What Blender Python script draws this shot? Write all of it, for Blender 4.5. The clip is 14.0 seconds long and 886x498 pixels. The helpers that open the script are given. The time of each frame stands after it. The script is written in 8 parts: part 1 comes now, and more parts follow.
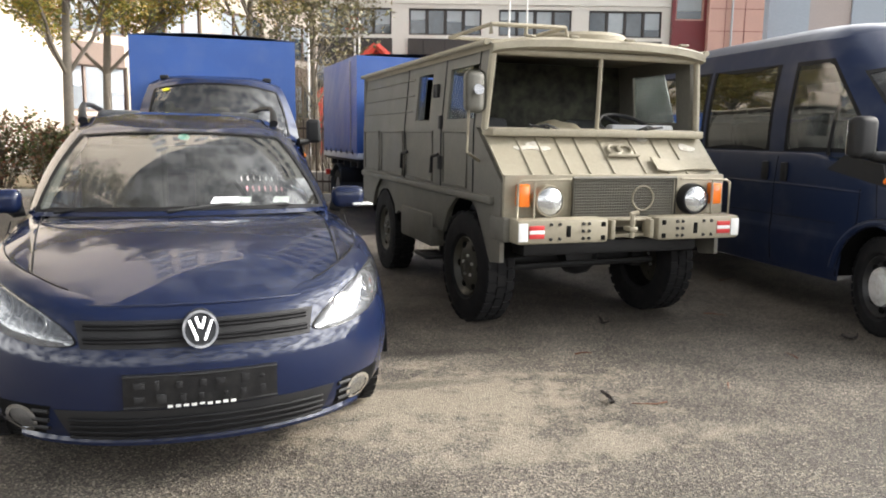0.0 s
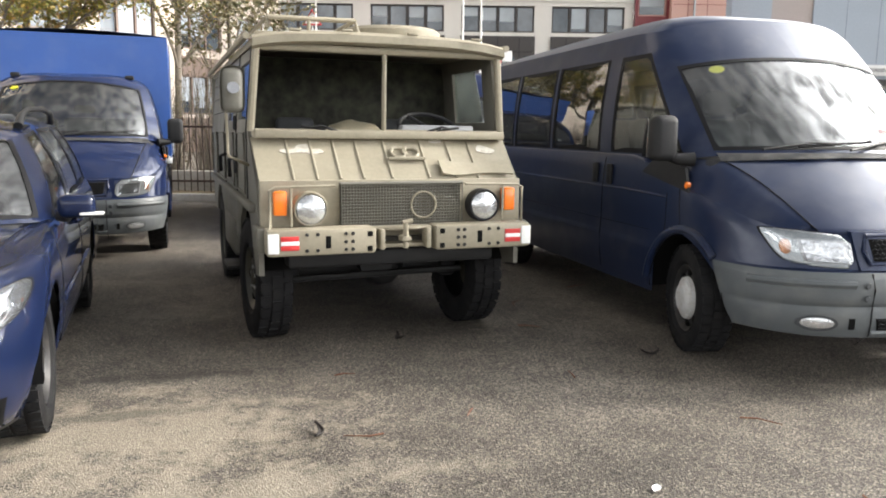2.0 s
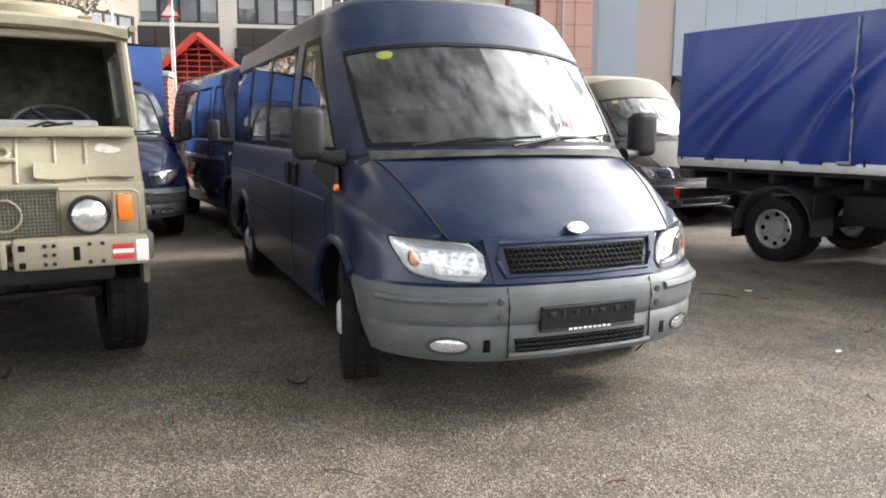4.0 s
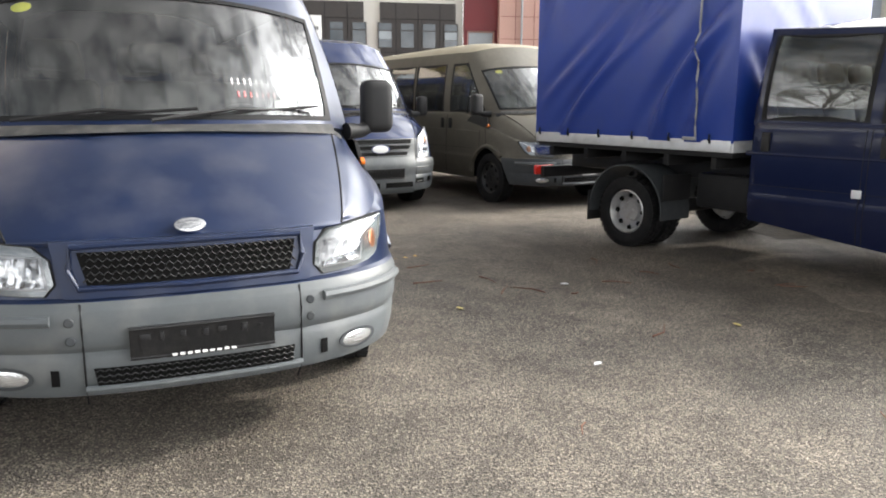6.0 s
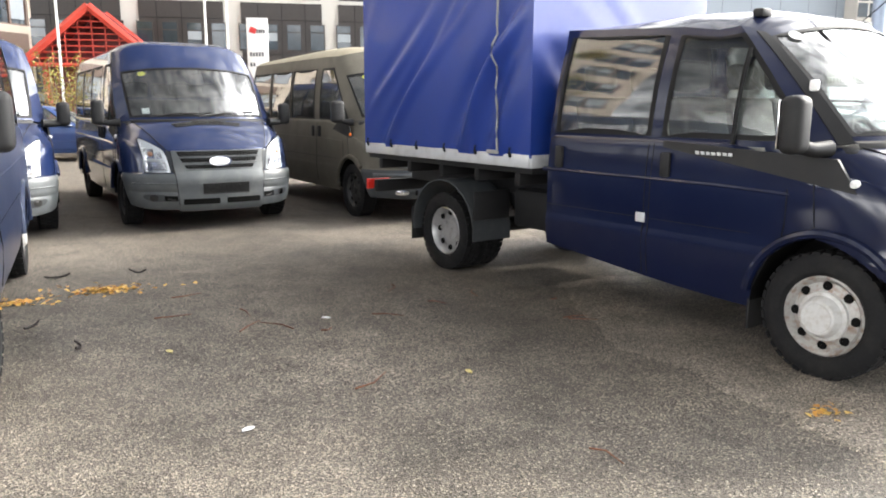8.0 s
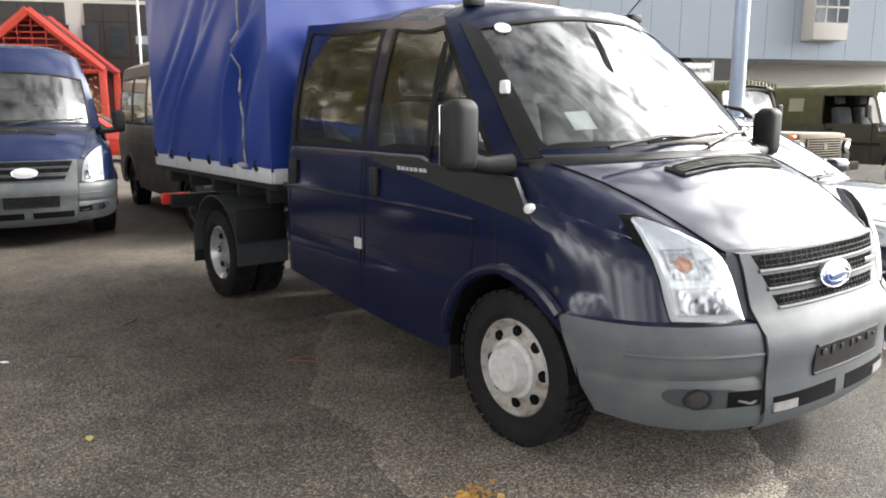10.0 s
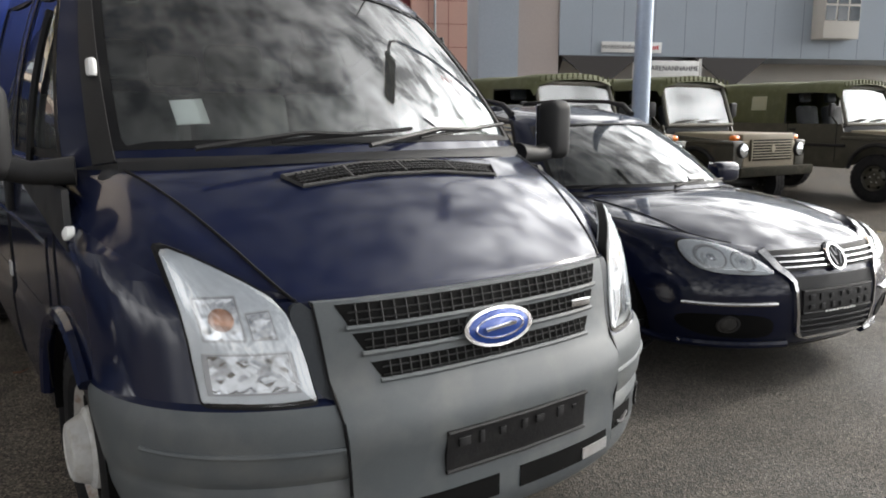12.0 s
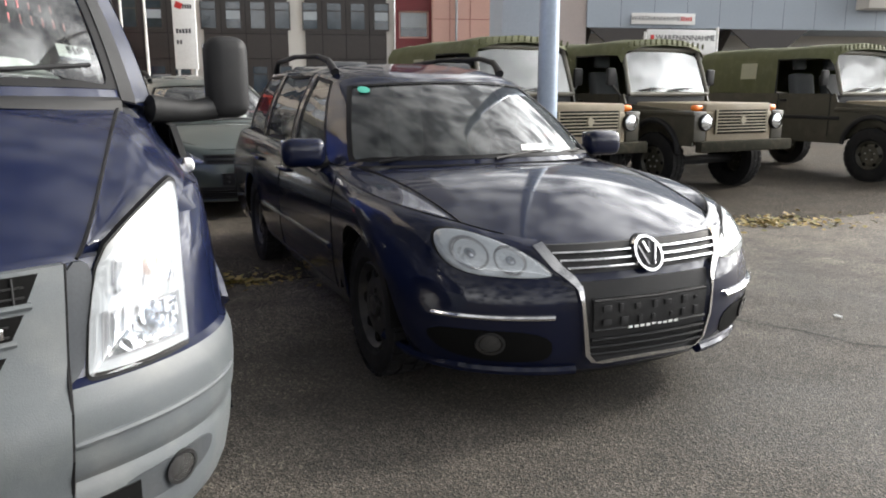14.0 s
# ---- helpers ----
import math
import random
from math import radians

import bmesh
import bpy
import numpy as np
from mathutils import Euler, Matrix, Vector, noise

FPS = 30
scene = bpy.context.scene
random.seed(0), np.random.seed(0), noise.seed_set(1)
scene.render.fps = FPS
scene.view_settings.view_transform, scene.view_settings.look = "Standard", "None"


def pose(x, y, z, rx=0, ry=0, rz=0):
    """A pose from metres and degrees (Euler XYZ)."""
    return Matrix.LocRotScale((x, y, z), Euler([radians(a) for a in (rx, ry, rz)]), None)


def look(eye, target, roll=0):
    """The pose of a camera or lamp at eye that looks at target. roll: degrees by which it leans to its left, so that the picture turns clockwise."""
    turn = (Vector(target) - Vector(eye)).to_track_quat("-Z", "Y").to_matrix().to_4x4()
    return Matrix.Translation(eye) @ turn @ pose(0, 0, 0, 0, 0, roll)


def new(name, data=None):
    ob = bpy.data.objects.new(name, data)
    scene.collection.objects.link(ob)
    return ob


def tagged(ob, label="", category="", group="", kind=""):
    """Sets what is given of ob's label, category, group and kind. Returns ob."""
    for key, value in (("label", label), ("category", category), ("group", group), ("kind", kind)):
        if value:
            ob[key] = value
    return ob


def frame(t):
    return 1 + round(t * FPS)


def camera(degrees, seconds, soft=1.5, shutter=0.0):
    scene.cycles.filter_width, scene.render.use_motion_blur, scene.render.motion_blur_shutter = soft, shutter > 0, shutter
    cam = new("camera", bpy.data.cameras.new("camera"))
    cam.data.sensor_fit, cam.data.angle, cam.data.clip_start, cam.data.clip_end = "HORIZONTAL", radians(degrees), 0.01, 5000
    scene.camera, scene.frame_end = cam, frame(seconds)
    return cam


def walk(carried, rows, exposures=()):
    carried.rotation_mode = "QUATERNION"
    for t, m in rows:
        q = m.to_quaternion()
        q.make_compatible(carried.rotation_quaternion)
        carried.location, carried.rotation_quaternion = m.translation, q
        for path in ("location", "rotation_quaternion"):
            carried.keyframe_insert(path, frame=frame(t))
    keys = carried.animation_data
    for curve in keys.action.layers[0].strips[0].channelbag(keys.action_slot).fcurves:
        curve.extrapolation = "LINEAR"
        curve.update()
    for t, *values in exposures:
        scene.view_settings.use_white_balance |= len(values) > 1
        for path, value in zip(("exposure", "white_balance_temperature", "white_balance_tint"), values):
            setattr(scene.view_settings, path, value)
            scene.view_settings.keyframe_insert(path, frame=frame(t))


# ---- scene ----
cam = camera(60.4, 14.0, 1.9)
METRES, EYE, TILT, LEAN, TURN = 11.68, 1.305, 2.6, 0.25, 0.0
ROWS = [
    (0.0, 0.0, 0.0, 0.0, 0.21, -11.11, -1.06),
    (0.5, 0.0212, 0.0109, -0.0003, 0.61, -11.35, -0.96),
    (1.0, 0.0493, 0.0162, 0.0011, 0.39, -11.42, -0.95),
    (1.5, 0.0805, 0.0222, 0.003, 0.0, -11.48, -0.88),
    (2.0, 0.1122, 0.0318, 0.0033, -1.11, -11.36, -0.92),
    (2.5, 0.1456, 0.0403, 0.0039, -3.38, -11.22, -0.89),
    (3.0, 0.1777, 0.0507, 0.0035, -5.46, -11.16, -0.96),
    (3.5, 0.2107, 0.0652, 0.0026, -7.47, -11.19, -1.03),
    (6.0, 0.3852, 0.125, 0.0, -10.17, -13.41, -0.99),
    (6.5, 0.4205, 0.1321, 0.0014, -10.5, -13.56, -0.98),
    (7.0, 0.455, 0.1399, 0.0022, -10.69, -13.52, -1.03),
    (7.5, 0.4921, 0.1483, 0.0032, -10.82, -13.35, -0.96),
    (8.0, 0.5304, 0.1561, 0.004, -11.31, -13.15, -0.95),
    (10.5, 0.7125, 0.2011, 0.0035, -12.82, -12.67, -0.84),
    (11.0, 0.7472, 0.2135, 0.0014, -12.44, -12.63, -0.83),
    (11.5, 0.782, 0.2262, -0.0005, -11.99, -12.68, -0.83),
    (12.0, 0.8169, 0.2366, -0.0011, -11.33, -12.66, -0.8),
    (12.5, 0.8515, 0.25, -0.0034, -10.09, -12.63, -0.69),
    (13.0, 0.8866, 0.2633, -0.0057, -9.22, -12.74, -0.75),
    (13.5, 0.9194, 0.2788, -0.0091, -8.51, -13.1, -0.67),
    (14.0, 0.9514, 0.2944, -0.0129, -8.15, -14.41, -0.65),
]
EXPOSURES = [(0.0, -0.08), (3.5, 0.02), (6.0, 0.12), (8.0, 0.58), (10.5, -0.25), (11.5, -0.85), (12.4, -0.85), (13.0, -0.5), (14.0, -0.52)]
walk(cam, [(t, pose(0, 0, EYE, TILT, LEAN, TURN) @ pose(METRES * x, METRES * y, METRES * z, 90 + pitch, roll, yaw)) for t, x, y, z, yaw, pitch, roll in ROWS], EXPOSURES)

# ---- world, sun ----
world = bpy.data.worlds.new("sky_world")
scene.world = world
world.use_nodes = True
wn, wl = world.node_tree.nodes, world.node_tree.links
SUN_EL, SUN_AZ = radians(29), radians(74)      # azimuth clockwise from +y
sky = wn.new("ShaderNodeTexSky")
sky.sky_type, sky.sun_disc = "NISHITA", False
sky.sun_elevation, sky.sun_rotation = SUN_EL, SUN_AZ
sky.air_density, sky.dust_density = 1.0, 2.5
clouds = wn.new("ShaderNodeTexNoise")
clouds.inputs["Scale"].default_value, clouds.inputs["Detail"].default_value = 10.0, 9
clouds.inputs["Roughness"].default_value = 0.6
ramp = wn.new("ShaderNodeValToRGB")
ramp.color_ramp.elements[0].position, ramp.color_ramp.elements[1].position = 0.38, 0.62
ramp.color_ramp.elements[0].color, ramp.color_ramp.elements[1].color = (0.12, 0.12, 0.12, 1), (1, 1, 1, 1)
cmix = wn.new("ShaderNodeMix")
cmix.data_type = "RGBA"
grey = wn.new("ShaderNodeRGBToBW")
lit = wn.new("ShaderNodeMath")
lit.operation = "MULTIPLY_ADD"
lit.inputs[1].default_value, lit.inputs[2].default_value = 13.0, 1.0
cap_lit = wn.new("ShaderNodeMath")
cap_lit.operation = "MINIMUM"
cap_lit.inputs[1].default_value = 500.0
gain = wn.new("ShaderNodeMath")
gain.operation = "POWER"
gain.inputs[1].default_value = 1.9
wl.new(sky.outputs["Color"], grey.inputs["Color"])
wl.new(grey.outputs["Val"], gain.inputs[0])
wl.new(gain.outputs["Value"], lit.inputs[0])
wl.new(lit.outputs["Value"], cap_lit.inputs[0])
wl.new(cap_lit.outputs["Value"], cmix.inputs["B"])
wl.new(clouds.outputs["Fac"], ramp.inputs["Fac"])
wl.new(ramp.outputs["Color"], cmix.inputs["Factor"])
wl.new(sky.outputs["Color"], cmix.inputs["A"])
bg = wn["Background"]
wl.new(cmix.outputs["Result"], bg.inputs["Color"])
bg.inputs["Strength"].default_value = 0.036
sun_data = bpy.data.lights.new("sun", "SUN")
sun_data.energy, sun_data.angle, sun_data.color = 5.0, radians(8), (1.0, 0.93, 0.82)
sun_ob = new("sun", sun_data)
sd = Vector((math.sin(SUN_AZ) * math.cos(SUN_EL), math.cos(SUN_AZ) * math.cos(SUN_EL), math.sin(SUN_EL)))
sun_ob.matrix_world = look(sd * 60, (0, 0, 0))

# ---- materials ----
def mat(name, col, rough=0.5, metal=0.0, vary=0.12, fine=60.0, coarse=3.0, bump=0.0, coat=0.0, alpha=1.0,
        trans=0.0, emit=0.0, dirt=None, dirt_amt=0.0, per_object=0.0, spec=0.5, coat_rough=0.04):
    m = bpy.data.materials.new(name)
    m.use_nodes = True
    n, l = m.node_tree.nodes, m.node_tree.links
    b = n["Principled BSDF"]
    b.inputs["Roughness"].default_value, b.inputs["Metallic"].default_value = rough, metal
    b.inputs["Coat Weight"].default_value, b.inputs["Coat Roughness"].default_value = coat, coat_rough
    b.inputs["Coat IOR"].default_value = 1.42
    b.inputs["Transmission Weight"].default_value, b.inputs["Alpha"].default_value = trans, alpha
    b.inputs["Specular IOR Level"].default_value = spec
    co = n.new("ShaderNodeTexCoord")
    def noise_tex(scale, detail):
        t = n.new("ShaderNodeTexNoise")
        t.inputs["Scale"].default_value, t.inputs["Detail"].default_value = scale, detail
        l.new(co.outputs["Object"], t.inputs["Vector"])
        return t
    a, c = noise_tex(coarse, 5), noise_tex(fine, 3)
    add = n.new("ShaderNodeMath")
    add.operation = "ADD"
    l.new(a.outputs["Fac"], add.inputs[0])
    l.new(c.outputs["Fac"], add.inputs[1])
    mr = n.new("ShaderNodeMapRange")
    mr.inputs["From Min"].default_value, mr.inputs["From Max"].default_value = 0.6, 1.4
    mr.inputs["To Min"].default_value, mr.inputs["To Max"].default_value = 1 - vary, 1 + vary
    l.new(add.outputs[0], mr.inputs["Value"])
    mul = n.new("ShaderNodeMix")
    mul.data_type, mul.blend_type = "RGBA", "MULTIPLY"
    mul.inputs["Factor"].default_value = 1.0
    mul.inputs["A"].default_value = (*col, 1)
    l.new(mr.outputs["Result"], mul.inputs["B"])
    out = mul.outputs["Result"]
    if per_object:
        oi = n.new("ShaderNodeObjectInfo")
        pr = n.new("ShaderNodeMapRange")
        pr.inputs["To Min"].default_value, pr.inputs["To Max"].default_value = 1 - per_object, 1 + per_object
        l.new(oi.outputs["Random"], pr.inputs["Value"])
        pm = n.new("ShaderNodeMix")
        pm.data_type, pm.blend_type = "RGBA", "MULTIPLY"
        pm.inputs["Factor"].default_value = 1.0
        l.new(out, pm.inputs["A"])
        l.new(pr.outputs["Result"], pm.inputs["B"])
        out = pm.outputs["Result"]
    if dirt:
        d = noise_tex(coarse * 2.7, 8)
        dr = n.new("ShaderNodeMapRange")
        dr.inputs["From Min"].default_value, dr.inputs["From Max"].default_value = 0.48, 0.75
        dr.inputs["To Max"].default_value = dirt_amt
        l.new(d.outputs["Fac"], dr.inputs["Value"])
        dm = n.new("ShaderNodeMix")
        dm.data_type = "RGBA"
        dm.inputs["B"].default_value = (*dirt, 1)
        l.new(dr.outputs["Result"], dm.inputs["Factor"])
        l.new(out, dm.inputs["A"])
        out = dm.outputs["Result"]
    l.new(out, b.inputs["Base Color"])
    rr = n.new("ShaderNodeMapRange")
    rr.inputs["From Min"].default_value, rr.inputs["From Max"].default_value = 0.3, 0.7
    rr.inputs["To Min"].default_value, rr.inputs["To Max"].default_value = max(0.0, rough * 0.82), min(1.0, rough * 1.18)
    l.new(a.outputs["Fac"], rr.inputs["Value"])
    l.new(rr.outputs["Result"], b.inputs["Roughness"])
    if bump:
        bp = n.new("ShaderNodeBump")
        bp.inputs["Strength"].default_value, bp.inputs["Distance"].default_value = min(1.0, bump), 0.004
        l.new(c.outputs["Fac"], bp.inputs["Height"])
        l.new(bp.outputs["Normal"], b.inputs["Normal"])
    if emit:
        b.inputs["Emission Color"].default_value, b.inputs["Emission Strength"].default_value = (*col, 1), emit
    return m


PAINT_BLUE = mat("dark_blue_paint", (0.009, 0.018, 0.062), 0.4, 0.12, 0.1, 900, 1.2, 0, 1.0, dirt=(0.12, 0.12, 0.13), dirt_amt=0.10, spec=0.06)
PAINT_INK = mat("ink_blue_paint", (0.006, 0.0115, 0.038), 0.4, 0.0, 0.1, 900, 1.2, 0, 1.0, dirt=(0.1, 0.1, 0.11), dirt_amt=0.05, spec=0.06)
PAINT_NAVY = mat("navy_paint", (0.0036, 0.006, 0.022), 0.4, 0.0, 0.1, 900, 1.2, 0, 1.0, dirt=(0.06, 0.06, 0.07), dirt_amt=0.03, spec=0.06, coat_rough=0.07)
PAINT_CREW = mat("worn_navy_paint", (0.0044, 0.0078, 0.03), 0.42, 0.0, 0.14, 800, 1.3, 0, 1.0, dirt=(0.08, 0.08, 0.1), dirt_amt=0.04, spec=0.06, coat_rough=0.1)
PAINT_DUSTY = mat("dusty_blue_paint", (0.011, 0.02, 0.054), 0.42, 0.2, 0.15, 700, 1.3, 0, 0.8, dirt=(0.16, 0.16, 0.17), dirt_amt=0.22, spec=0.06, coat_rough=0.28)
# off-road truck: one olive paint in two tones, lit front and shaded flanks
OLIVE_LIT = mat("lit_olive_beige_paint", (0.27, 0.24, 0.175), 0.62, 0, 0.14, 40, 2.0, 0.1, 0, dirt=(0.32, 0.29, 0.22), dirt_amt=0.45)
OLIVE_SHADE = mat("shaded_olive_paint", (0.125, 0.12, 0.1), 0.6, 0, 0.16, 40, 2.2, 0.1, 0, dirt=(0.2, 0.18, 0.14), dirt_amt=0.3)
OLIVE_DARK = mat("dark_olive_paint", (0.045, 0.042, 0.03), 0.5, 0, 0.16, 40, 2.2, 0.06, 0.2, dirt=(0.14, 0.12, 0.09), dirt_amt=0.3)
BUMPER = mat("grey_bumper_plastic", (0.084, 0.094, 0.1), 0.5, 0, 0.1, 300, 2.5, 0.12, dirt=(0.19, 0.19, 0.18), dirt_amt=0.4)
BLACK = mat("black_plastic", (0.018, 0.018, 0.019), 0.55, 0, 0.2, 200, 4, 0.12, dirt=(0.05, 0.05, 0.045), dirt_amt=0.12, spec=0.25)
SEAL = mat("black_rubber_seal", (0.008, 0.008, 0.009), 0.6, spec=0.2)
DARK = mat("dark_cavity", (0.005, 0.005, 0.005), 0.85, spec=0.1)
TYRE = mat("tyre_rubber", (0.012, 0.012, 0.013), 0.82, 0, 0.3, 90, 5, 0.35, dirt=(0.05, 0.046, 0.04), dirt_amt=0.2, spec=0.2)
STEEL = mat("silver_wheel_steel", (0.5, 0.5, 0.5), 0.38, 0.6, 0.15, 80, 6, 0.05, dirt=(0.17, 0.12, 0.08), dirt_amt=0.35)
STEEL_RUST = mat("rusty_wheel_steel", (0.42, 0.41, 0.39), 0.5, 0.2, 0.2, 60, 9, 0.1, dirt=(0.2, 0.1, 0.05), dirt_amt=0.9)
STEEL_BLK = mat("black_wheel_steel", (0.025, 0.025, 0.026), 0.5, 0.2, 0.2, 80, 6, 0.05, dirt=(0.12, 0.1, 0.08), dirt_amt=0.3)
CHROME = mat("chrome", (0.85, 0.85, 0.86), 0.12, 1.0, 0.05)
ALU = mat("aluminium_rail", (0.62, 0.63, 0.64), 0.45, 0.35, 0.1, 90, 4, 0.05, dirt=(0.3, 0.29, 0.27), dirt_amt=0.35)
ORANGE = mat("orange_lens", (0.95, 0.22, 0.02), 0.22, 0, 0.15, 120, 20, 0.1, 0.6)
RED = mat("red_lens", (0.7, 0.03, 0.02), 0.25, 0, 0.1, 120, 20, 0, 0.6)
WHITE = mat("white_plastic", (0.78, 0.78, 0.77), 0.45, 0, 0.06, 60, 5, 0.03, dirt=(0.5, 0.49, 0.46), dirt_amt=0.25)
PAPER = mat("white_paper", (0.82, 0.83, 0.84), 0.7, 0, 0.04)
YELLOW = mat("yellow_sticker", (0.85, 0.8, 0.05), 0.5)
GREEN_T = mat("green_tag", (0.1, 0.55, 0.42), 0.5)
RED_P = mat("red_paint", (0.55, 0.03, 0.03), 0.5)
PINK_INK = mat("pink_marker_ink", (0.75, 0.35, 0.4), 0.7)
RED_INK = mat("red_marker_ink", (0.5, 0.16, 0.16), 0.7)
WHITE_INK = mat("white_marker_ink", (0.8, 0.8, 0.8), 0.7)
SEAT = mat("grey_seat_fabric", (0.055, 0.058, 0.062), 0.9, 0, 0.2, 140, 8, 0.3)
DASH = mat("dashboard_plastic", (0.03, 0.031, 0.034), 0.6, 0, 0.15, 300, 5, 0.15, spec=0.2)
TRIM = mat("grey_interior_trim", (0.22, 0.22, 0.21), 0.75, 0, 0.08)
PLATE = mat("black_plate_holder", (0.011, 0.011, 0.012), 0.35, 0, 0.25, 130, 9, 0.2, dirt=(0.06, 0.06, 0.055), dirt_amt=0.25, spec=0.3)
# lighter blue: sun and haze on the back trucks' hoods put into the colour
TARP_HAZY = mat("hazy_blue_tarpaulin", (0.025, 0.085, 0.3), 0.45, 0, 0.2, 160, 1.4, 0.15, 0.1, dirt=(0.07, 0.12, 0.3), dirt_amt=0.45)
TARP = mat("blue_tarpaulin", (0.009, 0.034, 0.22), 0.4, 0, 0.16, 160, 1.7, 0.12, 0.15, dirt=(0.025, 0.045, 0.2), dirt_amt=0.4)
CANVAS = mat("olive_canvas", (0.075, 0.08, 0.036), 0.85, 0, 0.2, 130, 3, 0.4, dirt=(0.14, 0.14, 0.08), dirt_amt=0.4)


def glass(name, tint, alpha, dust=0.06, ior=2.1):
    m = bpy.data.materials.new(name)
    m.use_nodes = True
    n, l = m.node_tree.nodes, m.node_tree.links
    out = n["Material Output"]
    n.remove(n["Principled BSDF"])
    gl, tr, mx, fr = n.new("ShaderNodeBsdfGlossy"), n.new("ShaderNodeBsdfTransparent"), n.new("ShaderNodeMixShader"), n.new("ShaderNodeFresnel")
    gl.inputs["Roughness"].default_value = 0.015
    gl.inputs["Color"].default_value = (0.95, 0.96, 0.97, 1)
    tr.inputs["Color"].default_value = (*[c * alpha for c in tint], 1)
    fr.inputs["IOR"].default_value = ior
    co, no = n.new("ShaderNodeTexCoord"), n.new("ShaderNodeTexNoise")
    no.inputs["Scale"].default_value, no.inputs["Detail"].default_value = 1.6, 2
    bp = n.new("ShaderNodeBump")
    bp.inputs["Strength"].default_value, bp.inputs["Distance"].default_value = 0.25, 0.01
    l.new(co.outputs["Object"], no.inputs["Vector"])
    l.new(no.outputs["Fac"], bp.inputs["Height"])
    l.new(bp.outputs["Normal"], gl.inputs["Normal"])
    l.new(fr.outputs["Fac"], mx.inputs["Fac"])
    l.new(tr.outputs["BSDF"], mx.inputs[1])
    l.new(gl.outputs["BSDF"], mx.inputs[2])
    film, dm, d2, dr = n.new("ShaderNodeBsdfDiffuse"), n.new("ShaderNodeMixShader"), n.new("ShaderNodeTexNoise"), n.new("ShaderNodeMapRange")
    film.inputs["Color"].default_value = (0.5, 0.5, 0.48, 1)
    d2.inputs["Scale"].default_value, d2.inputs["Detail"].default_value = 5.0, 7
    dr.inputs["From Min"].default_value, dr.inputs["From Max"].default_value = 0.35, 0.7
    dr.inputs["To Min"].default_value, dr.inputs["To Max"].default_value = dust * 0.4, dust * 1.6
    l.new(co.outputs["Object"], d2.inputs["Vector"])
    l.new(d2.outputs["Fac"], dr.inputs["Value"])
    l.new(dr.outputs["Result"], dm.inputs["Fac"])
    l.new(mx.outputs["Shader"], dm.inputs[1])
    l.new(film.outputs["BSDF"], dm.inputs[2])
    l.new(dm.outputs["Shader"], out.inputs["Surface"])
    return m


GLASS = glass("clear_car_glass", (0.78, 0.88, 0.85), 0.82, 0.05)
LENS_GLASS = glass("clear_lens_cover", (0.97, 0.97, 0.97), 1.0, 0.0)
GLASS_SIDE = glass("clear_side_glass", (0.86, 0.93, 0.9), 0.95, 0.02, 1.55)
GLASS_TINT = glass("lightly_tinted_side_glass", (0.6, 0.66, 0.64), 0.75, 0.02, 1.8)
GLASS_DARK = glass("tinted_car_glass", (0.5, 0.55, 0.55), 0.35, 0.02)
COWL = mat("dusty_cowl_plastic", (0.032, 0.032, 0.032), 0.75, 0, 0.2, 120, 5, 0.2, dirt=(0.12, 0.115, 0.105), dirt_amt=0.5)


def lens(name):
    m = bpy.data.materials.new(name)
    m.use_nodes = True
    b = m.node_tree.nodes["Principled BSDF"]
    n, l = m.node_tree.nodes, m.node_tree.links
    co, vo = n.new("ShaderNodeTexCoord"), n.new("ShaderNodeTexVoronoi")
    vo.inputs["Scale"].default_value = 70
    l.new(co.outputs["Object"], vo.inputs["Vector"])
    rp = n.new("ShaderNodeValToRGB")
    rp.color_ramp.elements[0].color, rp.color_ramp.elements[1].color = (0.75, 0.77, 0.79, 1), (0.5, 0.52, 0.54, 1)
    l.new(vo.outputs["Distance"], rp.inputs["Fac"])
    l.new(rp.outputs["Color"], b.inputs["Base Color"])
    b.inputs["Metallic"].default_value, b.inputs["Roughness"].default_value = 0.75, 0.22
    b.inputs["Coat Weight"].default_value, b.inputs["Coat Roughness"].default_value = 1.0, 0.02
    bp = n.new("ShaderNodeBump")
    bp.inputs["Strength"].default_value, bp.inputs["Distance"].default_value = 0.08, 0.01
    l.new(vo.outputs["Distance"], bp.inputs["Height"])
    l.new(bp.outputs["Normal"], b.inputs["Normal"])
    return m


REFLECTOR = mat("satin_reflector", (0.6, 0.62, 0.66), 0.16, 0.95, 0.12, 30, 9, 0.02, 0.6)
LAMP_WHITE = mat("satin_lamp_housing", (0.6, 0.64, 0.68), 0.32, 0.25, 0.06, 30, 9, 0.0, 0.6)
STRIP = mat("slate_grey_trim_plastic", (0.035, 0.04, 0.046), 0.55, 0, 0.12, 150, 5, 0.08, spec=0.3)
LAMP_DIM = mat("dull_lamp_housing", (0.3, 0.33, 0.35), 0.22, 0.5, 0.15, 30, 9, 0.0, 0.6)
WORN_STEEL = mat("worn_dark_steel", (0.028, 0.027, 0.021), 0.9, 0, 0.25, 60, 5, 0.1, dirt=(0.08, 0.07, 0.05), dirt_amt=0.4, spec=0.05)
CORD = mat("grey_cord", (0.3, 0.3, 0.29), 0.7)
BLIND_RIM = mat("grey_bowl_rim", (0.35, 0.36, 0.38), 0.3, 0.6)
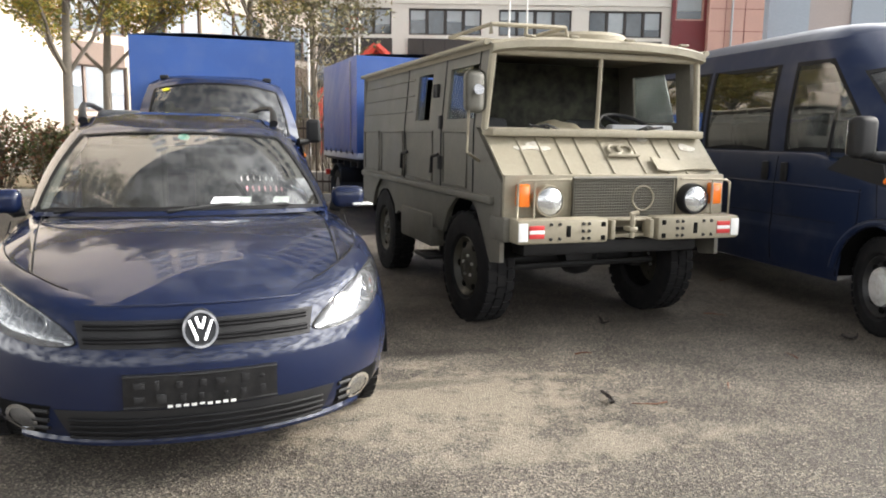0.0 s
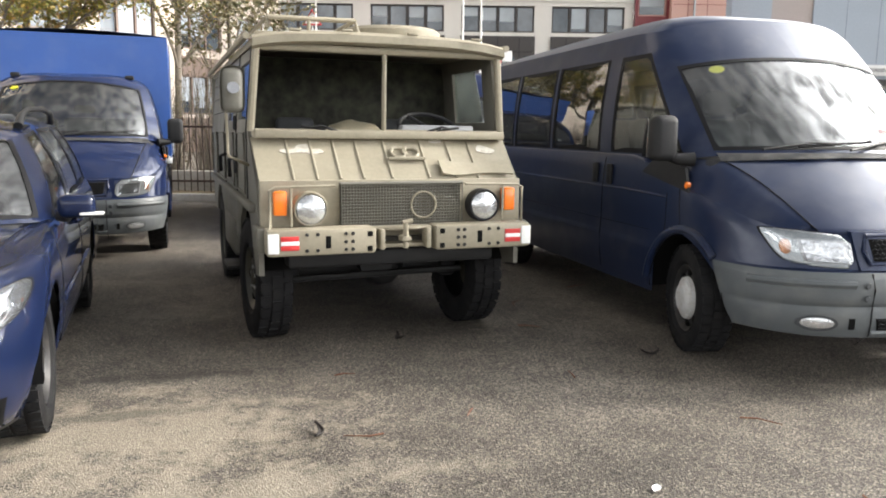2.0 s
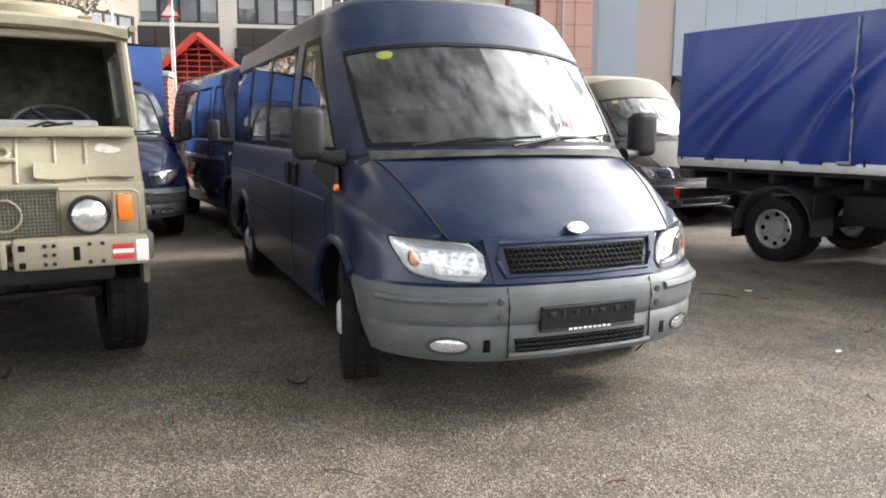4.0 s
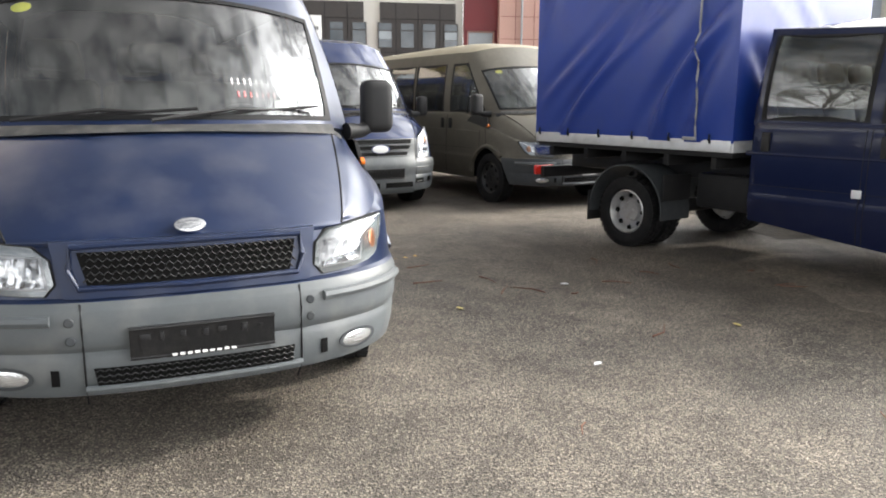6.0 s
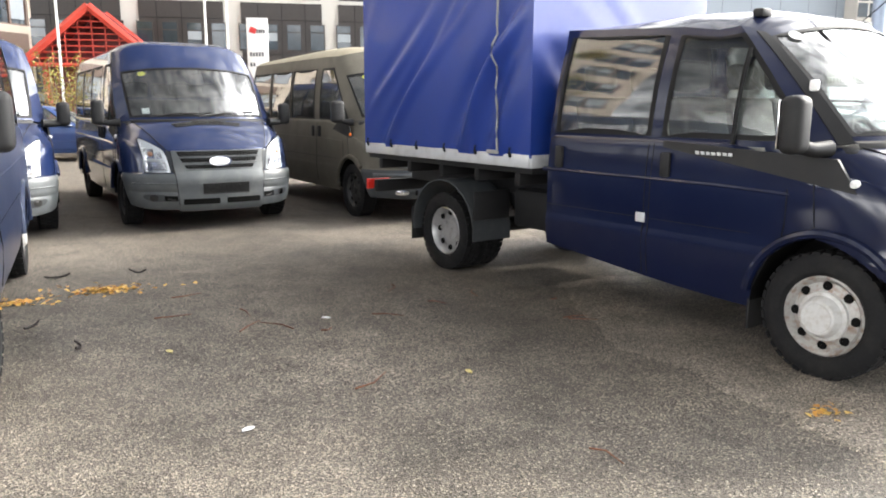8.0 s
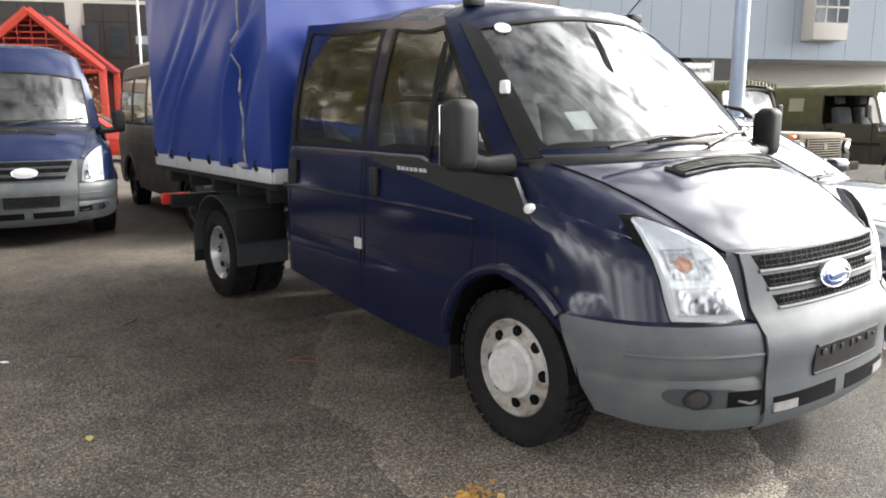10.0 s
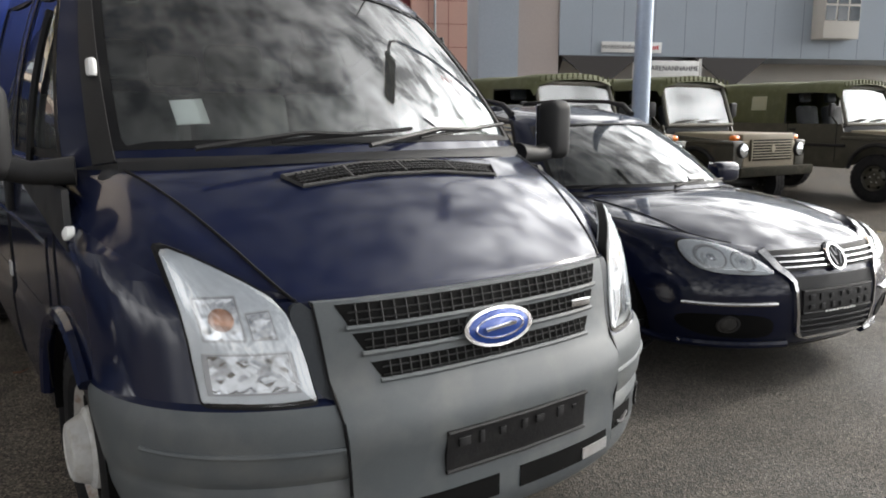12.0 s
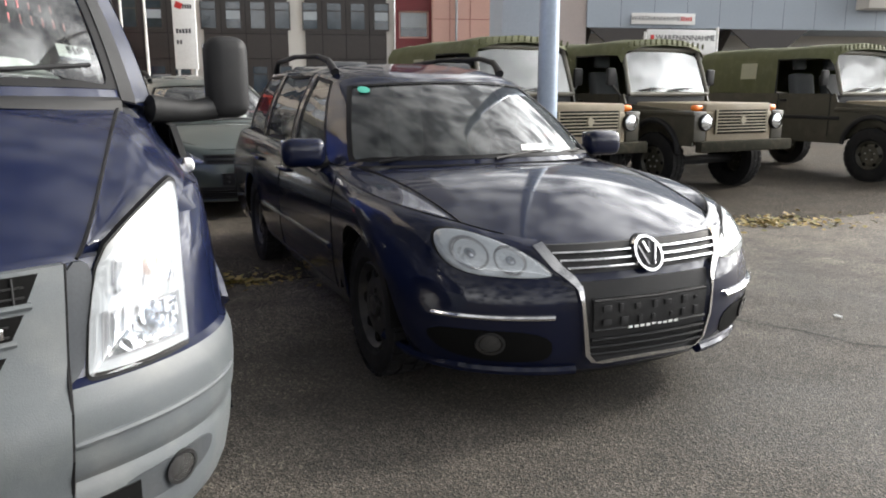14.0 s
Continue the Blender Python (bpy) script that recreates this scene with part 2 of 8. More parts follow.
def facet(name):
    """Faceted bright reflector."""
    m = bpy.data.materials.new(name)
    m.use_nodes = True
    n, l = m.node_tree.nodes, m.node_tree.links
    b = n["Principled BSDF"]
    b.inputs["Base Color"].default_value, b.inputs["Metallic"].default_value, b.inputs["Roughness"].default_value = (0.5, 0.52, 0.55, 1), 1.0, 0.16
    co, vo, bp = n.new("ShaderNodeTexCoord"), n.new("ShaderNodeTexVoronoi"), n.new("ShaderNodeBump")
    vo.inputs["Scale"].default_value, vo.distance = 26, "CHEBYCHEV"
    bp.inputs["Strength"].default_value, bp.inputs["Distance"].default_value = 0.6, 0.006
    l.new(co.outputs["Object"], vo.inputs["Vector"])
    l.new(vo.outputs["Distance"], bp.inputs["Height"])
    l.new(bp.outputs["Normal"], b.inputs["Normal"])
    return m


OLIVE_VAN = mat("brown_olive_van_paint", (0.085, 0.077, 0.06), 0.6, 0, 0.16, 40, 2.2, 0.1, 0, dirt=(0.15, 0.13, 0.1), dirt_amt=0.3)
SMEAR = mat("smeared_white_paint", (0.5, 0.47, 0.41), 0.8, 0, 0.2, 60, 9, 0.1, dirt=(0.28, 0.25, 0.19), dirt_amt=0.9)
HUB = mat("dull_white_hub_plastic", (0.55, 0.55, 0.54), 0.5, 0, 0.1, 60, 12, 0.05, dirt=(0.3, 0.26, 0.2), dirt_amt=0.5)
OLIVE_DUST = mat("dusty_brown_olive_paint", (0.21, 0.175, 0.12), 0.62, 0, 0.14, 40, 2.0, 0.1, 0, dirt=(0.28, 0.24, 0.17), dirt_amt=0.4)
GUARD = mat("slate_grey_mudguard_plastic", (0.045, 0.05, 0.055), 0.6, 0, 0.15, 150, 5, 0.1, dirt=(0.1, 0.1, 0.095), dirt_amt=0.25, spec=0.3)
FACET = facet("faceted_reflector")
FOG_GLASS = mat("fog_lamp_glass", (0.05, 0.05, 0.05), 0.1, 0.3, 0.2, 60, 30, 0, 0.8)
AMBER = mat("amber_bulb", (0.5, 0.24, 0.13), 0.25, 0.5, 0.2, 60, 20, 0, 0.8)
LENS = lens("headlamp_reflector_lens")


# ---- mesh helpers ----
def part(name, bm, material, parent=None, label="", smooth=40):
    me = bpy.data.meshes.new(name)
    bmesh.ops.remove_doubles(bm, verts=bm.verts[:], dist=1e-5)
    bmesh.ops.recalc_face_normals(bm, faces=bm.faces[:])
    bm.to_mesh(me)
    bm.free()
    me.materials.append(material)
    if smooth:
        me.shade_smooth()
        me.set_sharp_from_angle(angle=radians(smooth))
    ob = new(name, me)
    if parent:
        ob.parent = parent
    if label:
        ob["label"] = label
    return ob


def thing(name, m, label, category, group=""):
    ob = new(name)
    ob.empty_display_size = 0.2
    ob.matrix_world = m
    return tagged(ob, label, category, group)


def box(bm, c, s, bev=0.0, m=None, seg=2):
    r = bmesh.ops.create_cube(bm, size=1.0)
    vs = r["verts"]
    for v in vs:
        v.co = Vector((v.co.x * s[0], v.co.y * s[1], v.co.z * s[2]))
    if bev:
        es = list({e for v in vs for e in v.link_edges})
        r2 = bmesh.ops.bevel(bm, geom=es, offset=bev, segments=seg, affect="EDGES", profile=0.5)
        vs = list({v for f in r2["faces"] for v in f.verts} | {v for v in vs if v.is_valid})
    if m is not None:
        for v in vs:
            v.co = m @ v.co
    for v in vs:
        v.co += Vector(c)
    return bm


def tube(bm, pts, r, seg=8, closed=False):
    pts = [Vector(p) for p in pts]
    rings = []
    n = len(pts)
    for i, p in enumerate(pts):
        a, b = pts[(i - 1) % n if closed else max(i - 1, 0)], pts[(i + 1) % n if closed else min(i + 1, n - 1)]
        q = (b - a).normalized().to_track_quat("Z", "Y")
        rr = r[i] if isinstance(r, (list, tuple)) else r
        rings.append([bm.verts.new(p + q @ Vector((rr * math.cos(2 * math.pi * k / seg), rr * math.sin(2 * math.pi * k / seg), 0))) for k in range(seg)])
    for i in range(n if closed else n - 1):
        A, B = rings[i], rings[(i + 1) % n]
        for k in range(seg):
            bm.faces.new((A[k], A[(k + 1) % seg], B[(k + 1) % seg], B[k]))
    if not closed:
        bm.faces.new(rings[0][::-1])
        bm.faces.new(rings[-1])
    return bm


def lathe(bm, prof, c=(0, 0, 0), seg=32, axis="x"):
    """prof: rows of (along, radius)."""
    rings = []
    for a, r in prof:
        ring = []
        for k in range(seg):
            t = 2 * math.pi * k / seg
            u, w = r * math.cos(t), r * math.sin(t)
            p = (a, u, w) if axis == "x" else (u, a, w) if axis == "y" else (u, w, a)
            ring.append(bm.verts.new(Vector(p) + Vector(c)))
        rings.append(ring)
    for A, B in zip(rings, rings[1:]):
        for k in range(seg):
            bm.faces.new((A[k], A[(k + 1) % seg], B[(k + 1) % seg], B[k]))
    return bm


def sheet(bm, P, keep=None):
    """Quads over a grid of points P[i][j]; keep(i, j) picks the cells."""
    V = [[None] * len(P[0]) for _ in P]
    def vert(i, j):
        if V[i][j] is None:
            V[i][j] = bm.verts.new(P[i][j])
        return V[i][j]
    for i in range(len(P) - 1):
        for j in range(len(P[0]) - 1):
            if keep is None or keep(i, j):
                q = [P[i][j], P[i + 1][j], P[i + 1][j + 1], P[i][j + 1]]
                a = (Vector(q[2]) - Vector(q[0])).cross(Vector(q[3]) - Vector(q[1])).length
                if a < 2e-7:
                    continue
                bm.faces.new((vert(i, j), vert(i + 1, j), vert(i + 1, j + 1), vert(i, j + 1)))
    return bm


def thick(bm, d):
    """Gives an open sheet a back, d metres behind it."""
    bmesh.ops.remove_doubles(bm, verts=bm.verts[:], dist=1e-5)
    bmesh.ops.recalc_face_normals(bm, faces=bm.faces[:])
    bmesh.ops.solidify(bm, geom=bm.faces[:], thickness=d)
    return bm


def curve(rows):
    """A smooth curve through rows of (x, value), flat beyond its ends, that does not overshoot."""
    xs, ys = np.array([r[0] for r in rows], float), np.array([r[1] for r in rows], float)
    h, d = np.diff(xs), np.diff(ys) / np.diff(xs)
    m = np.zeros(len(xs))
    for i in range(1, len(xs) - 1):
        m[i] = 0 if d[i - 1] * d[i] <= 0 else 2 * d[i - 1] * d[i] / (d[i - 1] + d[i])
    if len(xs) > 1:
        m[0], m[-1] = d[0], d[-1]
    def f(x):
        if x <= xs[0]:
            return float(ys[0])
        if x >= xs[-1]:
            return float(ys[-1])
        i = int(np.searchsorted(xs, x) - 1)
        t = (x - xs[i]) / h[i]
        return float(ys[i] * (1 + 2 * t) * (1 - t) ** 2 + h[i] * m[i] * t * (1 - t) ** 2 + ys[i + 1] * t * t * (3 - 2 * t) + h[i] * m[i + 1] * t * t * (t - 1))
    return f


class Hull:
    """The lower body of a vehicle, nose towards -y. Curves over height z: nose y, tail y, half width; nose and tail corners are superellipses."""

    def __init__(self, nose, tail, width, corner, power, tail_corner, tail_power, top, low, wheels, radius, wheel_z, roll=0.05, narrow=None):
        self.nose, self.tail, self.width = curve(nose), curve(tail), curve(width)
        self.L, self.n, self.Lr, self.nr = curve(corner), power, tail_corner, tail_power
        self.top, self.low, self.wheels, self.R, self.wz, self.roll = curve(top), curve(low), wheels, radius, wheel_z, roll
        self.narrow = curve(narrow) if narrow else (lambda y: 1.0)
        cols = [("f", t) for t in np.linspace(0, math.pi / 2, 22)]
        ys = set(np.round(np.linspace(0, 1, 70), 4))
        cols += [("s", t) for t in sorted(ys)][1:]
        cols += [("r", t) for t in np.linspace(0, math.pi / 2, 10)][1:]
        self.cols = cols

    def at(self, col, z):
        k, t = col
        w, yf, yr = self.width(z), self.nose(z), self.tail(z)
        L = self.L(z)
        if k == "f":
            x, y = w * math.sin(t) ** (2 / self.n), yf + L * (1 - max(0.0, math.cos(t)) ** (2 / self.n))
        elif k == "s":
            x, y = w, yf + L + t * (yr - self.Lr - yf - L)
        else:
            x, y = w * max(0.0, math.cos(t)) ** (2 / self.nr), yr - self.Lr * (1 - math.sin(t) ** (2 / self.nr))
        return x * self.narrow(y), y

    def front(self, x, z):
        """The nose's y at x and z."""
        w = self.width(z)
        q = min(1.0, abs(x) / w) ** self.n
        return self.nose(z) + self.L(z) * (1 - max(0.0, 1 - q) ** (1 / self.n))

    def side(self, y, z):
        w = self.width(z)
        yf, L = self.nose(z), self.L(z)
        if y < yf + L:
            q = max(0.0, min(1.0, 1 - (y - yf) / L))
            w *= max(0.0, 1 - q ** self.n) ** (1 / self.n)
        return w * self.narrow(y)

    def build(self, levels, pick, names, mats, parent, labels={}):
        """pick(x, y, z) names the part of each cell."""
        grid = []
        for c in self.cols:
            x0, y0 = self.at(c, 0.55)
            zl, zt = self.low(y0), self.top(y0)
            for yw in self.wheels:
                if abs(y0 - yw) < self.R and x0 > 0.6 * self.width(0.5):
                    zl = max(zl, self.wz + math.sqrt(self.R ** 2 - (y0 - yw) ** 2))
            rowp = []
            for lv in list(levels) + [9.0]:
                z = min(max(lv, zl), zt)
                x, y = self.at(c, z)
                inset = 0.0
                if z > zt - self.roll:
                    q = (z - zt + self.roll) / self.roll
                    inset = self.roll * (1 - math.sqrt(max(0.0, 1 - q * q)))
                f = max(0.0, 1 - inset / max(x, 0.05))
                dy = inset * (1 if c[0] == "f" else -1 if c[0] == "r" else 0) * (math.cos(c[1]) if c[0] == "f" else math.sin(c[1]) if c[0] == "r" else 0)
                rowp.append((x * f, y + dy, z))
            grid.append(rowp)
        self.grid = grid
        made = {}
        for nm in names:
            bm = bmesh.new()
            for s in (1, -1):
                P = [[(s * x, y, z) for x, y, z in r] for r in grid]
                def keep(i, j):
                    q = [grid[i][j], grid[i + 1][j], grid[i + 1][j + 1], grid[i][j + 1]]
                    return pick(*[sum(v[k] for v in q) / 4 for k in range(3)]) == nm
                sheet(bm, P, keep)
            if not bm.faces:
                bm.free()
                continue
            made[nm] = part(nm, bm, mats[nm], parent, labels.get(nm, ""), 35)
        return made

    def wedge(self, parent, material, zf, wf, wr, rear, zr, rise=0.04, tail=None, y_end=1.34, crown=0.022):
        """A flat sloping bonnet with a crease on both sides, and the wings that fall from it to the hull's top edge."""
        def lay(u, q):
            xf = u * wf
            y0, y1 = self.front(xf, zf) + 0.012, rear(u)
            x = u * (wf + (wr - wf) * q ** 0.8)
            z = zf + (zr - zf) * q + rise * math.sin(math.pi * min(1.0, q)) ** 0.9 - crown * u * u * (0.2 + 0.8 * q)
            return Vector((x, y0 + (y1 - y0) * q, z))
        us, qs = np.linspace(-1, 1, 25), [0, 0.03, 0.08, 0.15, 0.25, 0.35, 0.45, 0.55, 0.65, 0.75, 0.85, 0.93, 1.0]
        bm = bmesh.new()
        P = []
        for u in us:
            a = lay(u, 0)
            P.append([a + Vector((0, 0.006, -0.03)), a + Vector((0, -0.002, -0.006))] + [lay(u, q) for q in qs])
        sheet(bm, P)
        out = part("bonnet", bm, material, parent, "", 40)
        self.wedge_edge = [lay(1, q) for q in qs]
        tail = tail or [Vector((wr + 0.05, rear(1) + 0.08, zr - 0.025)), Vector((0.9, 1.08, 1.2)), Vector((0.93, 1.34, 1.2))]
        for s in (1, -1):
            bm = bmesh.new()
            P = []
            line = self.wedge_edge + tail
            for g in self.grid:
                h = Vector(g[-1])
                if h.x < wf - 0.04 or h.y > y_end:
                    continue
                e = line[0]
                for a, b in zip(line, line[1:]):
                    if a.y <= h.y <= b.y:
                        e = a.lerp(b, (h.y - a.y) / (b.y - a.y))
                row = []
                for k in range(10):
                    a = k / 9
                    row.append((s * (e.x + (h.x - e.x) * a), e.y + (h.y - e.y) * a, e.z - 0.006 * (1 - a) * (k > 0) + (h.z - e.z) * a ** 1.7))
                P.append(row)
            sheet(bm, P)
            part("wing", bm, material, parent, "", 50)
        def top_at(x, y):
            q = 0.5
            for _ in range(12):
                u = x / (wf + (wr - wf) * max(q, 0) ** 0.8)
                a, b = lay(u, 0), lay(u, 1)
                q = min(1.0, max(0.0, (y - a.y) / (b.y - a.y)))
            p = lay(u, q)
            return Vector((x, y, p.z))
        self.top_at = top_at
        return out

    def wells(self, parent, depth=0.28):
        for yw in self.wheels:
            for s in (1, -1):
                bm = bmesh.new()
                w = self.width(0.5) - 0.012
                P = []
                for k in range(25):
                    a = math.pi * k / 24
                    P.append([(s * (w - d), yw - (self.R + 0.004) * math.cos(a), self.wz + (self.R + 0.004) * math.sin(a)) for d in (0, depth)])
                sheet(bm, P)
                V = [bm.verts.new((s * (w - depth), yw, self.wz))] + [bm.verts.new(p[1]) for p in P]
                for i in range(1, len(V) - 1):
                    bm.faces.new((V[0], V[i], V[i + 1]))
                part("wheel_arch_liner", bm, DARK, parent)


class Cabin:
    """The upper body: columns from a bottom line to a top line, from the nose's middle round to the tail's; windows are cut out of it."""

    def __init__(self, bottom, top, bulge=0.02, rows=None):
        self.B, self.T, self.bulge = bottom, top, bulge
        self.rows = rows or list(np.linspace(0, 1, 13))

    def at(self, c, v, off=0.0):
        b, t = Vector(self.B[c]), Vector(self.T[c])
        p = b.lerp(t, v)
        i, j = max(c - 1, 0), min(c + 1, len(self.B) - 1)
        d = (Vector(self.B[j]) - Vector(self.B[i])).lerp(Vector(self.T[j]) - Vector(self.T[i]), v)
        nrm = d.cross(t - b)
        if nrm.length > 1e-9:
            nrm.normalize()
            if nrm.dot(p - Vector((0, 2.2, p.z - 0.2))) < 0:
                nrm.negate()
            p += nrm * (self.bulge * 4 * v * (1 - v) + off)
        return p

    def build(self, windows, parent, body_mat, name="cabin_shell", seal=1):
        """windows: (name, first column, last column, first row, last row, glass, mirrored)."""
        R = self.rows
        def inside(i, j):
            return any(c0 <= i < c1 and r0 <= j < r1 for _, c0, c1, r0, r1, _, _ in windows)
        bm = bmesh.new()
        for s in (1, -1):
            P = [[(s * p.x, p.y, p.z) for p in (self.at(c, v) for v in R)] for c in range(len(self.B))]
            sheet(bm, P, lambda i, j: not inside(i, j))
        part(name, bm, body_mat, parent, "", 35)
        for nm, c0, c1, r0, r1, g, mirrored in windows:
            sides = ((1,), (-1,)) if mirrored else ((1, -1),)
            for ss in sides:
                bg_, bs = bmesh.new(), bmesh.new()
                for s in ss:
                    P = [[(s * p.x, p.y, p.z) for p in (self.at(c, R[r], -0.004) for r in range(r0, r1 + 1))] for c in range(c0, c1 + 1)]
                    sheet(bg_, P)
                    self.frame_strip(bs, s, c0, c1, r0, r1, 0.035 if not (c0 == 0) else 0.03)
                pane = part(nm, bg_, g, parent, "", 60)
                pane.visible_shadow = False
                part("window_seal", bs, SEAL, pane)

    def frame_strip(self, bm, s, c0, c1, r0, r1, wd):
        """A narrow black border that lies on the pane's rim."""
        R = self.rows
        loop = [(c, r0) for c in range(c0, c1 + 1)] + [(c1, r) for r in range(r0 + 1, r1 + 1)]
        loop += [(c, r1) for c in range(c1 - 1, c0 - 1, -1)] + ([(c0, r) for r in range(r1 - 1, r0, -1)] if c0 > 0 else [])
        pts = [self.at(c, R[r], 0.002) for c, r in loop]
        mid = sum(pts, Vector()) / len(pts)
        if c0 == 0:
            mid.x = 0
        P = []
        for (c, r), p in zip(loop, pts):
            cc = c + (1 if c == c0 and c0 > 0 else -1 if c == c1 else 0)
            rr = r + (1 if r == r0 else -1 if r == r1 else 0)
            q = self.at(cc, R[min(max(rr, 0), len(R) - 1)], 0.002) - p
            L = q.length
            ql = p + q * min(1.0, wd * (1.4 if (cc != c and rr != r) else 1.0) / max(L, 1e-6))
            P.append([(s * p.x, p.y, p.z), (s * ql.x, ql.y, ql.z)])
        if c0 > 0:
            P.append(P[0])
        sheet(bm, P)

    def roof(self, centre, parent, material, name="roof", across=18, label=""):
        bm = bmesh.new()
        P = []
        for x, y, z in self.T:
            zc = max(z, centre(y)) if x > 0.001 else z
            P.append([(max(x, 0.0005) * u, y, z + (zc - z) * (1 - abs(u) ** 4.5)) for u in np.linspace(-1, 1, across + 1)])
        sheet(bm, P)
        return part(name, bm, material, parent, label, 35)


def patch(surf, corners, nu=10, nv=6, off=0.004, depth=0.02, bulge=0.0):
    """A plate that lies on a surface: corners (a, b) bottom left, bottom right, top right, top left; surf(a, b, off) gives the place."""
    bm = bmesh.new()
    bl, br, tr, tl = [Vector(c) for c in corners]
    def grid(o):
        G = []
        for i in range(nu + 1):
            u = i / nu
            col = []
            for j in range(nv + 1):
                v = j / nv
                q = bl.lerp(br, u).lerp(tl.lerp(tr, u), v)
                e = bulge * (4 * u * (1 - u)) * (4 * v * (1 - v))
                col.append(surf(q.x, q.y, o + e))
            G.append(col)
        return G
    F = grid(off)
    sheet(bm, F)
    K = [surf(*bl.lerp(br, i / nu), off - depth) for i in range(nu + 1)], [surf(*tl.lerp(tr, i / nu), off - depth) for i in range(nu + 1)]
    sheet(bm, [[F[i][0], K[0][i]] for i in range(nu + 1)])
    sheet(bm, [[F[i][nv], K[1][i]] for i in range(nu + 1)])
    for i, (p, q) in ((0, (bl, tl)), (nu, (br, tr))):
        sheet(bm, [[F[i][j], surf(*p.lerp(q, j / nv), off - depth)] for j in range(nv + 1)])
    return bm


def chaikin(pts, times=2):
    for _ in range(times):
        out = []
        for (ax, az), (bx, bz) in zip(pts, pts[1:] + pts[:1]):
            out += [(ax * 0.75 + bx * 0.25, az * 0.75 + bz * 0.25), (ax * 0.25 + bx * 0.75, az * 0.25 + bz * 0.75)]
        pts = out
    return pts


def blob(surf, pts, off=0.004, depth=0.03, bulge=0.0, grow=0.0, rounds=2):
    """A rounded plate on a surface inside an outline of (a, b) points."""
    pts = chaikin(list(pts), rounds)
    ca, cb = sum(p[0] for p in pts) / len(pts), sum(p[1] for p in pts) / len(pts)
    bm = bmesh.new()
    P = []
    for a, b in pts + pts[:1]:
        a, b = a + (a - ca) * grow, b + (b - cb) * grow
        P.append([surf(ca + (a - ca) * q, cb + (b - cb) * q, off + bulge * (1 - q ** 3)) for q in (0.001, 0.25, 0.5, 0.75, 0.9, 1.0)] + [surf(a, b, off - depth)])
    sheet(bm, P)
    return bm


def headlamp(parent, surf, s, outline, bowls, signal=None, rounds=2, housing=None):
    """A lamp unit: rubber gasket, bright housing, bowls (a, b, ra, rb), a clear cover."""
    o = [(s * a, b) for a, b in outline]
    lamp = part("headlamp", blob(surf, o, 0.005, 0.05, 0.006, 0, rounds), housing or REFLECTOR, parent, "clear headlamp with bright reflectors")
    part("headlamp_gasket", blob(surf, o, 0.003, 0.04, 0.0, 0.04, rounds), SEAL, lamp)
    for ch in (c for c in bowls if len(c) > 4):
        c4 = [(s * a, b) for a, b in zip(ch[::2], ch[1::2])]
        cham = part("lamp_chamber", patch(surf, c4, 8, 6, 0.0125, 0.012), FACET, lamp)
        mid = sum((Vector(c) for c in c4), Vector((0, 0))) / 4
        part("chamber_rim", patch(surf, [tuple(mid + (Vector(c) - mid) * 1.12) for c in c4], 8, 6, 0.0115, 0.012), BLIND_RIM, cham)
    for a, b, ra, rb in (c for c in bowls if len(c) == 4):
        part("lamp_bowl", disc(surf, s * a, b, ra, rb, 0.011, 0.02, dome=-0.008), CHROME, lamp)
        part("bowl_rim", disc(surf, s * a, b, ra * 1.05, rb * 1.05, 0.014, 0.02, inner=0.9), BLIND_RIM, lamp)
        part("bulb", disc(surf, s * a, b, ra * 0.3, rb * 0.3, 0.016, 0.012, dome=0.008), REFLECTOR, lamp)
    if signal:
        a, b, ra, rb = signal
        part("turn_signal", disc(surf, s * a, b, ra, rb, 0.014, 0.02, dome=0.006), AMBER, lamp, "amber bulb behind clear cover")
    c = part("lens_cover", blob(surf, o, 0.012, 0.006, 0.022, 0, rounds), LENS_GLASS, lamp, "", 70)
    c.visible_shadow = False
    return lamp


def disc(surf, a, b, ra, rb, off=0.006, depth=0.02, seg=28, dome=0.0, inner=0.0):
    """A round plate on a surface, or a ring if inner > 0 (a share of the radius)."""
    bm = bmesh.new()
    rings = [(inner, dome)] + [(inner + (1 - inner) * q, dome * (1 - q * q)) for q in (0.4, 0.7, 0.9, 1.0)]
    P = []
    for k in range(seg + 1):
        t = 2 * math.pi * k / seg
        row = [surf(a + ra * max(q, 0.001) * math.cos(t), b + rb * max(q, 0.001) * math.sin(t), off + e) for q, e in rings]
        row.append(surf(a + ra * math.cos(t), b + rb * math.sin(t), off - depth))
        if inner:
            row.insert(0, surf(a + ra * inner * math.cos(t), b + rb * inner * math.sin(t), off - depth))
        P.append(row)
    sheet(bm, P)
    return bm


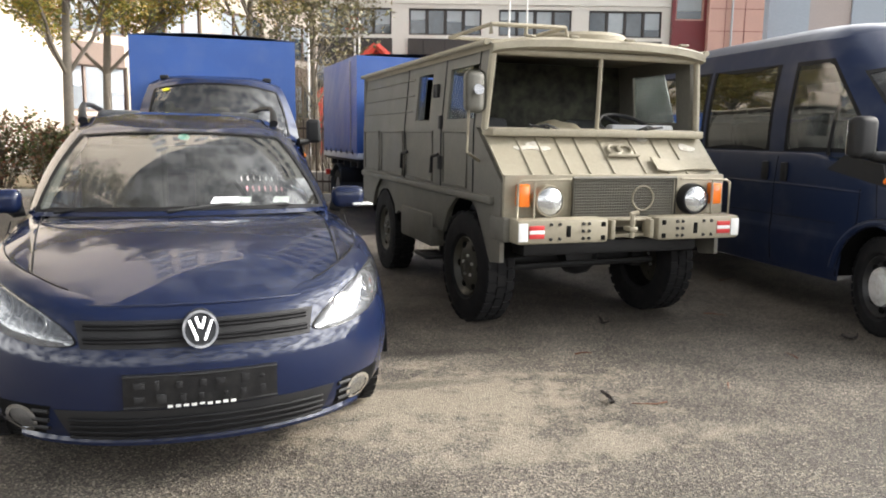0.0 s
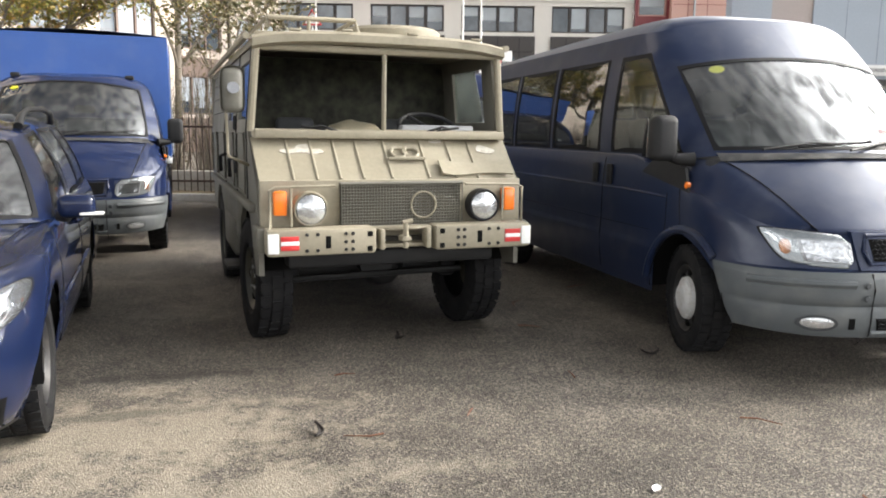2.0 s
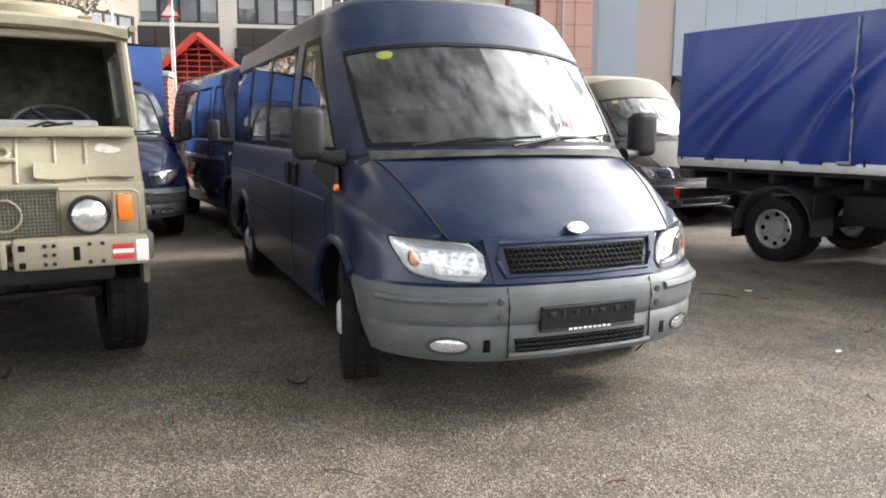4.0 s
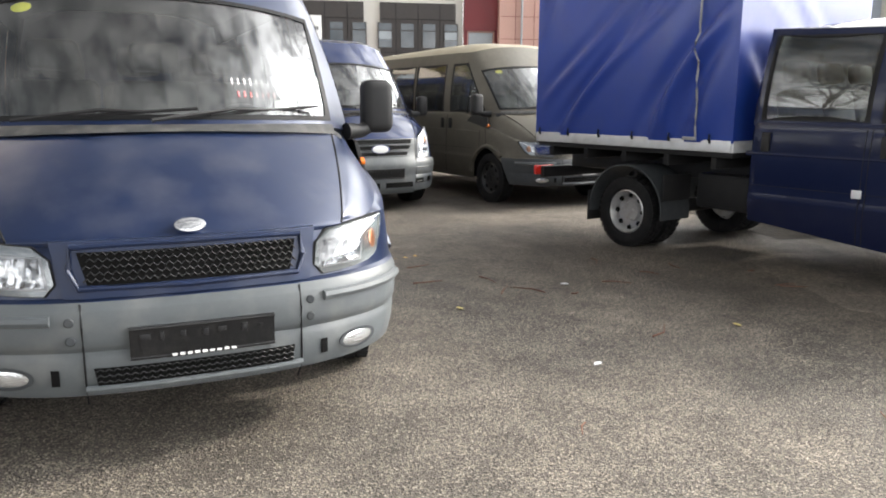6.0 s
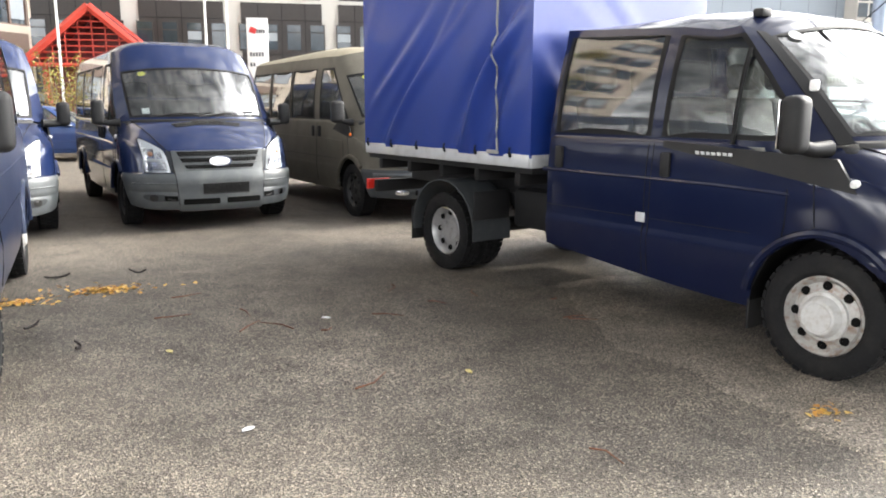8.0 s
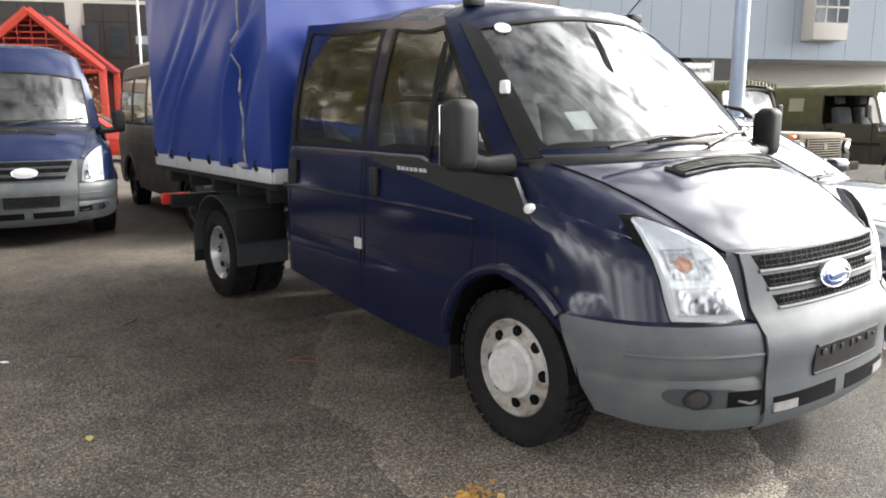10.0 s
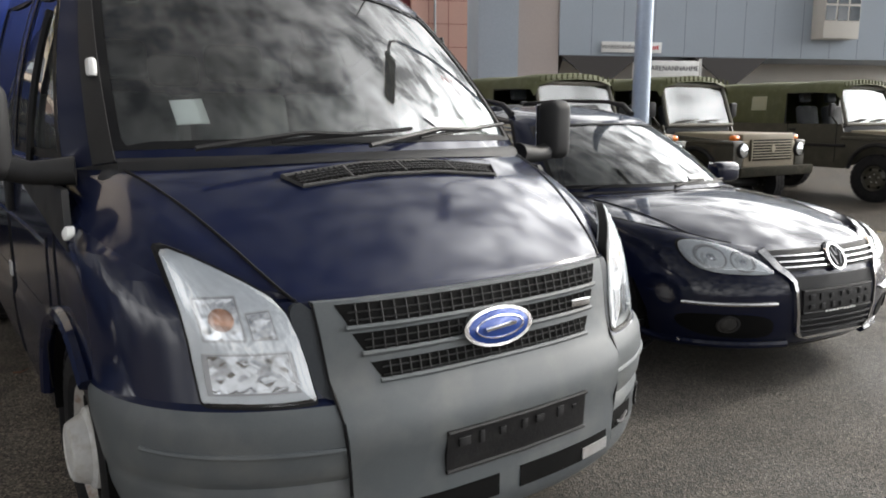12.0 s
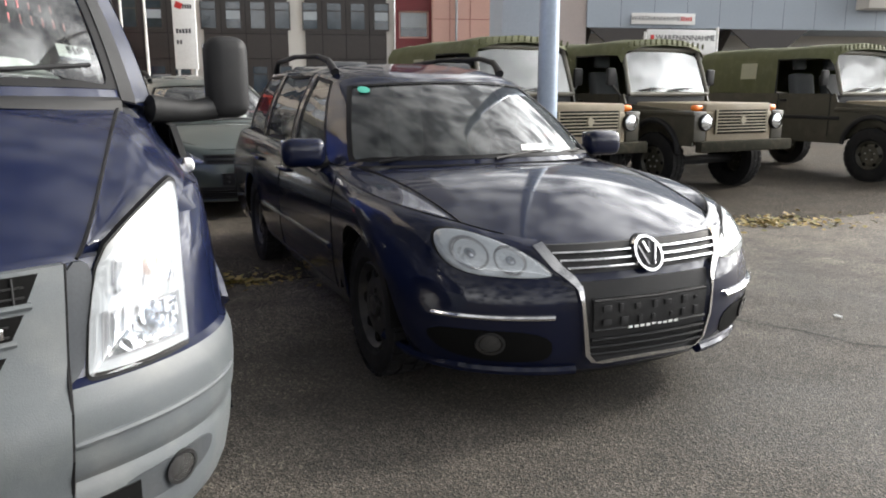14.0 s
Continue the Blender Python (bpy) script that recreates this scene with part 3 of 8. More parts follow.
def wheel(parent, x, y, z, r, width, rim_r, side, rim_mat=STEEL, cap="hub", steer=0.0, holes=8, tread=36, name="wheel"):
    w = new(name)
    w.parent = parent
    w.matrix_local = pose(x, y, z, 0, 0, steer)
    s = side
    bm = bmesh.new()
    h = width / 2
    prof = [(-h * 0.7, rim_r - 0.004), (-h * 0.95, rim_r + 0.02), (-h, (r + rim_r) / 2), (-h * 0.94, r - 0.03), (-h * 0.8, r - 0.006), (h * 0.8, r - 0.006), (h * 0.94, r - 0.03), (h, (r + rim_r) / 2), (h * 0.95, rim_r + 0.02), (h * 0.7, rim_r - 0.004)]
    lathe(bm, prof, seg=40)
    ty = part("tyre", bm, TYRE, w, "", 30)
    bm = bmesh.new()
    for k in range(tread):
        for q, ph in ((-0.52, 0), (0, 0.5), (0.52, 0)):
            t = 2 * math.pi * (k + ph) / tread
            m = Matrix.Rotation(-t, 3, "X")
            box(bm, m @ Vector((q * h * 1.25, r - 0.004, 0)), (h * 0.5, 0.014, 2 * math.pi * r / tread * 0.72), 0, m)
    tagged(part("tread", bm, TYRE, ty, "", 30), kind="stuff")
    bm = bmesh.new()
    if cap == "dish":       # twin rear wheel: deep dished centre
        pr = [(h * 0.72, rim_r), (h * 0.8, rim_r - 0.012), (h * 0.5, rim_r - 0.03), (-h * 0.2, rim_r * 0.8), (-h * 0.3, rim_r * 0.5), (h * 0.1, rim_r * 0.42), (h * 0.1, 0.001)]
    else:
        pr = [(h * 0.72, rim_r), (h * 0.82, rim_r - 0.01), (h * 0.6, rim_r - 0.025), (h * 0.42, rim_r * 0.82), (h * 0.62, rim_r * 0.62), (h * 0.6, rim_r * 0.4), (h * 0.55, 0.001)]
    lathe(bm, [(s * a, q) for a, q in pr], seg=36)
    rim = part("rim", bm, rim_mat, w, "", 30)
    bm = bmesh.new()
    for k in range(holes):
        t = 2 * math.pi * k / holes
        m = Matrix.Rotation(-t, 3, "X")
        a = h * (0.12 if cap == "dish" else 0.5)
        lathe(bm, [(s * a, 0.026), (s * (a + 0.012), 0.022), (s * (a + 0.012), 0.001)], m @ Vector((0, rim_r * 0.74, 0)), 10)
    tagged(part("vent_hole", bm, DARK, rim), kind="stuff")
    bm = bmesh.new()
    for k in range(5):
        t = 2 * math.pi * k / 5 + 0.3
        lathe(bm, [(s * h * 0.5, 0.012), (s * h * 0.72, 0.012), (s * h * 0.72, 0.001)], (0, rim_r * 0.34 * math.cos(t), rim_r * 0.34 * math.sin(t)), 6)
    tagged(part("wheel_nut", bm, STEEL_BLK if rim_mat is STEEL_BLK else STEEL, rim), kind="stuff")
    if cap == "white":
        bm = bmesh.new()
        if rim_mat is STEEL_RUST:
            lathe(bm, [(s * h * 0.55, rim_r * 0.62), (s * h * 0.8, rim_r * 0.6), (s * h * 0.9, rim_r * 0.52), (s * h * 1.2, rim_r * 0.46), (s * h * 1.34, rim_r * 0.42), (s * h * 1.38, rim_r * 0.37), (s * h * 1.34, rim_r * 0.34), (s * h * 1.36, 0.001)], seg=30)
        else:
            lathe(bm, [(s * h * 0.55, rim_r * 0.64), (s * h * 0.84, rim_r * 0.6), (s * h * 0.88, rim_r * 0.47), (s * h * 1.1, rim_r * 0.38), (s * h * 1.14, rim_r * 0.3), (s * h * 1.1, 0.001)], seg=30)
        part("hub_cap", bm, HUB, w, "white plastic hub cap", 30)
    elif cap == "hub":
        bm = bmesh.new()
        lathe(bm, [(s * h * 0.5, rim_r * 0.24), (s * h * 0.75, rim_r * 0.22), (s * h * 0.8, 0.001)], seg=16)
        part("hub_cap", bm, rim_mat, w)
    return w


def mirror_pod(parent, x, y, z, side, size, material, stalk_from, name="door_mirror"):
    bm = bmesh.new()
    box(bm, (x, y, z), size, min(size) * 0.38, seg=4)
    pod = part(name, bm, material, parent, "", 50)
    bm = bmesh.new()
    tube(bm, [stalk_from, Vector(stalk_from).lerp(Vector((x, y, z - size[2] * 0.36)), 0.5) - Vector((0, 0, 0.012)), (x - side * size[0] * 0.25, y, z - size[2] * 0.36)], [0.045, 0.036, 0.04] if size[2] > 0.25 else [0.03, 0.03, 0.035], 12)
    part("mirror_arm", bm, BLACK, pod)
    bm = bmesh.new()
    box(bm, (x, y + size[1] * 0.5, z), (size[0] * 0.84, 0.008, size[2] * 0.84), 0.003)
    part("mirror_glass", bm, CHROME, pod)
    return pod


def seat(parent, x, y, z, w=0.5, h=0.62, name="front_seat"):
    bm = bmesh.new()
    box(bm, (x, y, z), (w, 0.5, 0.16), 0.05, seg=3)
    s = part(name, bm, SEAT, parent)
    bm = bmesh.new()
    box(bm, (x, y + 0.3, z + 0.1 + h / 2), (w * 0.95, 0.15, h), 0.05, Matrix.Rotation(radians(-12), 3, "X"), seg=3)
    part("seat_back", bm, SEAT, s)
    bm = bmesh.new()
    box(bm, (x, y + 0.39, z + h + 0.24), (w * 0.55, 0.1, 0.17), 0.04, Matrix.Rotation(radians(-8), 3, "X"), seg=3)
    part("headrest", bm, SEAT, s)
    return s


def steering_wheel(parent, x, y, z, r=0.19, tilt=35):
    bm = bmesh.new()
    m = pose(x, y, z, 90 - tilt)
    tube(bm, [m @ Vector((r * math.cos(a), r * math.sin(a), 0)) for a in np.linspace(0, 2 * math.pi, 28, endpoint=False)], 0.015, 8, True)
    for a in (0, 2.1, 4.2):
        tube(bm, [m @ Vector((0, 0, 0)), m @ Vector((r * math.cos(a), r * math.sin(a), 0))], 0.013, 6)
    return part("steering_wheel", bm, DASH, parent)


def wiper(parent, a, b, h=0.02, name="wiper"):
    a, b = Vector(a), Vector(b)
    bm = bmesh.new()
    tube(bm, [a, a.lerp(b, 0.45) + Vector((0, -0.012, 0.02)), a.lerp(b, 0.7)], 0.009, 6)
    tube(bm, [a.lerp(b, 0.32), b], 0.008, 6)
    return part(name, bm, BLACK, parent)


def strokes(parent, name, material, place, n, w, h, seed, gap=0.4, thickness=0.002):
    """Illegible writing: plain bars. place(a, b) gives a point on the surface, a and b in metres."""
    rnd = random.Random(seed)
    bm = bmesh.new()
    for i in range(n):
        x0 = i * w
        hh = h * rnd.uniform(0.8, 1.0)
        P = [[place(x0, 0), place(x0, hh)], [place(x0 + w * (1 - gap), 0), place(x0 + w * (1 - gap), hh)]]
        sheet(bm, P)
    thick(bm, thickness)
    return tagged(part(name, bm, material, parent), kind="stuff")


def text_part(parent, body, size, m, material, name="lettering"):
    cu = bpy.data.curves.new(name, "FONT")
    cu.body, cu.size, cu.extrude, cu.align_x, cu.align_y = body, size, 0.006, "CENTER", "CENTER"
    tmp = bpy.data.objects.new(name, cu)
    scene.collection.objects.link(tmp)
    me = bpy.data.meshes.new_from_object(tmp.evaluated_get(bpy.context.evaluated_depsgraph_get()))
    bpy.data.objects.remove(tmp)
    me.materials.clear()
    me.materials.append(material)
    ob = new(name, me)
    ob.parent = parent
    ob.matrix_local = m
    return ob


INK = mat("dark_sign_ink", (0.05, 0.05, 0.06), 0.6)


# ---- ground and buildings ----
def asphalt(name="worn_asphalt", gain=1.0, stains=True, spec=0.25):
    m = bpy.data.materials.new(name)
    m.use_nodes = True
    n, l = m.node_tree.nodes, m.node_tree.links
    b = n["Principled BSDF"]
    co = n.new("ShaderNodeTexCoord")
    def tex(kind, scale, **kw):
        t = n.new(kind)
        t.inputs["Scale"].default_value = scale
        for k, q in kw.items():
            t.inputs[k].default_value = q
        l.new(co.outputs["Object"], t.inputs["Vector"])
        return t
    def mapr(src, a, c, d, e):
        r = n.new("ShaderNodeMapRange")
        r.inputs["From Min"].default_value, r.inputs["From Max"].default_value = a, c
        r.inputs["To Min"].default_value, r.inputs["To Max"].default_value = d, e
        l.new(src, r.inputs["Value"])
        return r.outputs["Result"]
    def mix(fac, a, c, mode="MIX"):
        x = n.new("ShaderNodeMix")
        x.data_type, x.blend_type = "RGBA", mode
        if isinstance(fac, float):
            x.inputs["Factor"].default_value = fac
        else:
            l.new(fac, x.inputs["Factor"])
        for s, q in (("A", a), ("B", c)):
            if isinstance(q, tuple):
                x.inputs[s].default_value = (*q, 1)
            else:
                l.new(q, x.inputs[s])
        return x.outputs["Result"]
    stones = tex("ShaderNodeTexVoronoi", 150.0)
    sr = n.new("ShaderNodeValToRGB")
    e = sr.color_ramp.elements
    e[0].position, e[0].color = 0.0, (0.032, 0.028, 0.025, 1)
    e[1].position, e[1].color = 1.0, (0.33, 0.285, 0.225, 1)
    x = e.new(0.5)
    x.color = (0.108, 0.096, 0.082, 1)
    x = e.new(0.86)
    x.color = (0.19, 0.166, 0.136, 1)
    sep = n.new("ShaderNodeSeparateColor")
    l.new(stones.outputs["Color"], sep.inputs["Color"])
    l.new(sep.outputs["Red"], sr.inputs["Fac"])
    big = tex("ShaderNodeTexNoise", 0.55, Detail=6.0, Roughness=0.62)
    med = tex("ShaderNodeTexNoise", 3.2, Detail=5.0)
    c = mix(1.0, sr.outputs["Color"], mapr(big.outputs["Fac"], 0.34, 0.66, 0.62 * gain, 1.3 * gain), "MULTIPLY")
    c = mix(1.0, c, mapr(med.outputs["Fac"], 0.3, 0.7, 0.76, 1.22), "MULTIPLY")
    # scattered pale chips among the stones
    chips = tex("ShaderNodeTexVoronoi", 76.0)
    cs = n.new("ShaderNodeSeparateColor")
    l.new(chips.outputs["Color"], cs.inputs["Color"])
    few = n.new("ShaderNodeMath")
    few.operation = "MULTIPLY"
    l.new(mapr(cs.outputs["Green"], 0.8, 0.84, 0.0, 1.0), few.inputs[0])
    l.new(mapr(chips.outputs["Distance"], 0.28, 0.4, 0.8, 0.0), few.inputs[1])
    c = mix(few.outputs["Value"], c, (0.4, 0.36, 0.3))
    # pale sandy stains, thin dark streaks, and last a broad dark blot painted in for shade round the navy estate, each
    # ragged
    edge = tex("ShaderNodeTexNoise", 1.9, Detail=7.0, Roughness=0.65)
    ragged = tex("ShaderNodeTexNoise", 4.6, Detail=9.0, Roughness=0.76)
    blots = [(0.0, 3.6, 1.9, 1.1, 0.8, 0.5, (0.44, 0.38, 0.29)), (0.6, 3.1, 1.9, 0.35, 0.7, 0.5, (0.4, 0.35, 0.27)), (-0.5, 5.9, 1.0, 0.5, 0.45, 0.45, (0.34, 0.31, 0.25)), (-0.1, 4.45, 1.1, 0.16, 0.75, 0.7, (0.03, 0.028, 0.025)), (-0.2, 3.85, 0.9, 0.12, 0.6, 0.7, (0.03, 0.028, 0.025)), (13.6, 4.6, 5.6, 5.2, 0.6, 0.9, (0.02, 0.02, 0.02))]
    for px, py, sx, sy, amt, own, colr in blots if stains else ():
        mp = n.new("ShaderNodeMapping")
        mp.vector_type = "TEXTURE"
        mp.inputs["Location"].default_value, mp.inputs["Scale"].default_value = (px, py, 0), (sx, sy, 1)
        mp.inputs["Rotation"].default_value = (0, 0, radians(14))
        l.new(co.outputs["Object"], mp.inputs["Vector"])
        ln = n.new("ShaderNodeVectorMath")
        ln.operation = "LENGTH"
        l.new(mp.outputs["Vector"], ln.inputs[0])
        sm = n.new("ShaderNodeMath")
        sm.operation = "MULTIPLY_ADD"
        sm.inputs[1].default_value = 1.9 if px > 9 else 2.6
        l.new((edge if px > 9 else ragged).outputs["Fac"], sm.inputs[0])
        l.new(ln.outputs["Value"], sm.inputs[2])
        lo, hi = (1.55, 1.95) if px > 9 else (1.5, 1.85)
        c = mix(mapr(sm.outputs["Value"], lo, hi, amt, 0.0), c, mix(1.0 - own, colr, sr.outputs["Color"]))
    b.inputs["Specular IOR Level"].default_value = spec
    l.new(c, b.inputs["Base Color"])
    l.new(mapr(big.outputs["Fac"], 0.35, 0.65, 0.55, 0.85), b.inputs["Roughness"])
    bp = n.new("ShaderNodeBump")
    bp.inputs["Strength"].default_value, bp.inputs["Distance"].default_value = 0.55, 0.008
    l.new(stones.outputs["Distance"], bp.inputs["Height"])
    l.new(bp.outputs["Normal"], b.inputs["Normal"])
    return m


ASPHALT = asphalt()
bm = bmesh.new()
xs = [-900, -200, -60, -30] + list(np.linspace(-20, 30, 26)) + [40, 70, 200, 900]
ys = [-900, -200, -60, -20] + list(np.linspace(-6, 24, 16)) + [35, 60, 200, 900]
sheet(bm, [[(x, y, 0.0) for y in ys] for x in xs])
tagged(part("ground", bm, ASPHALT, None, "", 0), "grey worn asphalt yard with coarse chippings, stains and painted-in shade", "ground", kind="structure")
# darker old paving behind a joint, where the jeeps stand; its low gain also paints in their shade
OLD_PAVING = asphalt("dark_old_asphalt", 0.5, False, 0.05)
joint = curve([(9.2, 8.32), (11.0, 8.57), (13.0, 9.42), (17.0, 10.62), (34.0, 15.0)])
bm = bmesh.new()
sheet(bm, [[(x, joint(x) + (48 - joint(x)) * q, 0.0005 if q == 0 else 0.004) for q in (0, 0.002, 0.3, 0.7, 1.0)] for x in np.linspace(9.2, 34, 60)])
tagged(part("old_paving", bm, OLD_PAVING, None, "", 60), "darker old asphalt beyond a joint in the yard, with jeep shade in its tone", "ground", kind="structure")
# pale worn repair by the crew cab truck: a thin skin with a crumbled edge
PATCH = asphalt("pale_worn_patch", 1.38, False)
edge_pts = [(8.28, 7.45), (8.1, 6.6), (8.08, 5.92), (8.27, 5.4), (8.35, 4.89), (8.43, 4.5), (8.62, 4.1), (9.1, 3.95), (9.6, 4.3), (10.2, 5.4), (10.0, 6.8), (9.4, 7.6), (8.7, 7.7)]
ring = []
for (ax, ay), (bx, by) in zip(edge_pts, edge_pts[1:] + edge_pts[:1]):
    for k in range(14):
        p = Vector((ax + (bx - ax) * k / 14, ay + (by - ay) * k / 14, 0))
        ring.append(p + Vector((0.09 * noise.noise(p * 2.3) + 0.04 * noise.noise(p * 9), 0.09 * noise.noise(p * 2.3 + Vector((7, 0, 0))) + 0.04 * noise.noise(p * 9 + Vector((3, 0, 0))), 0)))
mid = Vector((9.1, 5.8, 0))
bm = bmesh.new()
sheet(bm, [[mid.lerp(p, q) + Vector((0, 0, h)) for q, h in ((0.001, 0.006), (0.5, 0.006), (0.9, 0.006), (0.985, 0.005), (1.0, 0.0005))] for p in ring + ring[:1]])
tagged(part("repair_patch", bm, PATCH, None, "", 60), "pale worn repair patch with a crumbled edge", "ground", kind="structure")
STONE = mat("pale_stone_cladding", (0.62, 0.6, 0.56), 0.7, 0, 0.07, 12, 0.5, 0.1)
STONE_BR = mat("brown_stone_cladding", (0.2, 0.14, 0.11), 0.6, 0, 0.12, 12, 0.6, 0.1)
DARK_WALL = mat("dark_facade_panel", (0.03, 0.024, 0.022), 0.35, 0, 0.25, 8, 0.8)
FRAME_D = mat("dark_window_frame", (0.03, 0.025, 0.024), 0.4)
WIN = mat("window_pane_glass", (0.03, 0.045, 0.06), 0.06, 0.0, 0.4, 3, 0.35, 0, 1.0)
BLIND = mat("grey_window_blind", (0.36, 0.4, 0.43), 0.6)
PINK = mat("pink_facade", (0.52, 0.32, 0.27), 0.7, 0, 0.08, 10, 0.5, 0.1)
RED_WALL = mat("dark_red_facade", (0.16, 0.02, 0.025), 0.5, 0, 0.1, 10, 0.5)
HALL = mat("blue_grey_hall_cladding", (0.33, 0.38, 0.44), 0.6, 0, 0.06, 8, 0.4, 0.05)
HALL_BEIGE = mat("beige_grey_render", (0.4, 0.35, 0.33), 0.7, 0, 0.06, 8, 0.4)
BRICK = mat("old_red_brick", (0.3, 0.13, 0.085), 0.85, 0, 0.25, 20, 2, 0.3, per_object=0.3)
RED_STEEL = mat("red_steel_beam", (0.55, 0.06, 0.04), 0.45, 0, 0.12, 10, 1)

# ---- vehicles ----
def lines(keys, splits):
    """Columns of a cabin: keys of (bottom, top), with that many steps up to each next key."""
    B, T, index = [], [], []
    for i, (b, t) in enumerate(keys):
        index.append(len(B))
        B.append(Vector(b)), T.append(Vector(t))
        if i < len(keys) - 1:
            for k in range(1, splits[i]):
                q = k / splits[i]
                B.append(Vector(b).lerp(Vector(keys[i + 1][0]), q)), T.append(Vector(t).lerp(Vector(keys[i + 1][1]), q))
    return B, T, index


def arc(c, e, n, power=2.3):
    """Points from the middle c (x = 0) to the corner e on a flat curve that bends more towards the corner."""
    c, e = Vector(c), Vector(e)
    pts = []
    for k in range(n):
        q = k / n
        pts.append(Vector((e.x * q, c.y + (e.y - c.y) * q ** power, c.z + (e.z - c.z) * q ** power)))
    return pts


def plate_holder(parent, surf, x, z, w=0.53, h=0.125, lettering=True):
    bm = patch(surf, [(x - w / 2, z - h / 2), (x + w / 2, z - h / 2), (x + w / 2, z + h / 2), (x - w / 2, z + h / 2)], 6, 2, 0.016, 0.03)
    holder = part("plate_holder", bm, PLATE, parent, "empty black plastic number plate holder")
    bm = bmesh.new()
    rnd = random.Random(int(x * 10 + w * 100))
    for i in range(7):
        xx = x - w / 2 + 0.05 + i * (w - 0.1) / 6
        for zz in (-0.025, 0.025):
            p = surf(xx + rnd.uniform(-0.01, 0.01), z + zz, 0.018)
            box(bm, p, (rnd.uniform(0.012, 0.04), 0.006, rnd.uniform(0.012, 0.035)), 0.001)
    for zz in (-h / 2 + 0.006, h / 2 - 0.006):
        tube(bm, [surf(x - w / 2, z + zz, 0.018), surf(x, z + zz, 0.018), surf(x + w / 2, z + zz, 0.018)], 0.006, 6)
    part("holder_rib", bm, BLACK, holder)
    if lettering:
        strokes(holder, "lettering", WHITE, lambda a, b: surf(x - 0.12 + a, z - h / 2 + 0.004 + b, 0.0225), 9, 0.027, 0.011, 3, 0.35)
    return holder


def seam(parent, pts, r=0.0035, name="panel_gap"):
    bm = bmesh.new()
    tube(bm, pts, r, 5)
    return part(name, bm, SEAL, parent)


def work_van(m, label, facelift=False, double_cab=False, paint=PAINT_BLUE, wheelbase=3.3, medium=True, steer=0.0, group="", rear_wheels=True, cab_only=False, roof_paint=None, bumper=None):
    """A panel van or chassis cab with a sloping bonnet."""
    v = thing("crew_cab_truck" if double_cab else "pickup_truck" if cab_only else "minibus", m, label, "truck" if (double_cab or cab_only) else "van", group)
    tail = 3.06 if double_cab else 2.15 if cab_only else 0.93 + wheelbase + 0.97
    hood0 = 0.91 if facelift else 0.86
    zb = 0.65 if facelift else 0.635
    tops = [(0.0, 0.905), (0.16, 0.905), (0.26, 0.96), (0.45, 1.03), (0.75, 1.1), (1.0, 1.165), (1.3, 1.22), (tail, 1.22)] if facelift else \
        [(0.0, 0.85), (0.19, 0.85), (0.3, 0.885), (0.45, 0.95), (0.75, 1.06), (1.0, 1.15), (1.3, 1.22), (tail, 1.22)]
    hull = Hull(
        nose=([(0.2, 0.1), (0.235, 0.035), (0.265, 0.014), (0.3, 0.008)] if facelift else [(0.235, 0.1), (0.27, 0.035), (0.3, 0.014), (0.32, 0.008)]) + [(0.42, 0.008), (0.45, 0.02), (0.475, 0.004), (0.56, 0.0), (zb - 0.03, 0.012), (zb, 0.03), (zb + 0.012, 0.055), (0.86, 0.1), (1.0, 0.15), (1.25, 0.26)],
        tail=[(0.2, tail - 0.02), (0.6, tail), (1.3, tail)], width=[(0.2, 0.9), (0.34, 0.96), (zb - 0.03, 0.987), (zb + 0.012, 0.978), (0.9, 0.978), (1.1, 0.965), (1.24, 0.945)],
        corner=[(0.2, 0.68), (0.62, 0.7), (1.0, 0.8), (1.25, 0.92)], power=2.6, tail_corner=0.12, tail_power=3.5, top=tops,
        low=[(0.0, 0.245 if facelift else 0.28), (0.12, 0.248 if facelift else 0.283), (0.3, 0.265 if facelift else 0.29), (0.5, 0.29), (1.35, 0.3), (tail, 0.44 if double_cab else 0.3)],
        wheels=[0.93] if (double_cab or cab_only) else [0.93, 0.93 + wheelbase], radius=0.4, wheel_z=0.34, roll=0.03)
    lv = [0.2, 0.225, 0.235, 0.25, 0.265, 0.3, 0.36, 0.42, 0.435, 0.45, 0.462, 0.475, 0.5, 0.56, 0.6, zb - 0.03, zb, zb + 0.012, 0.76, 0.8, 0.86, 0.9, 0.95, 1.0, 1.05, 1.1, 1.14, 1.16, 1.18, 1.2, 1.21, 1.22]
    def pick(x, y, z):
        if z < zb + 0.006 and y < 0.62:
            return "bumper"
        return "body"
    hull.build(lv, pick, ["bumper", "body"], {"bumper": bumper or BUMPER, "body": paint}, v, {"bumper": "grey plastic bumper"})
    hull.wells(v)
    hull.wedge(v, paint, 0.905 if facelift else 0.85, 0.555 if facelift else 0.63, 0.785, lambda u: 0.64 + 0.25 * u * u, 1.225)
    fr = lambda x, z, off=0.0: Vector((x, hull.front(x, z) - off, z))
    def sd(s):
        return lambda y, z, off=0.0: Vector((s * (hull.side(y, z) + off), y, z))
    # cabin
    if medium and not (double_cab or cab_only):
        tz, ct, cc, xs = 2.06, (0, 1.57, 2.15), (0.775, 1.68, 2.06), 0.835
        rtop = 8
    else:
        tz, ct, cc, xs = 1.87, (0, 1.42, 1.925), (0.7, 1.54, 1.835), 0.78
        rtop = 11
    cb, ce = (0, 0.66, 1.235), (0.80, 0.92, 1.225)
    fb, ft = arc(cb, ce, 8), arc(ct, cc, 8)
    keys = list(zip(fb, ft)) + [(ce, cc), ((0.925, 1.06, 1.2), (xs - 0.01, cc[1] + 0.1, tz - 0.005))]
    splits = [1] * 9
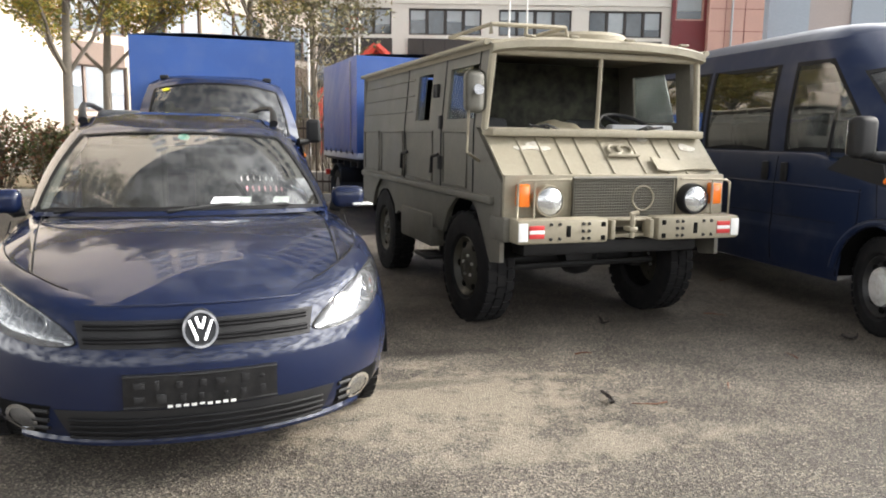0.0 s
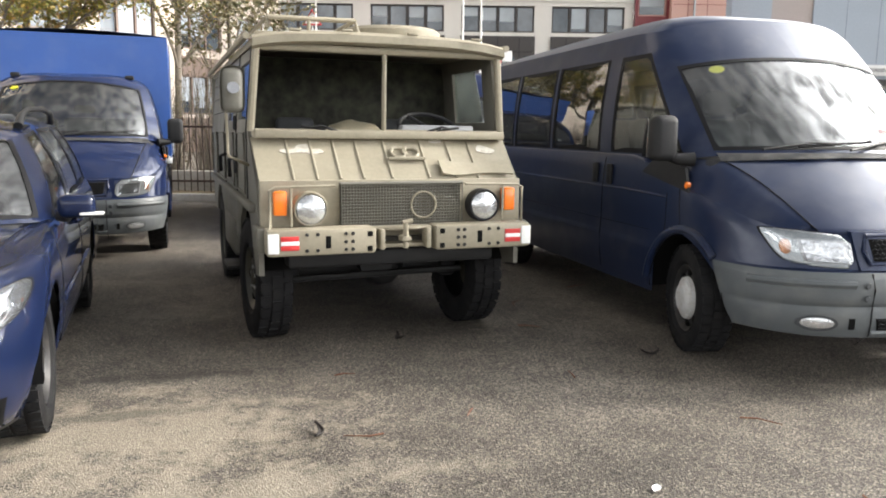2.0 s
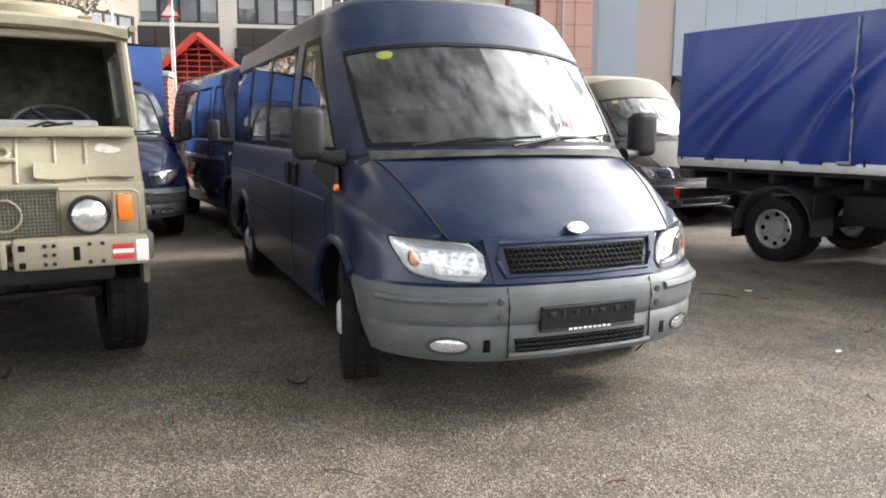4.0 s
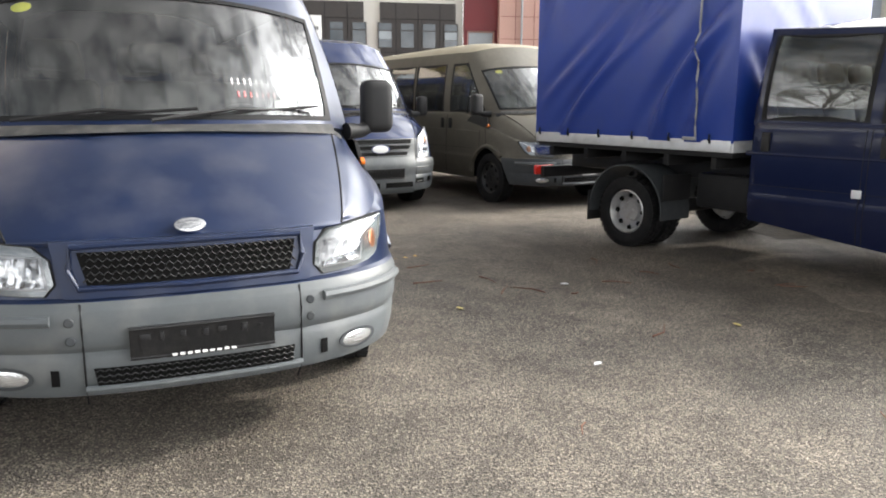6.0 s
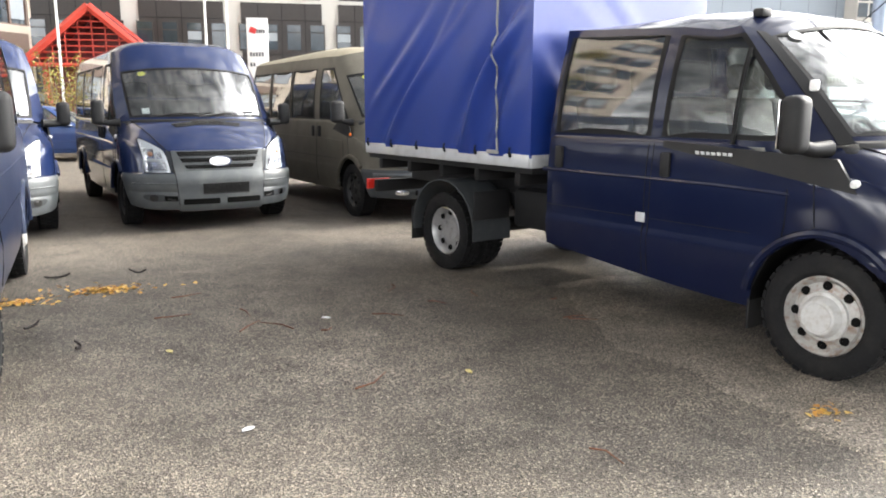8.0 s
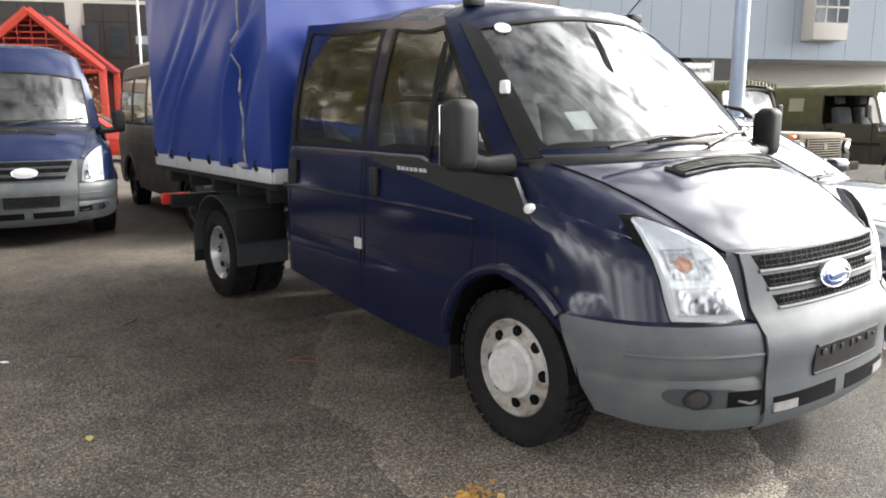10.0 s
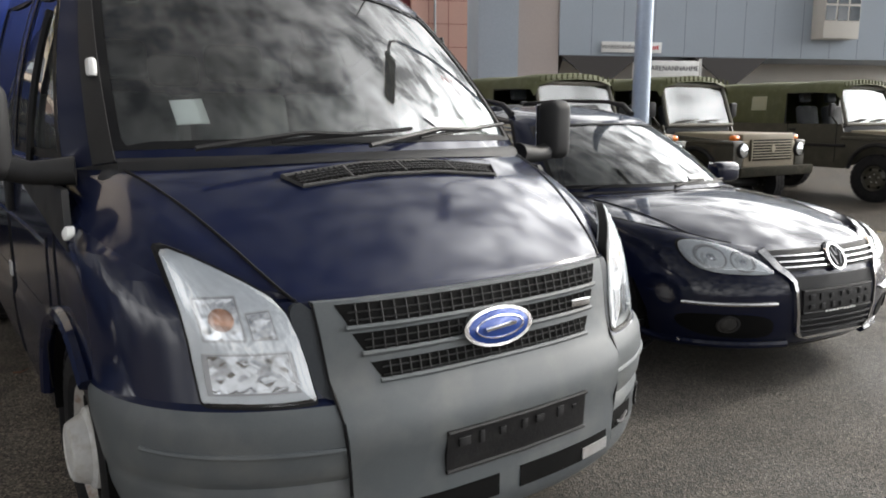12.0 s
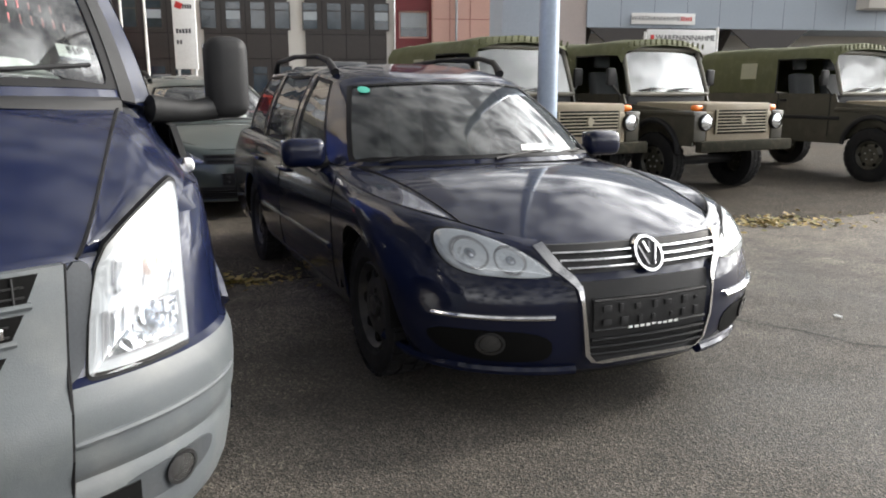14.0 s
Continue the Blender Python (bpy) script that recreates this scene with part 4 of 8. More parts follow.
    def side_key(yb, yt=None):
        return ((0.94, yb, 1.19), (xs, yb if yt is None else yt, tz + (0.05 * (yb - 1.7) if double_cab else 0)))
    sidek = [1.32, 2.02, 2.1]
    if double_cab:
        sidek += [2.94, 3.0]
    elif not cab_only:
        a, b = 2.16, tail - 0.2
        sidek += [2.2, a + (b - a) * 0.34, a + (b - a) * 0.355, a + (b - a) * 0.67, a + (b - a) * 0.685, b]
    first = len(keys)
    for i, y in enumerate(sidek):
        keys.append(side_key(y, max(y, cc[1] + 0.24) if i == 0 else None))
        splits.append(3)
    splits[first - 1] = 3
    tr = tz + (0.065 if double_cab else 0)
    keys += [((0.93, tail - 0.1, 1.19), (xs - 0.02, tail - 0.12, tr)), ((0.84, tail, 1.19), (xs - 0.12, tail - 0.06, tr)), ((0, tail, 1.19), (0, tail - 0.05, tr + 0.06))]
    splits += [2, 2, 3]
    B, T, ix = lines(keys, splits[: len(keys) - 1])
    rows = [0, 0.035, 0.1, 0.2, 0.3, 0.46, 0.67, 0.75, 0.82, 0.87, 0.92, 0.955, 1.0] if rtop == 8 else [0, 0.05, 0.1, 0.2, 0.3, 0.42, 0.55, 0.66, 0.75, 0.84, 0.9, 0.93, 1.0]
    cabin = Cabin(B, T, 0.03, rows)
    wins = [("windscreen", 0, ix[8], 1, 6 if rtop == 8 else 11, GLASS, False)]
    k = first
    wins.append(("door_window", ix[first - 1], ix[k + 1], 1, rtop if rtop == 8 else 11, GLASS_SIDE if double_cab else GLASS, True))
    if double_cab:
        wins.append(("rear_door_window", ix[k + 2], ix[k + 3], 1, 11, GLASS_TINT, True))
    elif not cab_only:
        wins += [("side_window", ix[k + 3], ix[k + 4], 1, rtop, GLASS_DARK, True), ("side_window", ix[k + 5], ix[k + 6], 1, rtop, GLASS_DARK, True), ("side_window", ix[k + 7], ix[k + 8], 1, rtop, GLASS_DARK, True)]
    cabin.build(wins, v, paint)
    cabin.roof(curve([(ct[1], ct[2]), (ct[1] + 0.25, ct[2] + 0.055), (ct[1] + 0.7, ct[2] + 0.075), (tail, ct[2] + 0.02)]), v, roof_paint or paint)
    # interior
    bm = bmesh.new()
    box(bm, (0, (1.3 + tail) / 2, 0.45), (1.8, tail - 1.45, 0.06))
    part("cabin_floor", bm, DASH, v)
    bm = bmesh.new()
    box(bm, (0, 1.12, 1.1), (1.72, 0.5, 0.22), 0.06, seg=3)
    part("dashboard", bm, DASH, v)
    for sx in (-0.5, 0.05, 0.5):
        seat(v, sx, 1.75, 0.75)
    if double_cab or not cab_only:
        for sx in (-0.5, 0.0, 0.5):
            seat(v, sx, 2.55, 0.75, name="rear_seat")
    if not (double_cab or cab_only):
        for sx in (-0.5, 0.5):
            seat(v, sx, 3.4, 0.75, name="rear_seat")
            seat(v, sx, 4.2, 0.75, name="rear_seat")
    steering_wheel(v, 0.45, 1.42, 1.17)
    # cowl and wipers
    bm = bmesh.new()
    P = []
    for x, y, z in [(p.x, p.y, p.z) for p in fb] + [ce]:
        P.append([(x, y - (0.03 if facelift else 0.055), z - 0.012 - 0.02 * (x / 0.8) ** 2), (x, y - 0.015, z + (0.002 if facelift else 0.012)), (x, y + 0.03, z + 0.02)])
    for s in (1, -1):
        sheet(bm, [[(s * p[0], p[1], p[2]) for p in r] for r in P])
    part("cowl", bm, BLACK if facelift else COWL, v)
    wiper(v, (-0.08, 0.62, 1.27), (0.72, 0.9, 1.33))
    wiper(v, (-0.62, 0.72, 1.27), (0.12, 0.68, 1.32))
    # windscreen stickers
    def ws(x, q, off=0.004):
        c = min(7.99, abs(x) / 0.74 * 8)
        i = int(c)
        p = cabin.at(i, q, off).lerp(cabin.at(i + 1, q, off), c - i)
        return Vector((x, p.y, p.z))
    wq = 0.66 if rtop == 8 else 0.9
    if double_cab:
        part("sticker", disc(ws, -0.6, 0.88, 0.035, 0.04, 0.004, 0.002), PAPER, v)
        part("sticker", patch(ws, [(-0.61, 0.15), (-0.52, 0.15), (-0.52, 0.26), (-0.61, 0.26)], 2, 2, 0.004, 0.002), PAPER, v, "white paper square on the windscreen")
        part("paper_note", patch(ws, [(0.3, 0.1), (0.64, 0.085), (0.55, 0.155), (0.25, 0.165)], 4, 2, 0.004, 0.002), PAPER, v, "sheet of paper on the dashboard")
        tag = part("lot_label", patch(ws, [(0.65, 0.17), (0.745, 0.17), (0.74, 0.235), (0.645, 0.235)], 3, 2, 0.004, 0.002), PAPER, v, "white paper label with a printed number")
        part("label_edge", patch(ws, [(0.65, 0.165), (0.745, 0.165), (0.744, 0.178), (0.649, 0.178)], 3, 2, 0.0055, 0.002), PAINT_BLUE, tag)
        c0 = ws(0.697, 0.207, 0.008)
        text_part(tag, "518", 0.036, pose(c0.x, c0.y, c0.z, 42, 0, 24), INK, "number")
        strokes(v, "marker_writing", RED_INK, lambda a, b: ws(0.5 + a, 0.3 + b * 1.2, 0.004), 7, 0.03, 0.036, 5, 0.86, 0.001)
        strokes(v, "marker_writing", RED_INK, lambda a, b: ws(0.5 + a, 0.37 + b * 1.2, 0.004), 6, 0.03, 0.034, 6, 0.88, 0.001)
        for side in (-1, 1):
            bm = bmesh.new()
            edge, back = [[cabin.at(c, q, 0.006) for q in np.linspace(0.0, 0.97, 12)] for c in (ix[8], ix[9])]
            sheet(bm, [[(side * p.x, p.y, p.z) for p in row] for row in (edge, [e.lerp(k, 0.42) for e, k in zip(edge, back)])])
            thick(bm, 0.01)
            part("pillar_trim", bm, BLACK, v, "black plastic windscreen pillar trim")
        bm = bmesh.new()
        box(bm, (-0.8, 1.16, 1.52), (0.03, 0.05, 0.06), 0.012)
        part("pillar_sticker", bm, WHITE, v)
        bm = bmesh.new()
        tube(bm, [(0.55, 1.66, 1.93), (0.53, 1.5, 2.05), (0.5, 1.4, 2.12)], 0.004, 5)
        part("aerial", bm, BLACK, v)
        for s in (-1, 1):
            lb = bmesh.new()
            box(lb, (s * (hull.side(2.12, 0.72) + 0.004), 2.12, 0.72), (0.008, 0.07, 0.06), 0.002)
            part("label", lb, ALU, v)
            strokes(v, "model_lettering", ALU, (lambda s_: lambda a, b: Vector((s_ * (hull.side(1.5 + a, 1.1) + 0.009), 1.5 + a + 0.3 * b, 1.135 + b)))(s), 7, 0.036, 0.02, 4, 0.3, 0.003)
    else:
        part("sticker", disc(ws, -0.58, wq - 0.05, 0.045, 0.028, 0.004, 0.002), YELLOW, v, "round yellow sticker")
        if facelift or cab_only:
            part("sticker", patch(ws, [(-0.66, 0.08), (-0.58, 0.08), (-0.58, 0.15), (-0.66, 0.15)], 2, 2, 0.004, 0.002), PAPER, v)
        else:
            strokes(v, "marker_writing", WHITE_INK, lambda a, b: ws(0.3 + a, 0.2 + b, 0.004), 8, 0.03, 0.034, 5, 0.8, 0.001)
            strokes(v, "marker_writing", RED_INK, lambda a, b: ws(0.32 + a, 0.14 + b, 0.004), 7, 0.03, 0.03, 6, 0.75, 0.001)
            part("paper_note", patch(ws, [(0.5, 0.09), (0.62, 0.09), (0.62, 0.13), (0.5, 0.13)], 2, 2, 0.004, 0.002), PAPER, v)
    # lamps and grille
    for s in (-1, 1):
        if facelift:
            headlamp(v, fr, s, [(0.548, 0.675), (0.55, 0.661), (0.57, 0.659), (0.66, 0.658), (0.765, 0.661), (0.79, 0.663), (0.793, 0.69), (0.802, 0.85), (0.822, 1.0), (0.826, 1.03), (0.8, 1.035), (0.68, 0.965), (0.6, 0.905), (0.567, 0.8)], [(0.59, 0.69, 0.768, 0.69, 0.77, 0.78, 0.6, 0.78), (0.69, 0.82, 0.77, 0.82, 0.78, 0.915, 0.7, 0.92), (0.62, 0.82, 0.67, 0.82, 0.678, 0.88, 0.63, 0.885)], (0.732, 0.868, 0.026, 0.028), 1, LAMP_WHITE)
            part("lamp_strip", blob(fr, [(s * 0.468, 0.655), (s * 0.54, 0.66), (s * 0.56, 0.78), (s * 0.59, 0.895), (s * 0.52, 0.9)], 0.003, 0.03), STRIP, v)
        else:
            headlamp(v, fr, s, [(0.475, 0.655), (0.64, 0.66), (0.79, 0.68), (0.83, 0.74), (0.87, 0.85), (0.85, 0.855), (0.7, 0.845), (0.5, 0.825)], [(0.51, 0.685, 0.7, 0.69, 0.725, 0.8, 0.525, 0.79)], (0.785, 0.76, 0.022, 0.04), 1, LAMP_DIM)
        if facelift:
            part("fog_recess", blob(fr, [(s * 0.58, 0.345), (s * 0.7, 0.34), (s * 0.8, 0.355), (s * 0.835, 0.39), (s * 0.82, 0.425), (s * 0.71, 0.42), (s * 0.58, 0.412)], 0.003, 0.02), GUARD, v, "dark recess round the fog lamp")
            part("fog_ring", disc(fr, s * 0.735, 0.383, 0.042, 0.04, 0.012, 0.02, inner=0.8), BLACK, v)
            part("fog_lamp", disc(fr, s * 0.735, 0.383, 0.034, 0.033, 0.009, 0.02, dome=0.005), FOG_GLASS, v, "round clear fog lamp")
            part("tow_slot", patch(fr, [(s * 0.495, 0.342), (s * 0.63, 0.345), (s * 0.63, 0.405), (s * 0.495, 0.4)], 6, 2, 0.0065, 0.02), DARK, v)
            te = bmesh.new()
            tube(te, [fr(s * 0.52, 0.36, 0.006), fr(s * 0.55, 0.355, 0.012), fr(s * 0.6, 0.37, 0.006)], 0.007, 6)
            part("tow_eye", te, STEEL_BLK, v)
            gb = bmesh.new()
            tube(gb, [fr(s * x, 0.535 + 0.01 * x, -0.002) for x in np.linspace(0.5, 0.92, 12)], 0.009, 8)
            part("bumper_rib", gb, BUMPER, v)
        seam(v, [(s * p.x, p.y, p.z + 0.001) for p in hull.wedge_edge], 0.0045, "bonnet_gap")
        if not facelift:
            part("fog_lamp", disc(fr, s * 0.665, 0.36, 0.078, 0.03, 0.004, 0.03, dome=0.006), LENS, v)
            part("fog_lamp_rim", disc(fr, s * 0.665, 0.36, 0.094, 0.043, 0.007, 0.02, inner=0.82), GUARD, v)
            part("tow_slot", patch(fr, [(s * 0.5 - 0.014, 0.33), (s * 0.5 + 0.014, 0.33), (s * 0.5 + 0.014, 0.39), (s * 0.5 - 0.014, 0.39)], 2, 3, 0.005, 0.02), DARK, v)
        mirror_pod(v, s * ((1.17 if s > 0 else 1.13) if double_cab else 1.13 if facelift else 1.09), 1.06, (1.3 if s > 0 else 1.32) if facelift else 1.33, s, (0.14, 0.12, 0.27 if s > 0 else 0.29) if facelift else (0.17, 0.125, 0.28), BLACK, (s * 0.9, 1.0, 1.2))
        sdd = sd(s)
        part("mirror_base", patch(sdd, [(0.8, 0.985), (1.99, 1.165), (1.99, 1.205), (0.92, 1.15)] if double_cab else [(0.92, 1.0), (1.5, 1.1), (1.36, 1.205), (1.0, 1.15)], 14, 4, 0.004, 0.02), BLACK, v)
        qb = bmesh.new()
        if not cab_only:
            tube(qb, [(s * (0.955 - 0.17 * (z - 1.19) / 0.7 + 0.03 * 4 * (z - 1.19) / 0.7 * (1 - (z - 1.19) / 0.7)), 1.52, z) for z in np.linspace(1.2, 1.73 if double_cab else 1.8, 8)], 0.014, 6)
            part("quarter_window_bar", qb, SEAL, v)
        else:
            qb.free()
        if double_cab or cab_only:
            rb_ = bmesh.new()
            box(rb_, (s * 0.6, 1.62, tz + 0.075), (0.1, 0.07, 0.05), 0.015)
            part("roof_marker_lamp", rb_, BLACK, v)
        part("side_reflector", disc(sdd, 0.82 if double_cab else 0.95, 1.035 if double_cab else 1.045, 0.021, 0.02, 0.008, 0.02, dome=0.008), WHITE if facelift else ORANGE, v)
        yd = 2.06
        seam(v, [sdd(yd, z, 0.001) for z in np.linspace(0.36, 1.18, 8)])
        seam(v, [sdd(1.02 + 0.12 * (z - 1), z, 0.001) for z in np.linspace(0.78, 1.16, 6)])
        for yh in ([1.95, 2.86] if double_cab else [1.95] if cab_only else [1.95, 2.18]):
            hb = bmesh.new()
            p = sdd(yh, 1.06, 0.012)
            box(hb, p, (0.03, 0.07, 0.15), 0.012)
            part("door_handle", hb, BLACK, v)
        # flank mouldings
        mb = bmesh.new()
        tube(mb, [sdd(y, 0.965 - 0.03 * max(0, 1.6 - y), -0.014) for y in np.linspace(1.15, tail - 0.03, 14)], 0.018, 8)
        part("flank_crease", mb, paint, v)
        seam(v, [sdd(y, 0.72, 0.0) for y in np.linspace(1.36, tail - 0.03, 12)], 0.0025, "flank_fold")
        seam(v, [sdd(1.16 + 0.5 * (0.75 - z) * (z < 0.75), z, 0.001) for z in np.linspace(0.42, 0.98, 10)])
        if double_cab:
            seam(v, [sdd(2.1, z, 0.001) for z in np.linspace(0.36, 1.18, 8)])
        for yw in hull.wheels:
            lip = bmesh.new()
            tube(lip, [(s * (hull.side(yw - 0.43 * math.cos(a), 0.5) + 0.002), yw - 0.43 * math.cos(a), 0.34 + 0.43 * math.sin(a)) for a in np.linspace(0.78 if yw < 1 else 0.15, math.pi - 0.15, 20)], 0.026, 8)
            part("arch_lip", lip, paint, v)
    if facelift:
        part("grille_panel", patch(fr, [(-0.468, 0.22), (0.468, 0.22), (0.525, 0.9), (-0.525, 0.9)], 16, 14, 0.012, 0.04), BUMPER, v, "grey plastic grille panel")
        for zc, hw, hh in ((0.862, 0.475, 0.05), (0.79, 0.44, 0.044), (0.715, 0.4, 0.04)):
            slot = part("grille_slot", patch(fr, [(-hw + 0.03, zc - hh / 1.7), (hw - 0.03, zc - hh / 1.7), (hw, zc + hh / 1.7), (-hw, zc + hh / 1.7)], 16, 2, 0.014, 0.02), DARK, v)
            bm = bmesh.new()
            for x in np.linspace(-hw + 0.05, hw - 0.05, 25):
                tube(bm, [fr(x, zc - hh / 1.8, 0.016), fr(x, zc + hh / 1.8, 0.016)], 0.0028, 5)
            for dz in (-0.012, 0.008):
                tube(bm, [fr(x, zc + dz, 0.016) for x in np.linspace(-hw + 0.03, hw - 0.03, 12)], 0.0026, 5)
            tagged(part("grille_mesh", bm, BLACK, slot), kind="stuff")
            lip = bmesh.new()
            tube(lip, [fr(x, zc - hh / 1.6, 0.014) for x in np.linspace(-hw + 0.02, hw - 0.02, 16)], 0.008, 6)
            part("slot_lip", lip, BUMPER, slot)
        part("badge", disc(fr, 0, 0.78, 0.115, 0.047, 0.032, 0.03, dome=0.008), mat("blue_badge", (0.012, 0.05, 0.26), 0.25, 0.3, coat=1) if double_cab else WHITE, v, "oval badge")
        if double_cab:
            bm = bmesh.new()
            tube(bm, [fr(0.085 * math.cos(a), 0.78 + 0.03 * math.sin(a), 0.038) for a in np.linspace(0, 2 * math.pi, 28, endpoint=False)], 0.0025, 5, True)
            tube(bm, [fr(-0.055, 0.776, 0.04), fr(0.055, 0.784, 0.04)], 0.006, 5)
            part("badge_ring", bm, CHROME, v)
            part("badge_plate", box(bmesh.new(), fr(0.36, 0.79, 0.022), (0.08, 0.006, 0.024), 0.002), CHROME, v)
            part("badge_bar", box(bmesh.new(), fr(0.385, 0.79, 0.026), (0.03, 0.005, 0.018), 0.002), RED_P, v)
        part("badge_rim", disc(fr, 0, 0.78, 0.125, 0.055, 0.034, 0.03, inner=0.88), CHROME, v)
        plate_holder(v, fr, 0.04, 0.475, lettering=False)
        for s in (-1, 1):
            part("lower_intake", patch(fr, [(s * 0.24 - 0.2, 0.3), (s * 0.24 + 0.2, 0.3), (s * 0.24 + 0.2, 0.365), (s * 0.24 - 0.2, 0.365)], 8, 2, 0.0145, 0.03), DARK, v)
            pts = [fr(s * (0.47 + 0.083 * (z - 0.22)), z, 0.006) for z in np.linspace(0.22, 0.9, 8)]
            seam(v, pts, 0.005)
        for s in (-1, 1) if double_cab else ():
            part("step_plate", patch(fr, [(s * 0.375 - 0.065, 0.305), (s * 0.375 + 0.065, 0.305), (s * 0.375 + 0.065, 0.34), (s * 0.375 - 0.065, 0.34)], 4, 2, 0.019, 0.03), STEEL, v)
        vent = part("bonnet_vent", patch(lambda x, y, o=0.0: hull.top_at(x, y) + Vector((0, -0.35 * o, 0.93 * o)), [(-0.36, 0.525), (0.36, 0.525), (0.4, 0.595), (-0.4, 0.595)], 12, 2, 0.006, 0.02), DARK, v, "black slatted bonnet vent")
        bm = bmesh.new()
        tube(bm, [hull.top_at(x, y) + Vector((0, 0, 0.008)) for x, y in ((-0.37, 0.525), (-0.12, 0.52), (0.12, 0.52), (0.37, 0.525), (0.405, 0.595), (0.12, 0.6), (-0.12, 0.6), (-0.405, 0.595))], 0.007, 6, True)
        for x in (-0.2, 0, 0.2):
            tube(bm, [hull.top_at(x, 0.525) + Vector((0, 0, 0.008)), hull.top_at(x, 0.595) + Vector((0, 0, 0.008))], 0.006, 6)
        part("vent_frame", bm, COWL, vent)
        bm = bmesh.new()
        for x in np.linspace(-0.36, 0.36, 40):
            tube(bm, [hull.top_at(x, 0.53) + Vector((0, 0, 0.009)), hull.top_at(x, 0.592) + Vector((0, 0, 0.009))], 0.0035, 4)
        for y in (0.545, 0.56, 0.575):
            tube(bm, [hull.top_at(x, y) + Vector((0, 0, 0.009)) for x in np.linspace(-0.37, 0.37, 9)], 0.003, 4)
        tagged(part("vent_slat", bm, BLACK, vent), kind="stuff")
    else:
        sur = part("grille_surround", patch(fr, [(-0.45, 0.645), (0.45, 0.645), (0.49, 0.85), (-0.49, 0.85)], 14, 6, 0.014, 0.04), paint, v)
        mesh_p = part("grille", patch(fr, [(-0.37, 0.69), (0.37, 0.69), (0.4, 0.81), (-0.4, 0.81)], 12, 2, 0.017, 0.02), DARK, v)
        bm = bmesh.new()
        for i in range(27):
            x = -0.37 + i * 0.74 / 26
            for j in range(5):
                z = 0.703 + j * 0.024
                xx = x + (0.014 if j % 2 else 0)
                a, b, c = fr(xx - 0.014, z, 0.02), fr(xx, z + 0.012, 0.02), fr(xx + 0.014, z, 0.02)
                tube(bm, [a, b, c], 0.003, 4)
        part("grille_mesh", bm, BLACK, mesh_p)
        bm = bmesh.new()
        tube(bm, [fr(x, z, 0.02) for x, z in ((-0.4, 0.68), (-0.43, 0.75), (-0.42, 0.83), (0, 0.835), (0.42, 0.83), (0.43, 0.75), (0.4, 0.68), (0, 0.675))], 0.012, 8, True)
        part("grille_frame", bm, paint, mesh_p)
        part("badge", disc(lambda x, z, o=0.0: Vector((x, hull.front(x, 0.86) + 0.02 - o + (z - 0.89) * 0.6, z)), 0, 0.892, 0.058, 0.024, 0.022, 0.03, dome=0.006), CHROME, v, "pale oval badge")
        plate_holder(v, fr, 0.02, 0.475)
        lg = part("lower_grille", patch(fr, [(-0.36, 0.325), (0.36, 0.325), (0.37, 0.39), (-0.37, 0.39)], 12, 2, 0.006, 0.02), DARK, v)
        bm = bmesh.new()
        for i in range(25):
            x = -0.35 + i * 0.7 / 24
            for z in (0.335, 0.357, 0.379):
                tube(bm, [fr(x - 0.013, z, 0.01), fr(x, z + 0.008, 0.01), fr(x + 0.013, z, 0.01)], 0.0028, 4)
        tagged(part("grille_mesh", bm, BLACK, lg), kind="stuff")
        bm = bmesh.new()
        tube(bm, [fr(x, 0.312, 0.004) for x in np.linspace(-0.4, 0.4, 14)], 0.014, 8)
        part("bumper_lip", bm, BUMPER, v)
        for s in (-1, 1):
            bm = bmesh.new()
            for zc in (0.5, 0.57):
                p = fr(s * 0.44, zc, 0.006)
                lathe(bm, [(p.y, 0.018), (p.y - 0.004, 0.014), (p.y - 0.004, 0.001)], (p.x, 0, p.z), 12, "y")
            part("bumper_bolt", bm, GUARD, v)
            seam(v, [fr(s * 0.4, z, 0.003) for z in np.linspace(0.22, 0.63, 6)], 0.004)
            mb = bmesh.new()
            tube(mb, [fr(s * x, 0.575, -0.004) for x in np.linspace(0.5, 0.93, 9)], 0.022, 8)
            part("bumper_rib", mb, BUMPER, v)
    # underside and wheels
    bm = bmesh.new()
    box(bm, (0, (0.3 + tail) / 2, 0.52 if double_cab else 0.4), (1.5, tail - 0.7, 0.14))
    part("underbody", bm, DARK, v)
    for s in (-1, 1):
        wheel(v, s * 0.86, 0.93, 0.335, 0.335, 0.205, 0.215, s, STEEL_RUST if facelift and double_cab else STEEL_BLK, "white" if paint in (PAINT_CREW, PAINT_DUSTY) else "hub", steer)
        if rear_wheels and not (double_cab or cab_only):
            wheel(v, s * 0.86, 0.93 + wheelbase, 0.335, 0.335, 0.205, 0.215, s, STEEL_BLK, "hub" if facelift or paint not in (PAINT_BLUE, PAINT_DUSTY) else "white")
    if double_cab:
        for s in (-1, 1):
            part("mud_flap", box(bmesh.new(), (s * 0.85, 1.345, 0.32), (0.22, 0.015, 0.3), 0.005), BLACK, v)
    bm = bmesh.new()
    tube(bm, [(-0.8, 0.93, 0.3), (0.8, 0.93, 0.3)], 0.035, 8)
    part("front_axle", bm, DARK, v)
    v["roof_z"] = tz
    return v, hull, cabin


